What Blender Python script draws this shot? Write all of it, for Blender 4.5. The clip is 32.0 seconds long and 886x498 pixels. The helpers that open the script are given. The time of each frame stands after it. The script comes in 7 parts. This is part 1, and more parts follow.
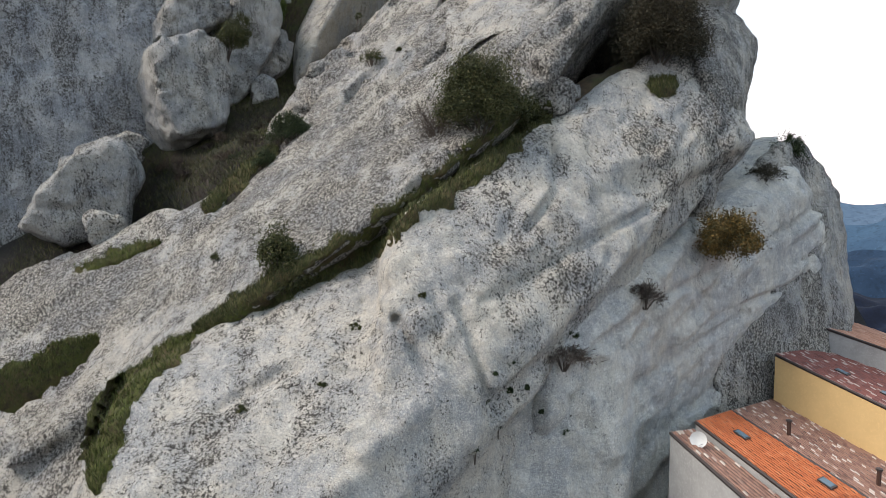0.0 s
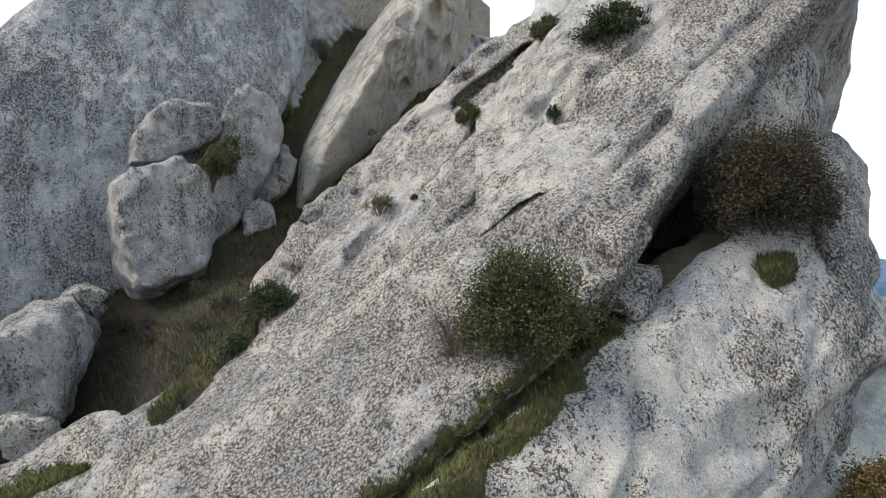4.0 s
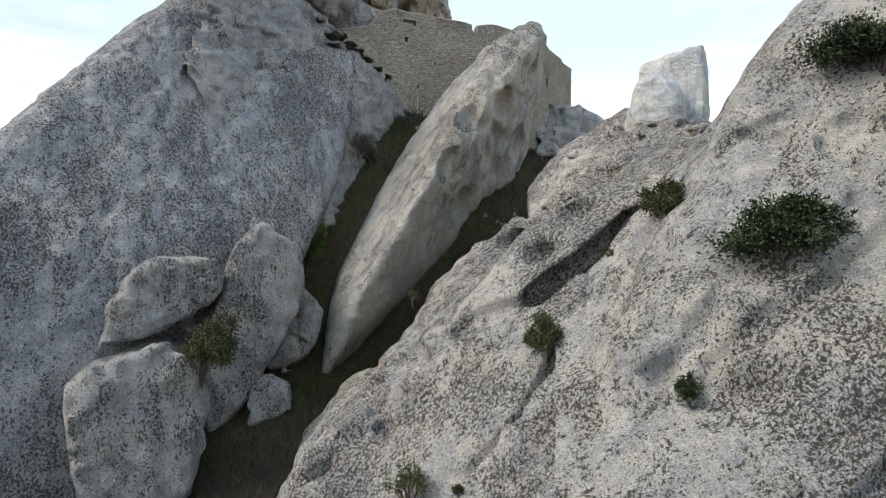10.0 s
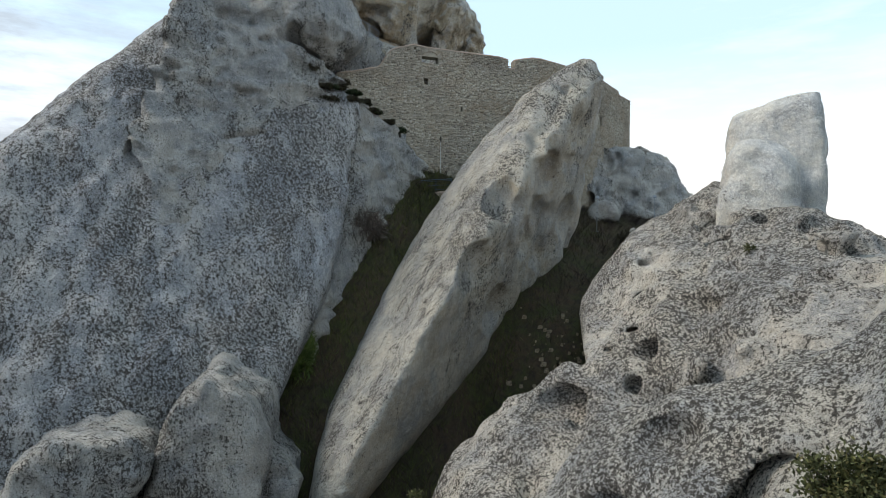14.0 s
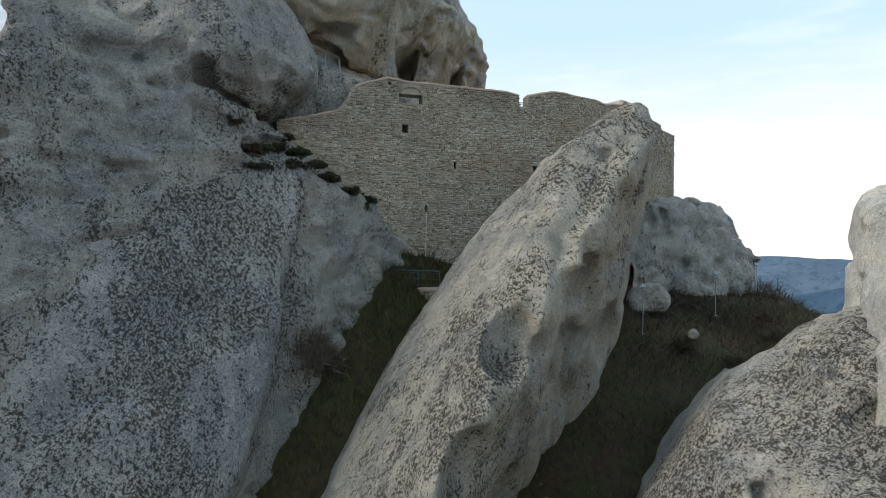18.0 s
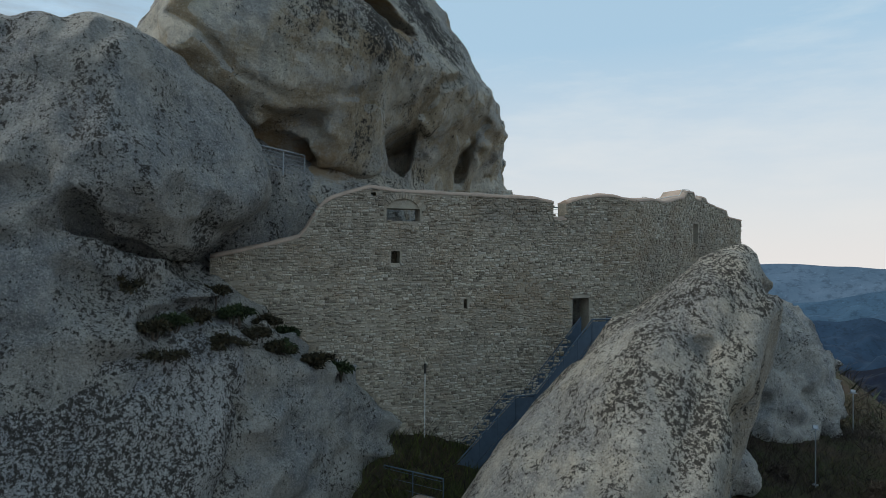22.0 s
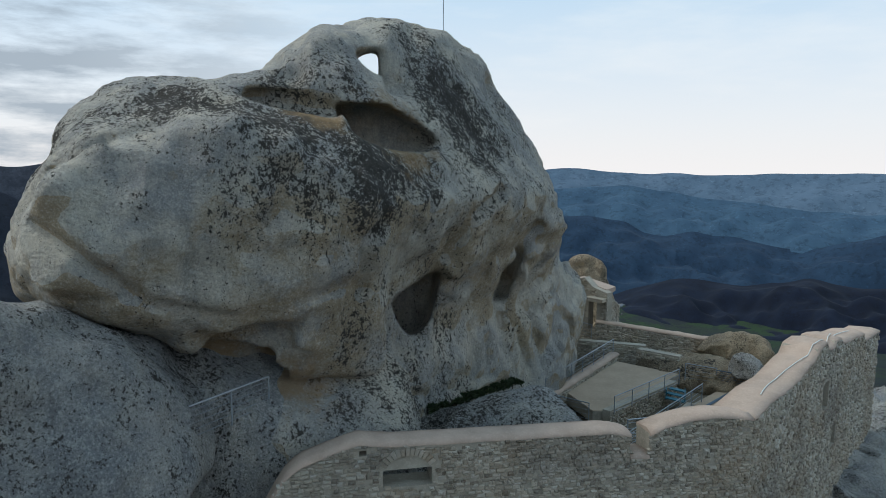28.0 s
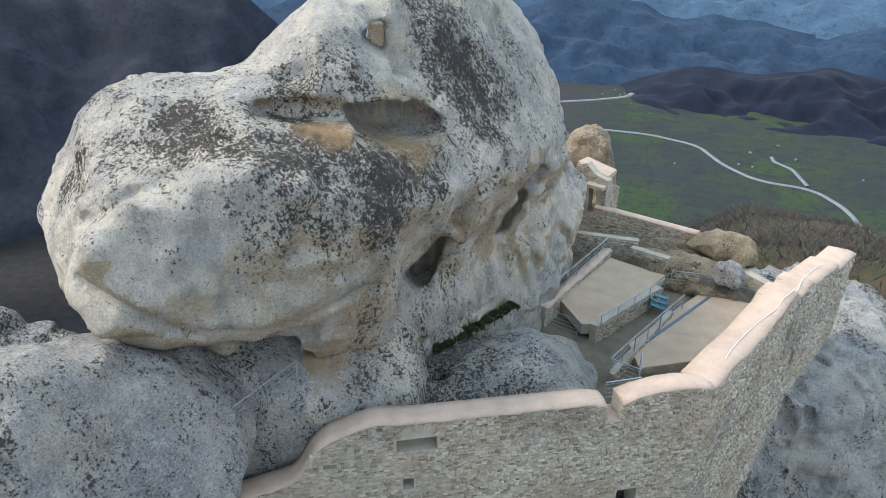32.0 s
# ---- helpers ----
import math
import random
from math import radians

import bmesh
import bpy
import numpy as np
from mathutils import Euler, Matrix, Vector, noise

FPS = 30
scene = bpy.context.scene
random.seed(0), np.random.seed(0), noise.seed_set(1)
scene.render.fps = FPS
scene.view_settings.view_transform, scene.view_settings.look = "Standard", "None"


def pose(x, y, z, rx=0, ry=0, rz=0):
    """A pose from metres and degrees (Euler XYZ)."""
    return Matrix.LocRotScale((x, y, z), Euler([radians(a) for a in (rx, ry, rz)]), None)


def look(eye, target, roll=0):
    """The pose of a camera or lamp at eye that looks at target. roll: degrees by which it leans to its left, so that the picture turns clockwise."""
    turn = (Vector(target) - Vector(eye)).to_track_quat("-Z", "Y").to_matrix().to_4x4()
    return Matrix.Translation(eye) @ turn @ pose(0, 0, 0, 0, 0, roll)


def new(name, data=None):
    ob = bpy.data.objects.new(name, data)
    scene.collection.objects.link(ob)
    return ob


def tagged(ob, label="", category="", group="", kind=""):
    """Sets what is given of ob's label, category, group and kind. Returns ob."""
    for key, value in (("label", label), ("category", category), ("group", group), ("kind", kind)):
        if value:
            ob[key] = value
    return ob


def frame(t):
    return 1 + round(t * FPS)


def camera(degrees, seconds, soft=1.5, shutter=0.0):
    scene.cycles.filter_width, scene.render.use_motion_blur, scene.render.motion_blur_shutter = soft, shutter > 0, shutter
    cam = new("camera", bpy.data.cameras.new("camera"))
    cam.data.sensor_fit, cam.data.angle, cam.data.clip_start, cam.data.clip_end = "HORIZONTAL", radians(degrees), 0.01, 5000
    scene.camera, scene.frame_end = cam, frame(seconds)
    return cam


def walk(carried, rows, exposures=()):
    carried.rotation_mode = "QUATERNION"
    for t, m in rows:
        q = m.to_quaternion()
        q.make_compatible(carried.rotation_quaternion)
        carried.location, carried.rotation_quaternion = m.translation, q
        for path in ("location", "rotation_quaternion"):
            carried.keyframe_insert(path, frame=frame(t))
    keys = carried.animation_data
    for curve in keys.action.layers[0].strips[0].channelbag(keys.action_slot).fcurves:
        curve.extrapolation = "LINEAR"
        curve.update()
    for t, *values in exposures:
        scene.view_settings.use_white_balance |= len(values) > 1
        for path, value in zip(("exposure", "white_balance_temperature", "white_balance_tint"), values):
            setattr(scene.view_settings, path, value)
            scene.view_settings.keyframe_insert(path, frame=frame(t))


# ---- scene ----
cam = camera(67.84, 32.0, 0.6)
# seconds, place, yaw, pitch, roll
PATH = [
    (0, -0.00, 0.00, 0.00, 0.16, -4.55, 0.02),
    (0.5, 0.08, 1.60, 1.01, 0.62, -4.54, 0.19),
    (1, 0.16, 3.18, 2.01, 1.00, -3.94, 0.26),
    (1.5, 0.21, 4.74, 3.01, 1.33, -2.34, 0.24),
    (2, 0.24, 6.29, 4.00, 1.74, -0.67, 0.02),
    (2.5, 0.24, 7.80, 4.95, 2.09, -0.01, 0.03),
    (4.5, 0.03, 13.15, 8.76, 3.06, 0.02, 0.44),
    (5, 0.00, 14.41, 9.68, 3.48, 0.13, 0.48),
    (5.5, -0.02, 15.64, 10.60, 3.97, 0.28, 0.58),
    (6, -0.03, 16.82, 11.53, 4.49, 0.40, 0.64),
    (6.5, -0.03, 17.95, 12.47, 4.97, 0.45, 0.76),
    (7, -0.04, 19.01, 13.42, 5.48, 0.51, 0.82),
    (7.5, -0.06, 20.04, 14.37, 6.05, 0.61, 0.93),
    (8, -0.08, 21.05, 15.33, 6.73, 0.74, 0.96),
    (8.5, -0.11, 22.05, 16.30, 7.41, 0.84, 0.96),
    (9, -0.15, 23.07, 17.27, 8.04, 0.83, 1.01),
    (9.5, -0.19, 24.14, 18.25, 8.64, 0.83, 1.08),
    (10, -0.21, 25.27, 19.25, 9.19, 0.84, 1.09),
    (10.5, -0.24, 26.48, 20.26, 9.79, 0.84, 1.09),
    (11, -0.28, 27.81, 21.26, 10.33, 0.77, 1.03),
    (11.5, -0.36, 29.23, 22.22, 10.91, 0.74, 1.07),
    (12, -0.48, 30.75, 23.17, 11.59, 0.68, 1.03),
    (12.5, -0.60, 32.36, 24.12, 12.16, 0.62, 0.91),
    (13, -0.74, 34.05, 25.07, 12.50, 0.51, 0.94),
    (13.5, -0.90, 35.83, 26.01, 12.86, 0.57, 0.93),
    (15.5, -1.85, 43.89, 29.56, 13.56, 0.44, 0.74),
    (16, -2.11, 45.71, 30.41, 13.58, 0.39, 0.97),
    (16.5, -2.39, 47.48, 31.27, 13.59, 0.33, 0.95),
    (17, -2.68, 49.16, 32.13, 13.65, 0.31, 0.80),
    (17.5, -2.98, 50.74, 32.99, 13.69, 0.16, 0.68),
    (18, -3.30, 52.21, 33.84, 13.80, 0.06, 0.56),
    (18.5, -3.62, 53.61, 34.69, 13.86, 0.05, 0.48),
    (19, -3.95, 54.98, 35.55, 13.95, 0.18, 0.45),
    (19.5, -4.28, 56.35, 36.41, 13.89, 0.25, 0.52),
    (20, -4.61, 57.72, 37.28, 13.88, 0.42, 0.61),
    (20.5, -4.94, 59.06, 38.15, 13.97, 0.55, 0.63),
    (21, -5.25, 60.36, 39.02, 14.08, 0.69, 0.61),
    (21.5, -5.56, 61.60, 39.90, 14.29, 0.79, 0.54),
    (22, -5.85, 62.79, 40.79, 14.53, 0.65, 0.50),
    (22.5, -6.13, 63.96, 41.67, 14.77, 0.34, 0.52),
    (23, -6.39, 65.10, 42.56, 15.01, -0.13, 0.58),
    (23.5, -6.64, 66.26, 43.46, 15.36, -0.61, 0.72),
    (24, -6.88, 67.40, 44.35, 15.78, -1.27, 0.81),
    (24.5, -7.10, 68.51, 45.23, 16.26, -2.03, 0.86),
    (26.5, -7.57, 71.93, 48.67, 18.99, -6.30, 0.36),
    (27, -7.54, 72.16, 49.52, 19.27, -6.18, 0.35),
    (27.5, -7.50, 72.26, 50.36, 19.41, -6.43, 0.32),
    (28, -7.45, 72.28, 51.19, 19.51, -7.29, 0.34),
    (28.5, -7.40, 72.28, 52.02, 19.63, -8.70, 0.43),
    (29, -7.40, 72.30, 52.86, 19.85, -10.74, 0.45),
    (29.5, -7.43, 72.33, 53.72, 20.05, -13.31, 0.46),
    (30, -7.48, 72.38, 54.58, 20.10, -16.11, 0.53),
    (30.5, -7.52, 72.43, 55.45, 19.99, -18.93, 0.59),
    (31, -7.56, 72.47, 56.32, 19.90, -21.73, 0.61),
    (31.5, -7.59, 72.50, 57.21, 19.85, -24.22, 0.62),
    (32, -7.62, 72.53, 58.11, 19.78, -25.64, 0.76),
]
EXPOSURES = [(0, 0.6, 6900, 14), (2, 0.72, 6900, 14), (5, 0.95, 6900, 14), (7, 0.8, 6850, 14), (9, 0.7, 6850, 13), (13, 0.48, 6750, 9), (18, 0.3, 6850, 7), (20, 0.0, 6650, 7), (23, -0.35, 6350, 3), (25, -0.35, 6350, 3), (27, -0.1, 6200, 4), (28, -0.1, 6200, 4), (29, 0.05, 6400, 6), (30, 0.62, 6600, 9), (31, 1.22, 6650, 10), (32, 1.14, 6700, 12)]
walk(cam, [(t, pose(x, y, z, 90 + pitch, 0, yaw) @ pose(0, 0, 0, 0, 0, roll)) for t, x, y, z, yaw, pitch, roll in PATH], EXPOSURES)

# ---- light ----
world = bpy.data.worlds.new("world")
scene.world = world
world.use_nodes = True
SUN_ELEVATION, SUN_AZIMUTH = 46.0, 256.0
wn, wl = world.node_tree.nodes, world.node_tree.links
wn.clear()
sky = wn.new("ShaderNodeTexSky")
sky.sky_type, sky.sun_disc = "NISHITA", False
sky.sun_elevation, sky.sun_rotation = radians(SUN_ELEVATION), radians(SUN_AZIMUTH)
sky.altitude, sky.air_density, sky.dust_density, sky.ozone_density = 1000, 1.0, 2.2, 1.0
sky_bg = wn.new("ShaderNodeBackground")
sky_bg.inputs["Strength"].default_value = 0.125
# thin high cloud over the blue, heavier banks low in the west
coord = wn.new("ShaderNodeTexCoord")
stretch = wn.new("ShaderNodeMapping")
stretch.inputs["Scale"].default_value = (1.0, 1.0, 4.5)
wl.new(coord.outputs["Generated"], stretch.inputs["Vector"])
bank = wn.new("ShaderNodeTexNoise")
bank.inputs["Scale"].default_value, bank.inputs["Detail"].default_value, bank.inputs["Roughness"].default_value = 2.3, 7, 0.6
wl.new(stretch.outputs[0], bank.inputs["Vector"])
veil = wn.new("ShaderNodeValToRGB")
veil.color_ramp.elements[0].position, veil.color_ramp.elements[0].color = 0.50, (0.06, 0.06, 0.06, 1)
veil.color_ramp.elements[1].position, veil.color_ramp.elements[1].color = 0.74, (0.45, 0.45, 0.45, 1)
wl.new(bank.outputs["Fac"], veil.inputs[0])
cloudy = wn.new("ShaderNodeMix")
cloudy.data_type = "RGBA"
cloudy.inputs[7].default_value = (8.6, 8.5, 8.4, 1)
wl.new(veil.outputs[0], cloudy.inputs["Factor"])
# daylight scattered by thin mist pales the clear sky
pale = wn.new("ShaderNodeMix")
pale.data_type = "RGBA"
pale.inputs["Factor"].default_value = 0.72
pale.inputs[7].default_value = (4.8, 6.8, 8.7, 1)
wl.new(sky.outputs[0], pale.inputs[6])
wl.new(pale.outputs[2], cloudy.inputs[6])
# a heavier bank of cloud low over the hills to the west
side = wn.new("ShaderNodeSeparateXYZ")
wl.new(coord.outputs["Generated"], side.inputs[0])
west = wn.new("ShaderNodeMapRange")
west.inputs["From Min"].default_value, west.inputs["From Max"].default_value = -0.42, -0.75
wl.new(side.outputs[0], west.inputs["Value"])
billow = wn.new("ShaderNodeTexNoise")
billow.inputs["Scale"].default_value, billow.inputs["Detail"].default_value, billow.inputs["Roughness"].default_value = 4.0, 8, 0.6
wl.new(stretch.outputs[0], billow.inputs["Vector"])
thick = wn.new("ShaderNodeValToRGB")
thick.color_ramp.elements[0].position, thick.color_ramp.elements[0].color = 0.40, (0, 0, 0, 1)
thick.color_ramp.elements[1].position, thick.color_ramp.elements[1].color = 0.56, (0.85, 0.85, 0.85, 1)
wl.new(billow.outputs["Fac"], thick.inputs[0])
banked = wn.new("ShaderNodeMath")
banked.operation = "MULTIPLY"
wl.new(west.outputs[0], banked.inputs[0])
wl.new(thick.outputs[0], banked.inputs[1])
grey = wn.new("ShaderNodeMix")
grey.data_type = "RGBA"
grey.inputs[7].default_value = (3.1, 3.5, 4.1, 1)
wl.new(banked.outputs[0], grey.inputs["Factor"])
# pale rosy haze along the horizon
split = wn.new("ShaderNodeSeparateXYZ")
wl.new(coord.outputs["Generated"], split.inputs[0])
low = wn.new("ShaderNodeValToRGB")
low.color_ramp.elements[0].position, low.color_ramp.elements[0].color = 0.0, (0.9, 0.9, 0.9, 1)
low.color_ramp.elements[1].position, low.color_ramp.elements[1].color = 0.30, (0, 0, 0, 1)
wl.new(split.outputs[2], low.inputs[0])
hazy = wn.new("ShaderNodeMix")
hazy.data_type = "RGBA"
hazy.inputs[7].default_value = (8.5, 7.7, 7.5, 1)
wl.new(low.outputs[0], hazy.inputs["Factor"])
wl.new(cloudy.outputs[2], hazy.inputs[6])
wo = wn.new("ShaderNodeOutputWorld")
wl.new(hazy.outputs[2], grey.inputs[6])
wl.new(grey.outputs[2], sky_bg.inputs["Color"])
wl.new(sky_bg.outputs[0], wo.inputs["Surface"])

sun_data = bpy.data.lights.new("sun", "SUN")
sun_data.energy, sun_data.angle, sun_data.color = 2.5, radians(24), (1.0, 0.95, 0.89)
sun = new("sun", sun_data)
az, el = radians(SUN_AZIMUTH), radians(SUN_ELEVATION)
sun_way = Vector((math.sin(az) * math.cos(el), math.cos(az) * math.cos(el), math.sin(el)))
sun.matrix_world = look(sun_way * 200, (0, 0, 0))

# ---- materials ----
def mat(name, colour=(0.5, 0.5, 0.5), rough=0.85, metal=0.0):
    m = bpy.data.materials.new(name)
    m.use_nodes = True
    p = m.node_tree.nodes["Principled BSDF"]
    p.inputs["Base Color"].default_value = (*colour, 1)
    p.inputs["Roughness"].default_value, p.inputs["Metallic"].default_value = rough, metal
    p.inputs["Specular IOR Level"].default_value = 0.3
    return m


class Nodes:
    """Short calls for building a material's node tree."""

    def __init__(self, m):
        self.m, self.n, self.l = m, m.node_tree.nodes, m.node_tree.links
        self.p = self.n["Principled BSDF"]
        self.geo = self.n.new("ShaderNodeNewGeometry")
        self.pos = self.geo.outputs["Position"]

    def put(self, socket, value):
        if isinstance(value, bpy.types.NodeSocket):
            self.l.new(value, socket)
        else:
            socket.default_value = (*value, 1) if isinstance(value, tuple) and len(value) == 3 and len(socket.default_value) == 4 else value

    def noise(self, scale, detail=4.0, rough=0.55, where=None, warp=0.0):
        n = self.n.new("ShaderNodeTexNoise")
        self.put(n.inputs["Vector"], where or self.pos)
        n.inputs["Scale"].default_value, n.inputs["Detail"].default_value = scale, detail
        n.inputs["Roughness"].default_value, n.inputs["Distortion"].default_value = rough, warp
        return n.outputs["Fac"]

    def cells(self, scale, feature="F1", where=None, out="Distance", jitter=1.0):
        n = self.n.new("ShaderNodeTexVoronoi")
        n.feature = feature
        self.put(n.inputs["Vector"], where or self.pos)
        n.inputs["Scale"].default_value, n.inputs["Randomness"].default_value = scale, jitter
        return n.outputs[out]

    def stretch(self, sx, sy, sz, turn=(0, 0, 0), where=None):
        n = self.n.new("ShaderNodeMapping")
        n.vector_type = "POINT"
        self.put(n.inputs["Vector"], where or self.pos)
        n.inputs["Scale"].default_value = (sx, sy, sz)
        n.inputs["Rotation"].default_value = [radians(a) for a in turn]
        return n.outputs[0]

    def ramp(self, fac, *stops):
        n = self.n.new("ShaderNodeValToRGB")
        self.put(n.inputs[0], fac)
        e = n.color_ramp.elements
        while len(e) < len(stops):
            e.new(0.5)
        for el_, (at, c) in zip(e, stops):
            el_.position, el_.color = at, (*c, 1) if isinstance(c, tuple) else (c, c, c, 1)
        return n.outputs[0]

    def mix(self, fac, a, c, how="MIX"):
        n = self.n.new("ShaderNodeMix")
        n.data_type, n.blend_type = "RGBA", how
        self.put(n.inputs["Factor"], fac)
        self.put(n.inputs[6], a)
        self.put(n.inputs[7], c)
        return n.outputs[2]

    def sum(self, a, c, how="ADD", clamp=False):
        n = self.n.new("ShaderNodeMath")
        n.operation, n.use_clamp = how, clamp
        self.put(n.inputs[0], a)
        self.put(n.inputs[1], c)
        return n.outputs[0]

    def xyz(self, socket, axis):
        n = self.n.new("ShaderNodeSeparateXYZ")
        self.l.new(socket, n.inputs[0])
        return n.outputs[axis]

    def away(self, centre):
        """Distance from a place."""
        n = self.n.new("ShaderNodeVectorMath")
        n.operation = "DISTANCE"
        self.l.new(self.pos, n.inputs[0])
        n.inputs[1].default_value = centre
        return n.outputs["Value"]

    def random(self):
        return self.n.new("ShaderNodeObjectInfo").outputs["Random"]

    def island(self):
        return self.geo.outputs["Random Per Island"]

    def bump(self, height, strength=0.5, distance=0.05, after=None):
        n = self.n.new("ShaderNodeBump")
        n.inputs["Strength"].default_value, n.inputs["Distance"].default_value = strength, distance
        self.put(n.inputs["Height"], height)
        if after:
            self.l.new(after, n.inputs["Normal"])
        self.l.new(n.outputs[0], self.p.inputs["Normal"])
        return n.outputs[0]

    def colour(self, c):
        self.put(self.p.inputs["Base Color"], c)


def rock_material(name, pale=(0.56, 0.53, 0.47), grey=(0.42, 0.41, 0.39), lichen=0.5, ochre=0.0, top=0.10, turn=(0, 0, 0), stains=(), rust=(), coarse=0.8):
    """Weathered sandstone: soft pale and grey patches, gritty grain, small crusts of dark lichen in bands, ochre where it is freshly hollowed."""
    m = mat(name, pale, 0.94)
    k = Nodes(m)
    base = k.mix(k.ramp(k.noise(0.3, 11, 0.76), (0.43, 0.0), (0.57, 1.0)), (pale[0] * 1.06, pale[1] * 1.02, pale[2] * 0.96), (grey[0] * 0.88, grey[1] * 0.90, grey[2] * 0.93))
    base = k.mix(k.ramp(k.noise(0.9, 9, 0.76, where=k.stretch(1, 1, 0.6, turn)), (0.53, 0.0), (0.64, 0.35)), base, tuple(v * 0.62 for v in grey))
    # runnels: pale and dark streaks down the slope
    streak = k.noise(1.1, 8, 0.72, where=k.stretch(1.0, 1.0, 0.09, turn))
    base = k.mix(k.ramp(streak, (0.53, 0.0), (0.66, 0.5)), base, tuple(v * 0.52 for v in grey))
    base = k.mix(k.ramp(streak, (0.36, 0.5), (0.46, 0.0)), base, tuple(min(1, v * 1.2) for v in pale))
    slope = k.xyz(k.geo.outputs["Normal"], 2)
    up = k.ramp(slope, (0.10, 0.0), (0.65, 1.0))
    if ochre:
        under = k.ramp(slope, (-0.55, 1.0), (0.02, 0.0))
        warm = k.sum(k.ramp(k.noise(0.45, 7, 0.72), (0.42, 0.0), (0.56, 1.0)), k.sum(under, 0.85, "MULTIPLY"), "MULTIPLY")
        warm = k.sum(warm, k.ramp(k.noise(0.6, 8, 0.75), (0.58, 0.0), (0.68, 0.35)), "ADD", True)
        base = k.mix(k.sum(warm, ochre, "MULTIPLY"), base, k.mix(k.noise(1.5, 6, 0.7), (0.34, 0.23, 0.11), (0.52, 0.42, 0.28)))
    # pale crusts and grit
    base = k.mix(k.ramp(k.noise(3.0, 9, 0.80, where=k.stretch(1, 1, 1, (30, 50, 10))), (0.55, 0.0), (0.585, 0.7 * coarse)), base, tuple(min(1, v * 1.38) for v in pale))
    grain = k.noise(8.0, 6, 0.78)
    base = k.mix(k.ramp(grain, (0.56, 0.0), (0.64, 0.6 * coarse)), base, tuple(min(1, v * 1.35) for v in pale))
    base = k.mix(k.ramp(grain, (0.34, 0.6 * coarse), (0.43, 0.0)), base, tuple(v * 0.40 for v in grey))
    grit = k.noise(17.0, 5, 0.8)
    base = k.mix(k.ramp(grit, (0.39, 0.85 * coarse), (0.45, 0.0)), base, tuple(v * 0.32 for v in grey))
    base = k.mix(k.ramp(grit, (0.54, 0.0), (0.60, 0.85 * coarse)), base, tuple(min(1, v * 1.55) for v in pale))
    # dark lichen: ragged crusts of every size that crowd together in bands and leave other stone bare
    zone = k.sum(k.noise(0.17, 7, 0.70, where=k.stretch(1, 1, 0.4, turn)), k.sum(up, top * 0.35, "MULTIPLY"))
    zone = k.sum(zone, k.sum(k.sum(k.noise(1.0, 6, 0.72, where=k.stretch(1, 1, 0.35, turn)), -0.5), 0.7, "MULTIPLY"))
    many = k.sum(k.ramp(k.sum(zone, 0.22 * (lichen - 0.5)), (0.38, 0.0), (0.66, 0.155)), -0.085)
    for centre, reach in stains:
        many = k.sum(many, k.ramp(k.sum(k.sum(k.away(centre), reach, "DIVIDE"), k.sum(k.sum(k.noise(0.9, 5, 0.7), -0.5), 1.6, "MULTIPLY")), (0.45, 0.085), (1.1, 0.0)))
    crust = k.noise(7.5, 6, 0.72, where=k.stretch(1, 1, 0.85, turn))
    spot = k.ramp(k.sum(crust, many), (0.575, 0.0), (0.588, 1.0))
    pepper = k.ramp(k.sum(k.noise(14.0, 4, 0.7), k.sum(many, 1.1, "MULTIPLY")), (0.600, 0.0), (0.622, 0.9))
    dark = k.mix(k.noise(4.0, 6, 0.72), (0.022, 0.020, 0.018), (0.085, 0.075, 0.063))
    base = k.mix(pepper, base, dark)
    base = k.mix(k.sum(spot, 0.92, "MULTIPLY"), base, dark)
    for centre, reach in rust:
        base = k.mix(k.ramp(k.sum(k.sum(k.away(centre), reach, "DIVIDE"), k.sum(k.sum(k.noise(1.6, 6, 0.75), -0.5), 2.0, "MULTIPLY")), (0.4, 0.8), (1.0, 0.0)), base, k.mix(k.noise(2.5, 6, 0.75), (0.26, 0.15, 0.065), (0.46, 0.33, 0.18)))
    k.colour(base)
    h = k.sum(k.sum(k.noise(1.5, 11, 0.70), k.sum(k.sum(grain, 0.25, "MULTIPLY"), k.sum(grit, 0.10, "MULTIPLY"))), k.sum(k.sum(spot, 0.03, "MULTIPLY"), k.sum(streak, 0.35, "MULTIPLY")))
    k.bump(h, 1.0, 0.55)
    return m


# the slabs' runnels follow their slope; the others fall straight down
ROCK = rock_material("weathered pale rock", (0.51, 0.485, 0.435), (0.385, 0.375, 0.36), lichen=1.05, turn=(0, -54, 12))
ROCK_RIDGE = rock_material("dark-crusted ridge rock", (0.52, 0.485, 0.43), (0.39, 0.375, 0.355), lichen=0.95, turn=(0, -54, 12))
ROCK_NEAR = rock_material("pale bare slab rock", (0.59, 0.56, 0.50), (0.45, 0.44, 0.42), lichen=0.7, turn=(0, -50, 40))
ROCK_WALL = rock_material("pale ribbed wall rock", (0.66, 0.64, 0.59), (0.54, 0.53, 0.51), lichen=0.0, turn=(0, -60, 38))
ROCK_GREY = rock_material("weathered grey rock", (0.42, 0.41, 0.385), (0.315, 0.315, 0.31), lichen=0.6, coarse=0.7)
ROCK_FACE = rock_material("rough grey rock face", (0.46, 0.46, 0.46), (0.34, 0.345, 0.355), lichen=0.9, turn=(20, -20, 0))
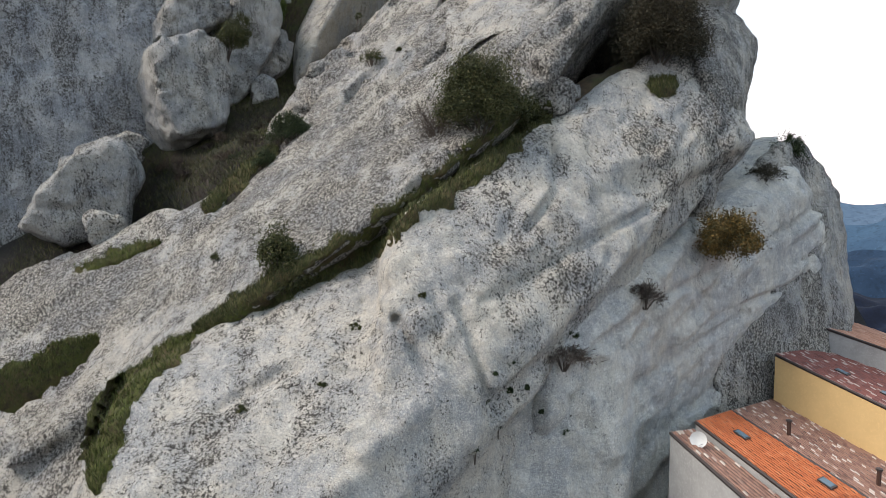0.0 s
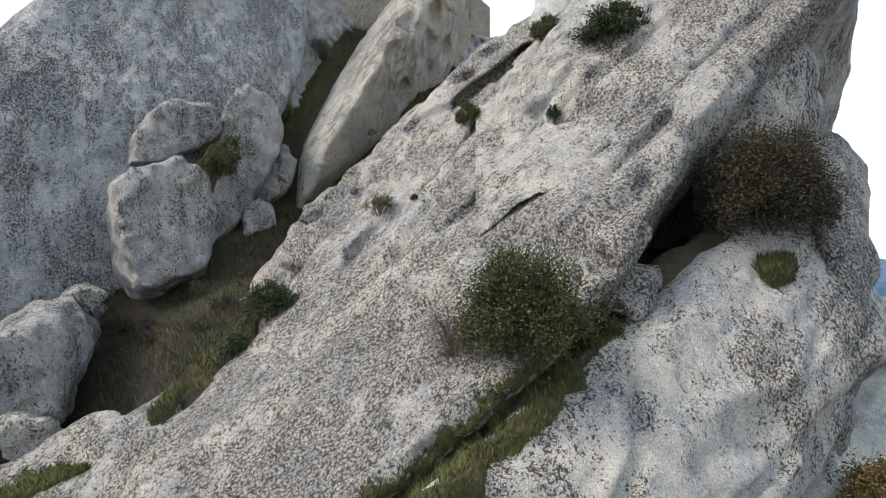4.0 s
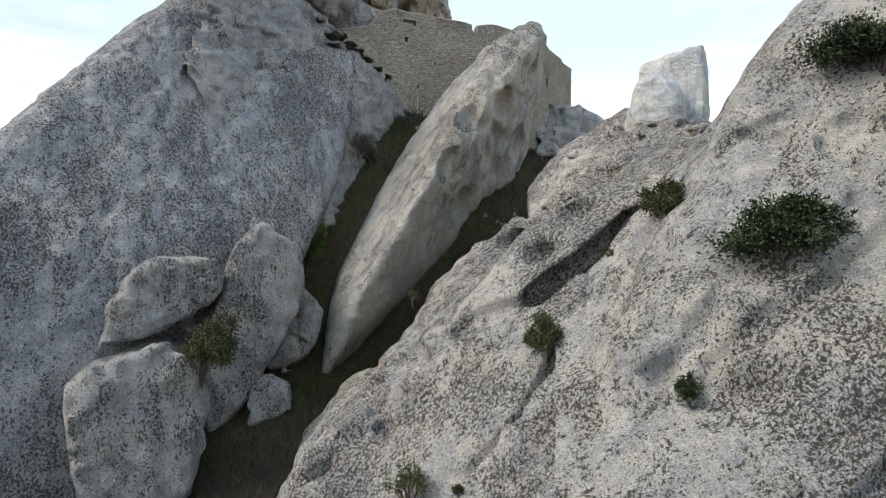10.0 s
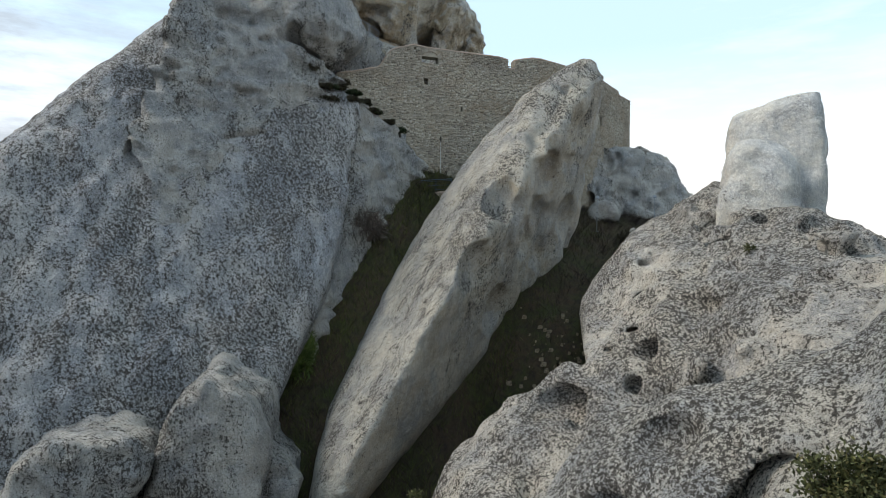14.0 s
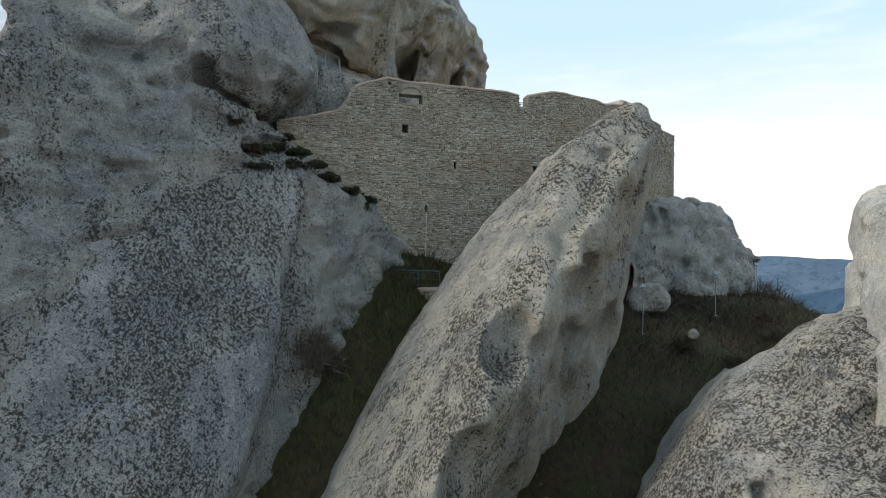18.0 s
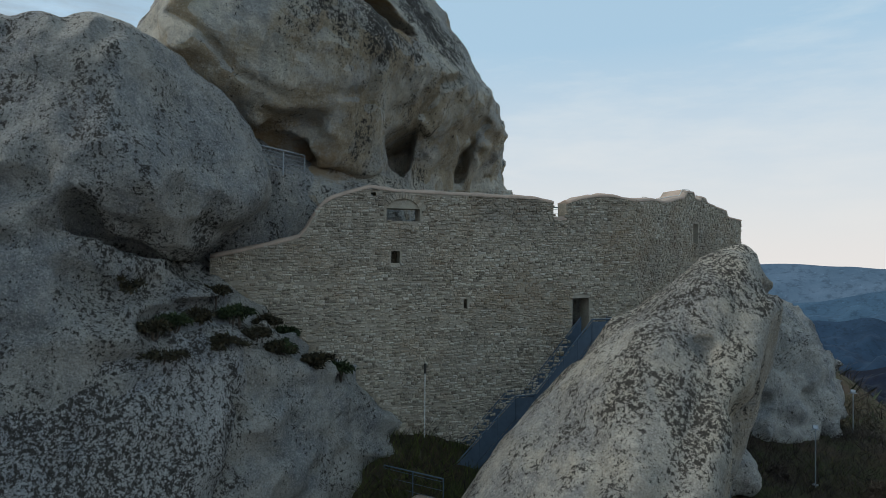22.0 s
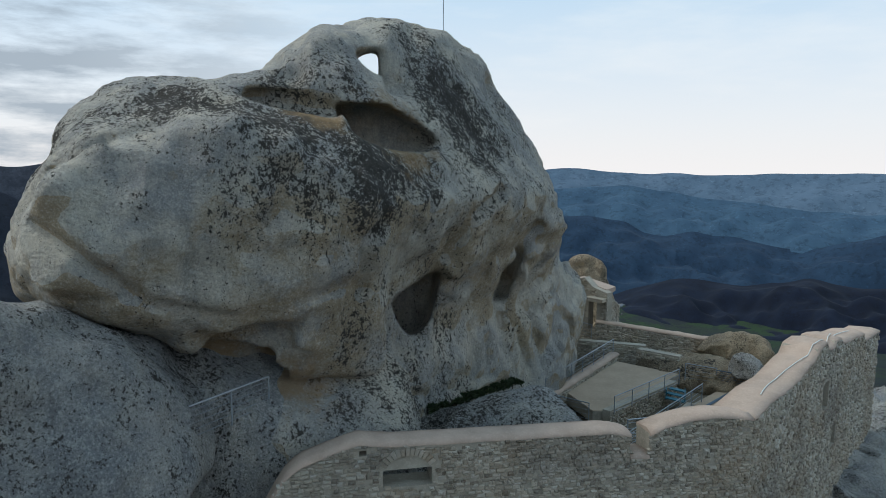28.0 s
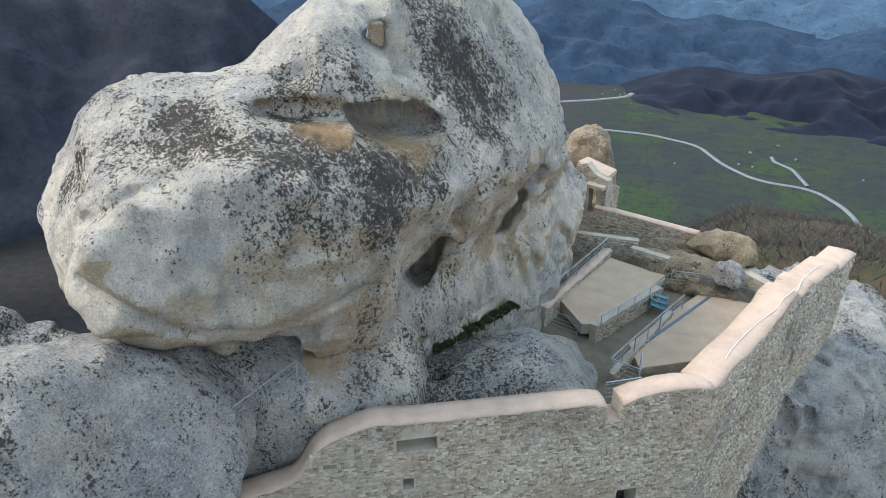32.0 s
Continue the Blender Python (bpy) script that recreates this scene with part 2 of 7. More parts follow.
ROCK_HEAD = rock_material("pale summit rock", (0.56, 0.53, 0.46), (0.42, 0.40, 0.37), lichen=0.3, ochre=0.9, top=0.16, coarse=0.4,
                          stains=(((-18.3, 91.0, 54.0), 2.5), ((-17.0, 88.1, 51.7), 3.1), ((-15.5, 91.4, 51.0), 2.4), ((-15.3, 96.9, 53.2), 3.0), ((-20.6, 87.4, 53.4), 2.0), ((-25.2, 86.0, 51.8), 2.4)), rust=(((-16.2, 92.6, 52.2), 1.9), ((-17.6, 89.9, 53.0), 1.2), ((-18.9, 89.6, 44.6), 2.0), ((-20.3, 87.6, 45.2), 1.5)))
ROCK_BROWN = rock_material("brown broken rock", (0.33, 0.27, 0.19), (0.24, 0.19, 0.13), lichen=0.5, ochre=0.6)
ROCK_FIN = rock_material("pale rock fin", (0.50, 0.472, 0.412), (0.37, 0.355, 0.33), lichen=0.4, ochre=0.45, top=0.5, coarse=0.6)
ROCK_SMOOTH = rock_material("smooth pale slab rock", (0.53, 0.505, 0.452), (0.405, 0.395, 0.375), lichen=0.85, turn=(0, -54, 12))


def grass_material(name, green=(0.055, 0.062, 0.021), dry=(0.080, 0.054, 0.032), soil=(0.043, 0.033, 0.024)):
    m = mat(name, green, 0.95)
    k = Nodes(m)
    c = k.mix(k.ramp(k.noise(0.5, 5, 0.6), (0.4, 0.0), (0.6, 1.0)), green, dry)
    c = k.mix(k.ramp(k.noise(2.5, 6, 0.7), (0.45, 0.0), (0.65, 1.0)), c, soil)
    k.colour(c)
    k.bump(k.noise(6.0, 8, 0.75), 0.9, 0.25)
    return m


GRASS = grass_material("rough grass and dry scrub", (0.060, 0.064, 0.024), (0.095, 0.066, 0.040))

# ---- solid shapes by distance fields ----
GRADS = np.random.RandomState(7).normal(size=(256, 3))
GRADS /= np.linalg.norm(GRADS, axis=1)[:, None]
PERM = np.random.RandomState(11).permutation(256)
PERM = np.concatenate([PERM, PERM, PERM])


def ripple(p, size, seed=0):
    """Smooth noise of about -0.7 to 0.7 at places p, with lumps of about that size in metres."""
    q = p / size + seed * 17.3
    i = np.floor(q).astype(int)
    f = q - i
    u = f * f * f * (f * (f * 6 - 15) + 10)
    i &= 255
    out = np.zeros(len(p))
    for dx in (0, 1):
        for dy in (0, 1):
            for dz in (0, 1):
                h = PERM[PERM[PERM[i[:, 0] + dx] + i[:, 1] + dy] + i[:, 2] + dz]
                g = GRADS[h]
                d = g[:, 0] * (f[:, 0] - dx) + g[:, 1] * (f[:, 1] - dy) + g[:, 2] * (f[:, 2] - dz)
                w = (u[:, 0] if dx else 1 - u[:, 0]) * (u[:, 1] if dy else 1 - u[:, 1]) * (u[:, 2] if dz else 1 - u[:, 2])
                out += w * d
    return out


def hull(p, planes, round_=0.8):
    """Distance to a rounded convex body, given by planes (normal, offset)."""
    a = np.array(planes)
    d = (p @ a[:, :3].T - a[:, 3]) / round_
    top = d.max(axis=1)
    return round_ * (top + np.log(np.exp(d - top[:, None]).sum(axis=1)) - 0.9)


def ball(p, centre, radii, turn=(0, 0, 0)):
    """About the distance to an ellipsoid."""
    r = np.array(Euler([radians(v) for v in turn]).to_matrix())
    q = ((p - np.array(centre)) @ r) / np.array(radii)
    n = np.linalg.norm(q, axis=1)
    return (n - 1) * min(radii)


def rod(p, a, c, ra, rc):
    """Distance to a tapered rod from a to c."""
    a, c = np.array(a, float), np.array(c, float)
    s = np.clip(((p - a) @ (c - a)) / ((c - a) @ (c - a)), 0, 1)
    return np.linalg.norm(p - (a + s[:, None] * (c - a)), axis=1) - (ra + (rc - ra) * s)


def joined(a, c, k=0.5):
    h = np.clip(0.5 + 0.5 * (c - a) / k, 0, 1)
    return c + (a - c) * h - k * h * (1 - h)


def less(a, c, k=0.4):
    return -joined(-a, c, k)


def polished(fn, lo, hi, step):
    """The surface fn = 0 inside a box, as vertices and quads."""
    lo, hi = np.array(lo, float), np.array(hi, float)
    n = np.ceil((hi - lo) / step).astype(int) + 1
    n = (n + 3) // 4 * 4
    cn = n // 4 + 1
    g = np.stack(np.meshgrid(*[np.arange(c) for c in cn], indexing="ij"), -1).reshape(-1, 3)
    cd = fn(lo + g * step * 4).reshape(cn)
    near = np.abs(cd) < step * 4 * 1.5
    grown = np.zeros_like(near)
    pad = np.pad(near, 1)
    for dx in (0, 1, 2):
        for dy in (0, 1, 2):
            for dz in (0, 1, 2):
                grown |= pad[dx:dx + cn[0], dy:dy + cn[1], dz:dz + cn[2]]
    d = np.where(cd > 0, 1.0, -1.0).repeat(4, 0).repeat(4, 1).repeat(4, 2)
    mask = grown.repeat(4, 0).repeat(4, 1).repeat(4, 2)
    ix = np.argwhere(mask)
    for s in range(0, len(ix), 400000):
        part_ = ix[s:s + 400000]
        d[part_[:, 0], part_[:, 1], part_[:, 2]] = fn(lo + part_ * step)
    inside = d < 0
    size = np.array(d.shape)
    cells = np.zeros(size - 1, bool)
    some = np.zeros(size - 1, int)
    for dx in (0, 1):
        for dy in (0, 1):
            for dz in (0, 1):
                some += inside[dx:size[0] - 1 + dx, dy:size[1] - 1 + dy, dz:size[2] - 1 + dz]
    cells = (some > 0) & (some < 8)
    at = np.argwhere(cells)
    index = np.full(cells.shape, -1)
    index[cells] = np.arange(len(at))
    total, count = np.zeros((len(at), 3)), np.zeros(len(at))
    corners = [(x, y, z) for x in (0, 1) for y in (0, 1) for z in (0, 1)]
    for a in corners:
        for axis in range(3):
            if a[axis]:
                continue
            c = tuple(v + (i == axis) for i, v in enumerate(a))
            da = d[at[:, 0] + a[0], at[:, 1] + a[1], at[:, 2] + a[2]]
            dc = d[at[:, 0] + c[0], at[:, 1] + c[1], at[:, 2] + c[2]]
            cross = (da < 0) != (dc < 0)
            s = np.where(cross, da / np.where(cross, da - dc, 1), 0)
            place = at + np.array(a) + s[:, None] * np.eye(3)[axis]
            total += place * cross[:, None]
            count += cross
    verts = lo + total / np.maximum(count, 1)[:, None] * step
    quads = []
    for axis in range(3):
        o1, o2 = [(1, 2), (2, 0), (0, 1)][axis]
        sl0 = [slice(1, -1)] * 3
        sl0[axis] = slice(0, -1)
        sl1 = [slice(1, -1)] * 3
        sl1[axis] = slice(1, None)
        a, c = inside[tuple(sl0)], inside[tuple(sl1)]
        for flip in (0, 1):
            hit = np.argwhere((a & ~c) if not flip else (~a & c))
            off = np.ones(3, int)
            off[axis] = 0
            e = hit + off
            ids = []
            for s1, s2 in ((0, 0), (1, 0), (1, 1), (0, 1)):
                v = e.copy()
                v[:, o1] -= s1
                v[:, o2] -= s2
                ids.append(index[v[:, 0], v[:, 1], v[:, 2]])
            q = np.stack(ids, 1)
            quads.append(q[:, ::-1] if flip else q)
    quads = np.concatenate(quads)
    return verts, quads[(quads >= 0).all(axis=1)]


def grid_mesh(name, verts, quads, material, smooth=True):
    me = bpy.data.meshes.new(name)
    me.vertices.add(len(verts))
    me.vertices.foreach_set("co", np.asarray(verts, float).ravel())
    k = quads.shape[1]
    me.loops.add(quads.size)
    me.loops.foreach_set("vertex_index", np.asarray(quads, int).ravel())
    me.polygons.add(len(quads))
    me.polygons.foreach_set("loop_start", np.arange(0, quads.size, k))
    me.polygons.foreach_set("use_smooth", [smooth] * len(quads))
    me.materials.append(material)
    me.update(calc_edges=True)
    return me


def bulge(p, size, seed):
    """Rounded lumps with sharp creases between them."""
    return 0.2 - np.abs(ripple(p, size, seed))


def rough(p, big=0.5, mid=0.16, fine=0.05, seed=0):
    q = p + 0.35 * ripple(p, 1.9, seed + 5)[:, None]
    return (big * ripple(p, 6.0, seed) + 1.1 * big * bulge(q * (1, 1, 1.25), 2.7, seed + 1) - 2.0 * mid * bulge(q, 1.3, seed + 2)
            + 1.8 * fine * bulge(q, 0.7, seed + 3))


SOLIDS = []


def depth_at(p):
    """Distance to the nearest rock or, in height, to the ground; negative inside."""
    d = p[:, 2] - ground_height(p[:, 0], p[:, 1])
    for fn, lo, hi in SOLIDS:
        ok = ((p > lo) & (p < hi)).all(axis=1)
        if ok.any():
            d[ok] = np.minimum(d[ok], fn(p[ok]))
    return d


def surface(places, out, reach=4.0, depth=4.0):
    """Where lines that come in along -out first meet rock or ground near the places."""
    places = np.atleast_2d(np.array(places, float))
    out = np.array(out, float) / np.linalg.norm(out)
    s = np.arange(reach, -depth, -0.07)
    d = depth_at((places[:, None, :] + s[None, :, None] * out).reshape(-1, 3)).reshape(len(places), -1)
    first = np.argmax(d < 0, axis=1)
    found = (d < 0).any(axis=1)
    return np.where(found[:, None], places + s[np.maximum(first - 1, 0)][:, None] * out, places)


def rock(name, fn, lo, hi, step, material, label, category="rock", kind=""):
    SOLIDS.append((fn, np.array(lo), np.array(hi)))
    verts, quads = polished(fn, lo, hi, step)
    ob = new(name, grid_mesh(name, verts, quads, material))
    return tagged(ob, label, category, kind=kind)

# ---- rocks: the planes (normal and offset) that bound each one ----
NEAR_SLAB = [(0.214, -0.8, 0.56, -27.61), (0.442, -0.854, 0.274, -27.32), (-0.603, 0.09, 0.792, 3.59), (-0.539, 0.075, 0.839, 3.7), (0, 0, -1, 30), (-0.195, 0.976, 0.098, 51.53), (0.719, -0.378, 0.584, 0.13), (-0.954, -0.212, 0.212, -5.19), (0.727, -0.277, -0.628, -0)]
NEAR_LEFT = [(-0.136, -0.602, 0.787, -24.06), (-0.358, 0.051, 0.932, 0), (-0.584, -0.058, 0.81, 0), (-0.464, 0.016, 0.886, 0), (-0.882, -0.351, 0.314, -0), (0.737, -0.666, 0.116, -21.31), (0, 0, -1, 36), (0, 0.995, 0.1, 47.76), (0.943, 0.105, 0.314, 5.77)]
LOWER_SLAB = [(0.616, -0.787, -0.019, -22.25), (0.856, -0.501, 0.126, -0), (0.786, -0.431, 0.443, -0), (-0.909, -0.404, 0.101, -18.99), (0, 0, -1, 40), (0, 1, 0, 56), (-0.077, -0.411, 0.909, -20.45)]
FOOT_ROCK = [(0.206, -0.954, 0.218, -33.58), (0.952, -0.301, 0.05, -2.11), (0, 0, -1, 40), (0, 1, 0, 46), (-0.194, 0.268, 0.944, 0), (-0.438, 0.282, 0.853, 0), (-0.995, 0, 0.1, -0.2)]
SHOULDER = [(0.891, -0.421, -0.17, -3.11), (0.722, -0.456, 0.521, -0.61), (0.868, -0.49, -0.079, -3.19), (0.469, -0.709, 0.526, -19.39), (-0.117, -0.168, 0.979, 2.83), (-0.973, -0.205, 0.102, -25.02), (0, 1, 0, 62), (0, 0, -1, 20)]
TIP_ROCK = [(0.672, -0.401, 0.622, -0), (0.856, -0.501, 0.126, -0), (-0.656, 0.283, 0.7, 0), (0.497, -0.845, 0.199, -29.63), (0, 1, 0, 58), (0, 0, -1, 28), (-1, 0, 0, -18)]
MID_SLAB = [(-0.445, -0.605, 0.66, -21.8), (-0.898, 0.31, 0.312, 26.84), (0.911, -0.407, -0.073, -2.63), (0, 0, -1, 20), (-0.101, 0.909, 0.404, 64.04), (0.098, -0.976, 0.195, -36.69), (0.56, -0.092, -0.824, -2.8), (0.772, -0.068, -0.632, -1.6), (0.62, -0.62, -0.48, -27.4), (-0.372, -0.15, 0.916, 12.42), (-0.37, -0.122, 0.921, 13.15)]
MID_LOW = [(-0.432, -0.531, 0.729, -17.93), (-0.898, 0.31, 0.312, 26.84), (0, 0, -1, 20), (0, 1, 0, 56), (0.098, -0.976, 0.195, -34.74), (1, 0, 0, 10), (0.555, -0.093, -0.826, -3.76), (0.56, -0.092, -0.824, -3.74), (0.772, -0.068, -0.632, -2.77), (-0.508, -0.116, 0.853, 2.56), (-0.537, -0.135, 0.833, 2.35)]
FAR_LEFT_SLAB = [(-0.248, -0.691, 0.679, -27.65), (0, 0, -1, 30), (-0.202, 0.958, 0.202, 47.59), (0.995, 0.1, 0, -10.75), (-0.995, 0, 0.1, 32.84), (0, -0.981, 0.196, -34.12)]
TOP_SLAB = [(-0.267, -0.46, 0.847, -5.88), (-0.824, 0.048, 0.564, 11.65), (-0.634, -0.042, 0.772, 12.48), (0, 0.981, 0.196, 62.76), (0.91, -0.411, -0.062, -2.61), (0, 0, -1, -8), (-0.445, -0.605, 0.66, -21.5), (0.62, -0.62, -0.48, -30)]
CROWN = [(-0.811, 0.105, 0.575, 15.39), (-0.878, 0.155, 0.453, 14.17), (-0.493, -0.118, 0.862, 15.19), (-0.196, -0.269, 0.943, 12.64), (-0.901, 0.097, 0.423, 9.68), (-0.352, -0.755, 0.553, -29.38), (0, 0.995, 0.1, 65.67), (0, 0, -1, -16), (0.909, -0.412, -0.062, -2.62), (0.62, -0.62, -0.48, -30.59)]
RIDGE = [(-0.195, -0.493, 0.848, -15.19), (-0.333, -0.48, 0.812, -14.55), (-0.877, 0.144, 0.458, 23.65), (0, 0.981, 0.196, 86.29), (0, 0, -1, 5), (0.894, 0, 0.447, 21.47), (0, -1, 0, -52), (-0.771, -0.153, 0.619, 6.2), (-0.782, -0.159, 0.603, 5.8)]
HUMP = [(-0.992, 0.024, 0.126, 6.62), (-0.668, 0.074, 0.74, 26.37), (-0.782, 0.086, 0.617, 23.46), (0.341, -0.169, 0.925, 17.16), (-0.401, -0.426, 0.811, -10.62), (0, 0.981, 0.196, 88.25), (0.958, 0, 0.287, 20.11), (0, 0, -1, -5), (-0.912, -0.342, 0.228, -19.42)]
TOWER_BACK = [(-0.986, 0.144, 0.09, 7.88), (-0.224, -0.185, 0.957, 17.87), (-0.339, -0.149, 0.929, 18.45), (0.965, -0.261, -0.013, -9.91), (0.949, -0.283, 0.137, -6.91), (0.961, -0.254, -0.107, -12.04), (-0.195, -0.976, 0.098, -77.58), (0, 0.995, 0.1, 88.36), (0, 0, -1, -22)]
TOWER_FRONT = [(-0.987, 0.143, 0.068, 7.31), (-0.905, 0.072, 0.419, 13.63), (-0.035, -0.18, 0.983, 18.54), (0.709, -0.271, 0.651, 6.59), (0.973, -0.217, -0.072, -9.93), (-0.098, -0.976, 0.195, -68.41), (0, 0.995, 0.1, 83.68), (0, 0, -1, -24)]
BIG_FACE = [(0.56, -0.71, 0.428, -51.7), (0.637, -0.761, 0.125, -62.37), (0.712, -0.612, 0.344, -50), (0.894, 0.419, -0.161, 12.36), (0.836, 0.327, -0.44, -0.51), (-0.426, -0.574, 0.699, -1.71), (-0.47, -0.598, 0.649, -3.76), (-0.296, -0.566, 0.77, -1.83), (0.424, -0.006, 0.906, 26.4), (0.454, 0.016, 0.891, 26.87), (-0.512, -0.61, 0.604, -3.99), (0, 0, -1, 20), (-0.597, 0.796, 0.1, 92.54), (-0.976, -0.098, 0.195, 44.89)]
FIN = [(-0.604, -0.553, 0.574, -20.52), (0.212, -0.801, 0.559, -45.81), (-0.93, -0.331, 0.159, -6.6), (-0.865, -0.27, 0.423, 2.04), (-0.838, -0.225, 0.497, 6.58), (-0.88, -0.258, 0.398, 2.17), (-0.66, -0.222, 0.718, 13.08), (-0.332, -0.252, 0.909, 16.83), (0.989, -0.002, -0.149, -6.69), (0.746, -0.179, 0.642, 10.02), (-0.678, 0.006, 0.735, 32.6), (0.733, -0.156, 0.662, 12.6), (-0.517, 0.151, 0.842, 48.98), (0.853, -0.168, 0.493, 4.64), (-0.833, 0.096, 0.545, 34.74), (-0.671, 0.155, 0.725, 45.25), (-0.633, 0.159, 0.757, 46.64), (0.919, -0.289, -0.27, -35.95), (0.979, 0, -0.206, -8.72), (0.809, -0.029, -0.587, -20.87), (0.886, -0.003, -0.463, -16.06), (0, 0, -1, -8), (0.1, 0.995, 0, 88.16), (-0.3, -0.949, 0.1, -59.25)]
FIN_BACK = [(0.952, -0.082, -0.295, -18.75), (0.972, -0.017, 0.234, 3.57), (-0.981, -0.196, 0, -11.57), (0.195, -0.976, -0.098, -86.27), (0, 1, 0, 89), (0, 0, -1, -26), (0, 0, 1, 38)]
LEDGE_ROCK = [(0.732, -0.633, 0.251, -56.04), (0.608, 0.082, 0.79, 26.5), (0.921, -0.367, 0.13, -41.55), (-1, 0, 0, 27), (0, 1, 0, 95), (0, 0, -1, -20), (0.596, 0.075, 0.8, 26.51), (0.572, 0.188, 0.798, 36.47)]
BULGE = [(0.302, -0.905, 0.302, -64.86), (0.856, -0.369, 0.363, -30.7), (0.039, -0.298, 0.954, 21.46), (0.166, -0.178, 0.97, 29.27), (0.657, 0.359, 0.663, 48.24), (0.446, 0.141, 0.884, 44.77), (0.807, 0.471, 0.355, 41.29), (0.316, 0.566, 0.762, 77.53), (0.671, 0.691, 0.268, 58.69), (-0.344, 0.367, 0.864, 79.46), (0, 1, 0, 94), (0.447, -0.496, -0.744, -80.13), (-1, 0, 0, 36), (0, 0, -1, -36), (-0.527, -0.843, 0.105, -47.54), (0.828, 0.481, 0.287, 38.25), (0.556, 0.355, -0.752, -12.44)]
HEAD_LEFT = [(0.603, -0.758, 0.248, -63.62), (0.07, -0.421, 0.904, 9.54), (-0.571, -0.695, 0.438, -23.58), (-0.585, -0.713, 0.387, -27.35), (-0.479, -0.604, 0.638, -7.44), (-0.229, -0.388, 0.893, 19.33), (0.044, -0.142, 0.989, 40), (-0.601, -0.795, -0.083, -57.2), (-0.641, -0.541, 0.545, -2.68), (-0.424, -0.2, 0.883, 40.04), (-0.132, 0.132, 0.982, 67.65), (-0.222, -0.505, -0.834, -77.56), (0.34, -0.541, -0.769, -88.9), (-0.099, 0.99, 0.099, 104.16), (0.777, 0.621, 0.104, 48.8), (0.66, -0.03, 0.75, 24.85), (0.778, -0.572, -0.262, -76.48)]
HEAD_MAIN = [(0.871, -0.251, -0.423, -57.21), (0.807, -0.205, 0.553, -3.22), (-0.487, -0.451, 0.748, 9.31), (0.012, -0.213, 0.977, 34.55), (0.332, -0.065, 0.941, 41), (0.82, 0.156, 0.551, 33.33), (0.885, 0.178, 0.431, 28.33), (0.954, 0.132, -0.268, -11.3), (0.731, 0.25, 0.635, 49.48), (0.917, 0.239, 0.32, 28.99), (0.497, -0.348, -0.795, -76.37), (0, 1, 0, 115), (-0.958, 0, 0.287, 40.23), (0, 0, -1, -38), (-0.286, -0.953, 0.095, -74.47), (0.207, -0.83, 0.518, -51.53)]
HEAD_FOOT = [(0.949, -0.278, 0.151, -34.95), (0.694, 0.222, 0.684, 45.93), (0.977, 0.089, -0.193, -10.7), (0.878, 0.26, 0.401, 35.47), (0, 1, 0, 116), (-1, 0, 0, 26), (0, 0, -1, -34), (0.196, 0, 0.981, 45.11), (0.241, -0.966, 0.097, -87.1)]
RIGHT_ROCK = [(0.841, -0.159, 0.517, 6.43), (0.506, -0.142, 0.851, 19.72), (0.765, -0.169, 0.622, 9.68), (0.933, -0.189, 0.306, -2.6), (0.916, -0.19, -0.353, -24.87), (0.497, -0.845, 0.199, -79.85), (0, 0, -1, -22), (0, 1, 0, 118), (-1, 0, 0, 6), (0, 0, 1, 37.6)]
BOULDER_LENS = [(-0.812, -0.544, 0.212, -8.77), (-0.741, -0.491, 0.457, -3.33), (-0.257, -0.191, 0.947, 11.99), (0.187, 0.066, 0.98, 18.42), (0.729, 0.362, 0.581, 18.28), (0.752, 0.385, -0.534, -0.45), (0.485, 0.235, -0.842, -9.2), (0.279, 0.107, -0.954, -14.06), (0.51, -0.86, 0.009, -63.77), (-0.51, 0.86, -0.009, 70.77)]
BOULDER_TALL = [(-0.684, -0.41, 0.603, 1.06), (-0.31, -0.1, 0.945, 14.07), (0.602, 0.414, 0.682, 21.26), (0.872, 0.479, 0.103, 12.71), (0.881, 0.415, -0.226, 5.54), (0.386, -0.079, -0.919, -17.76), (-0.651, -0.611, -0.451, -21.78), (-0.787, -0.604, -0.124, -15.97), (0.525, -0.832, 0.18, -56.66), (-0.525, 0.832, -0.18, 65.16)]
BOULDER_UP = [(-0.885, -0.438, 0.158, -7.25), (-0.874, -0.428, 0.227, -5.83), (-0.562, -0.31, 0.767, 6.19), (0.533, 0.164, 0.83, 18.05), (0.934, 0.355, 0.04, 8.75), (0.831, 0.295, -0.471, -1.46), (0.642, 0.162, -0.75, -9.29), (-0.843, -0.484, -0.235, -15.1), (0.416, -0.908, 0.054, -65.26), (-0.416, 0.908, -0.054, 73.06)]
BOULDER_BLUE = [(-0.91, -0.366, 0.195, -4.93), (-0.394, -0.138, 0.909, 12.57), (0.675, 0.26, 0.691, 17.83), (0.931, 0.312, -0.189, 3.8), (0.667, 0.168, -0.726, -8.76), (-0.549, -0.33, -0.768, -20.8), (0.359, -0.931, 0.067, -67.87), (-0.359, 0.931, -0.067, 74.37)]
BOULDER_SMALL = [(-0.565, -0.125, 0.816, 11.29), (0.373, 0.282, 0.884, 21.71), (0.932, 0.348, -0.101, 6.15), (0.227, -0.094, -0.969, -18.95), (-0.9, -0.42, -0.116, -11.57), (0.382, -0.911, 0.153, -63.44), (-0.382, 0.911, -0.153, 66.94)]
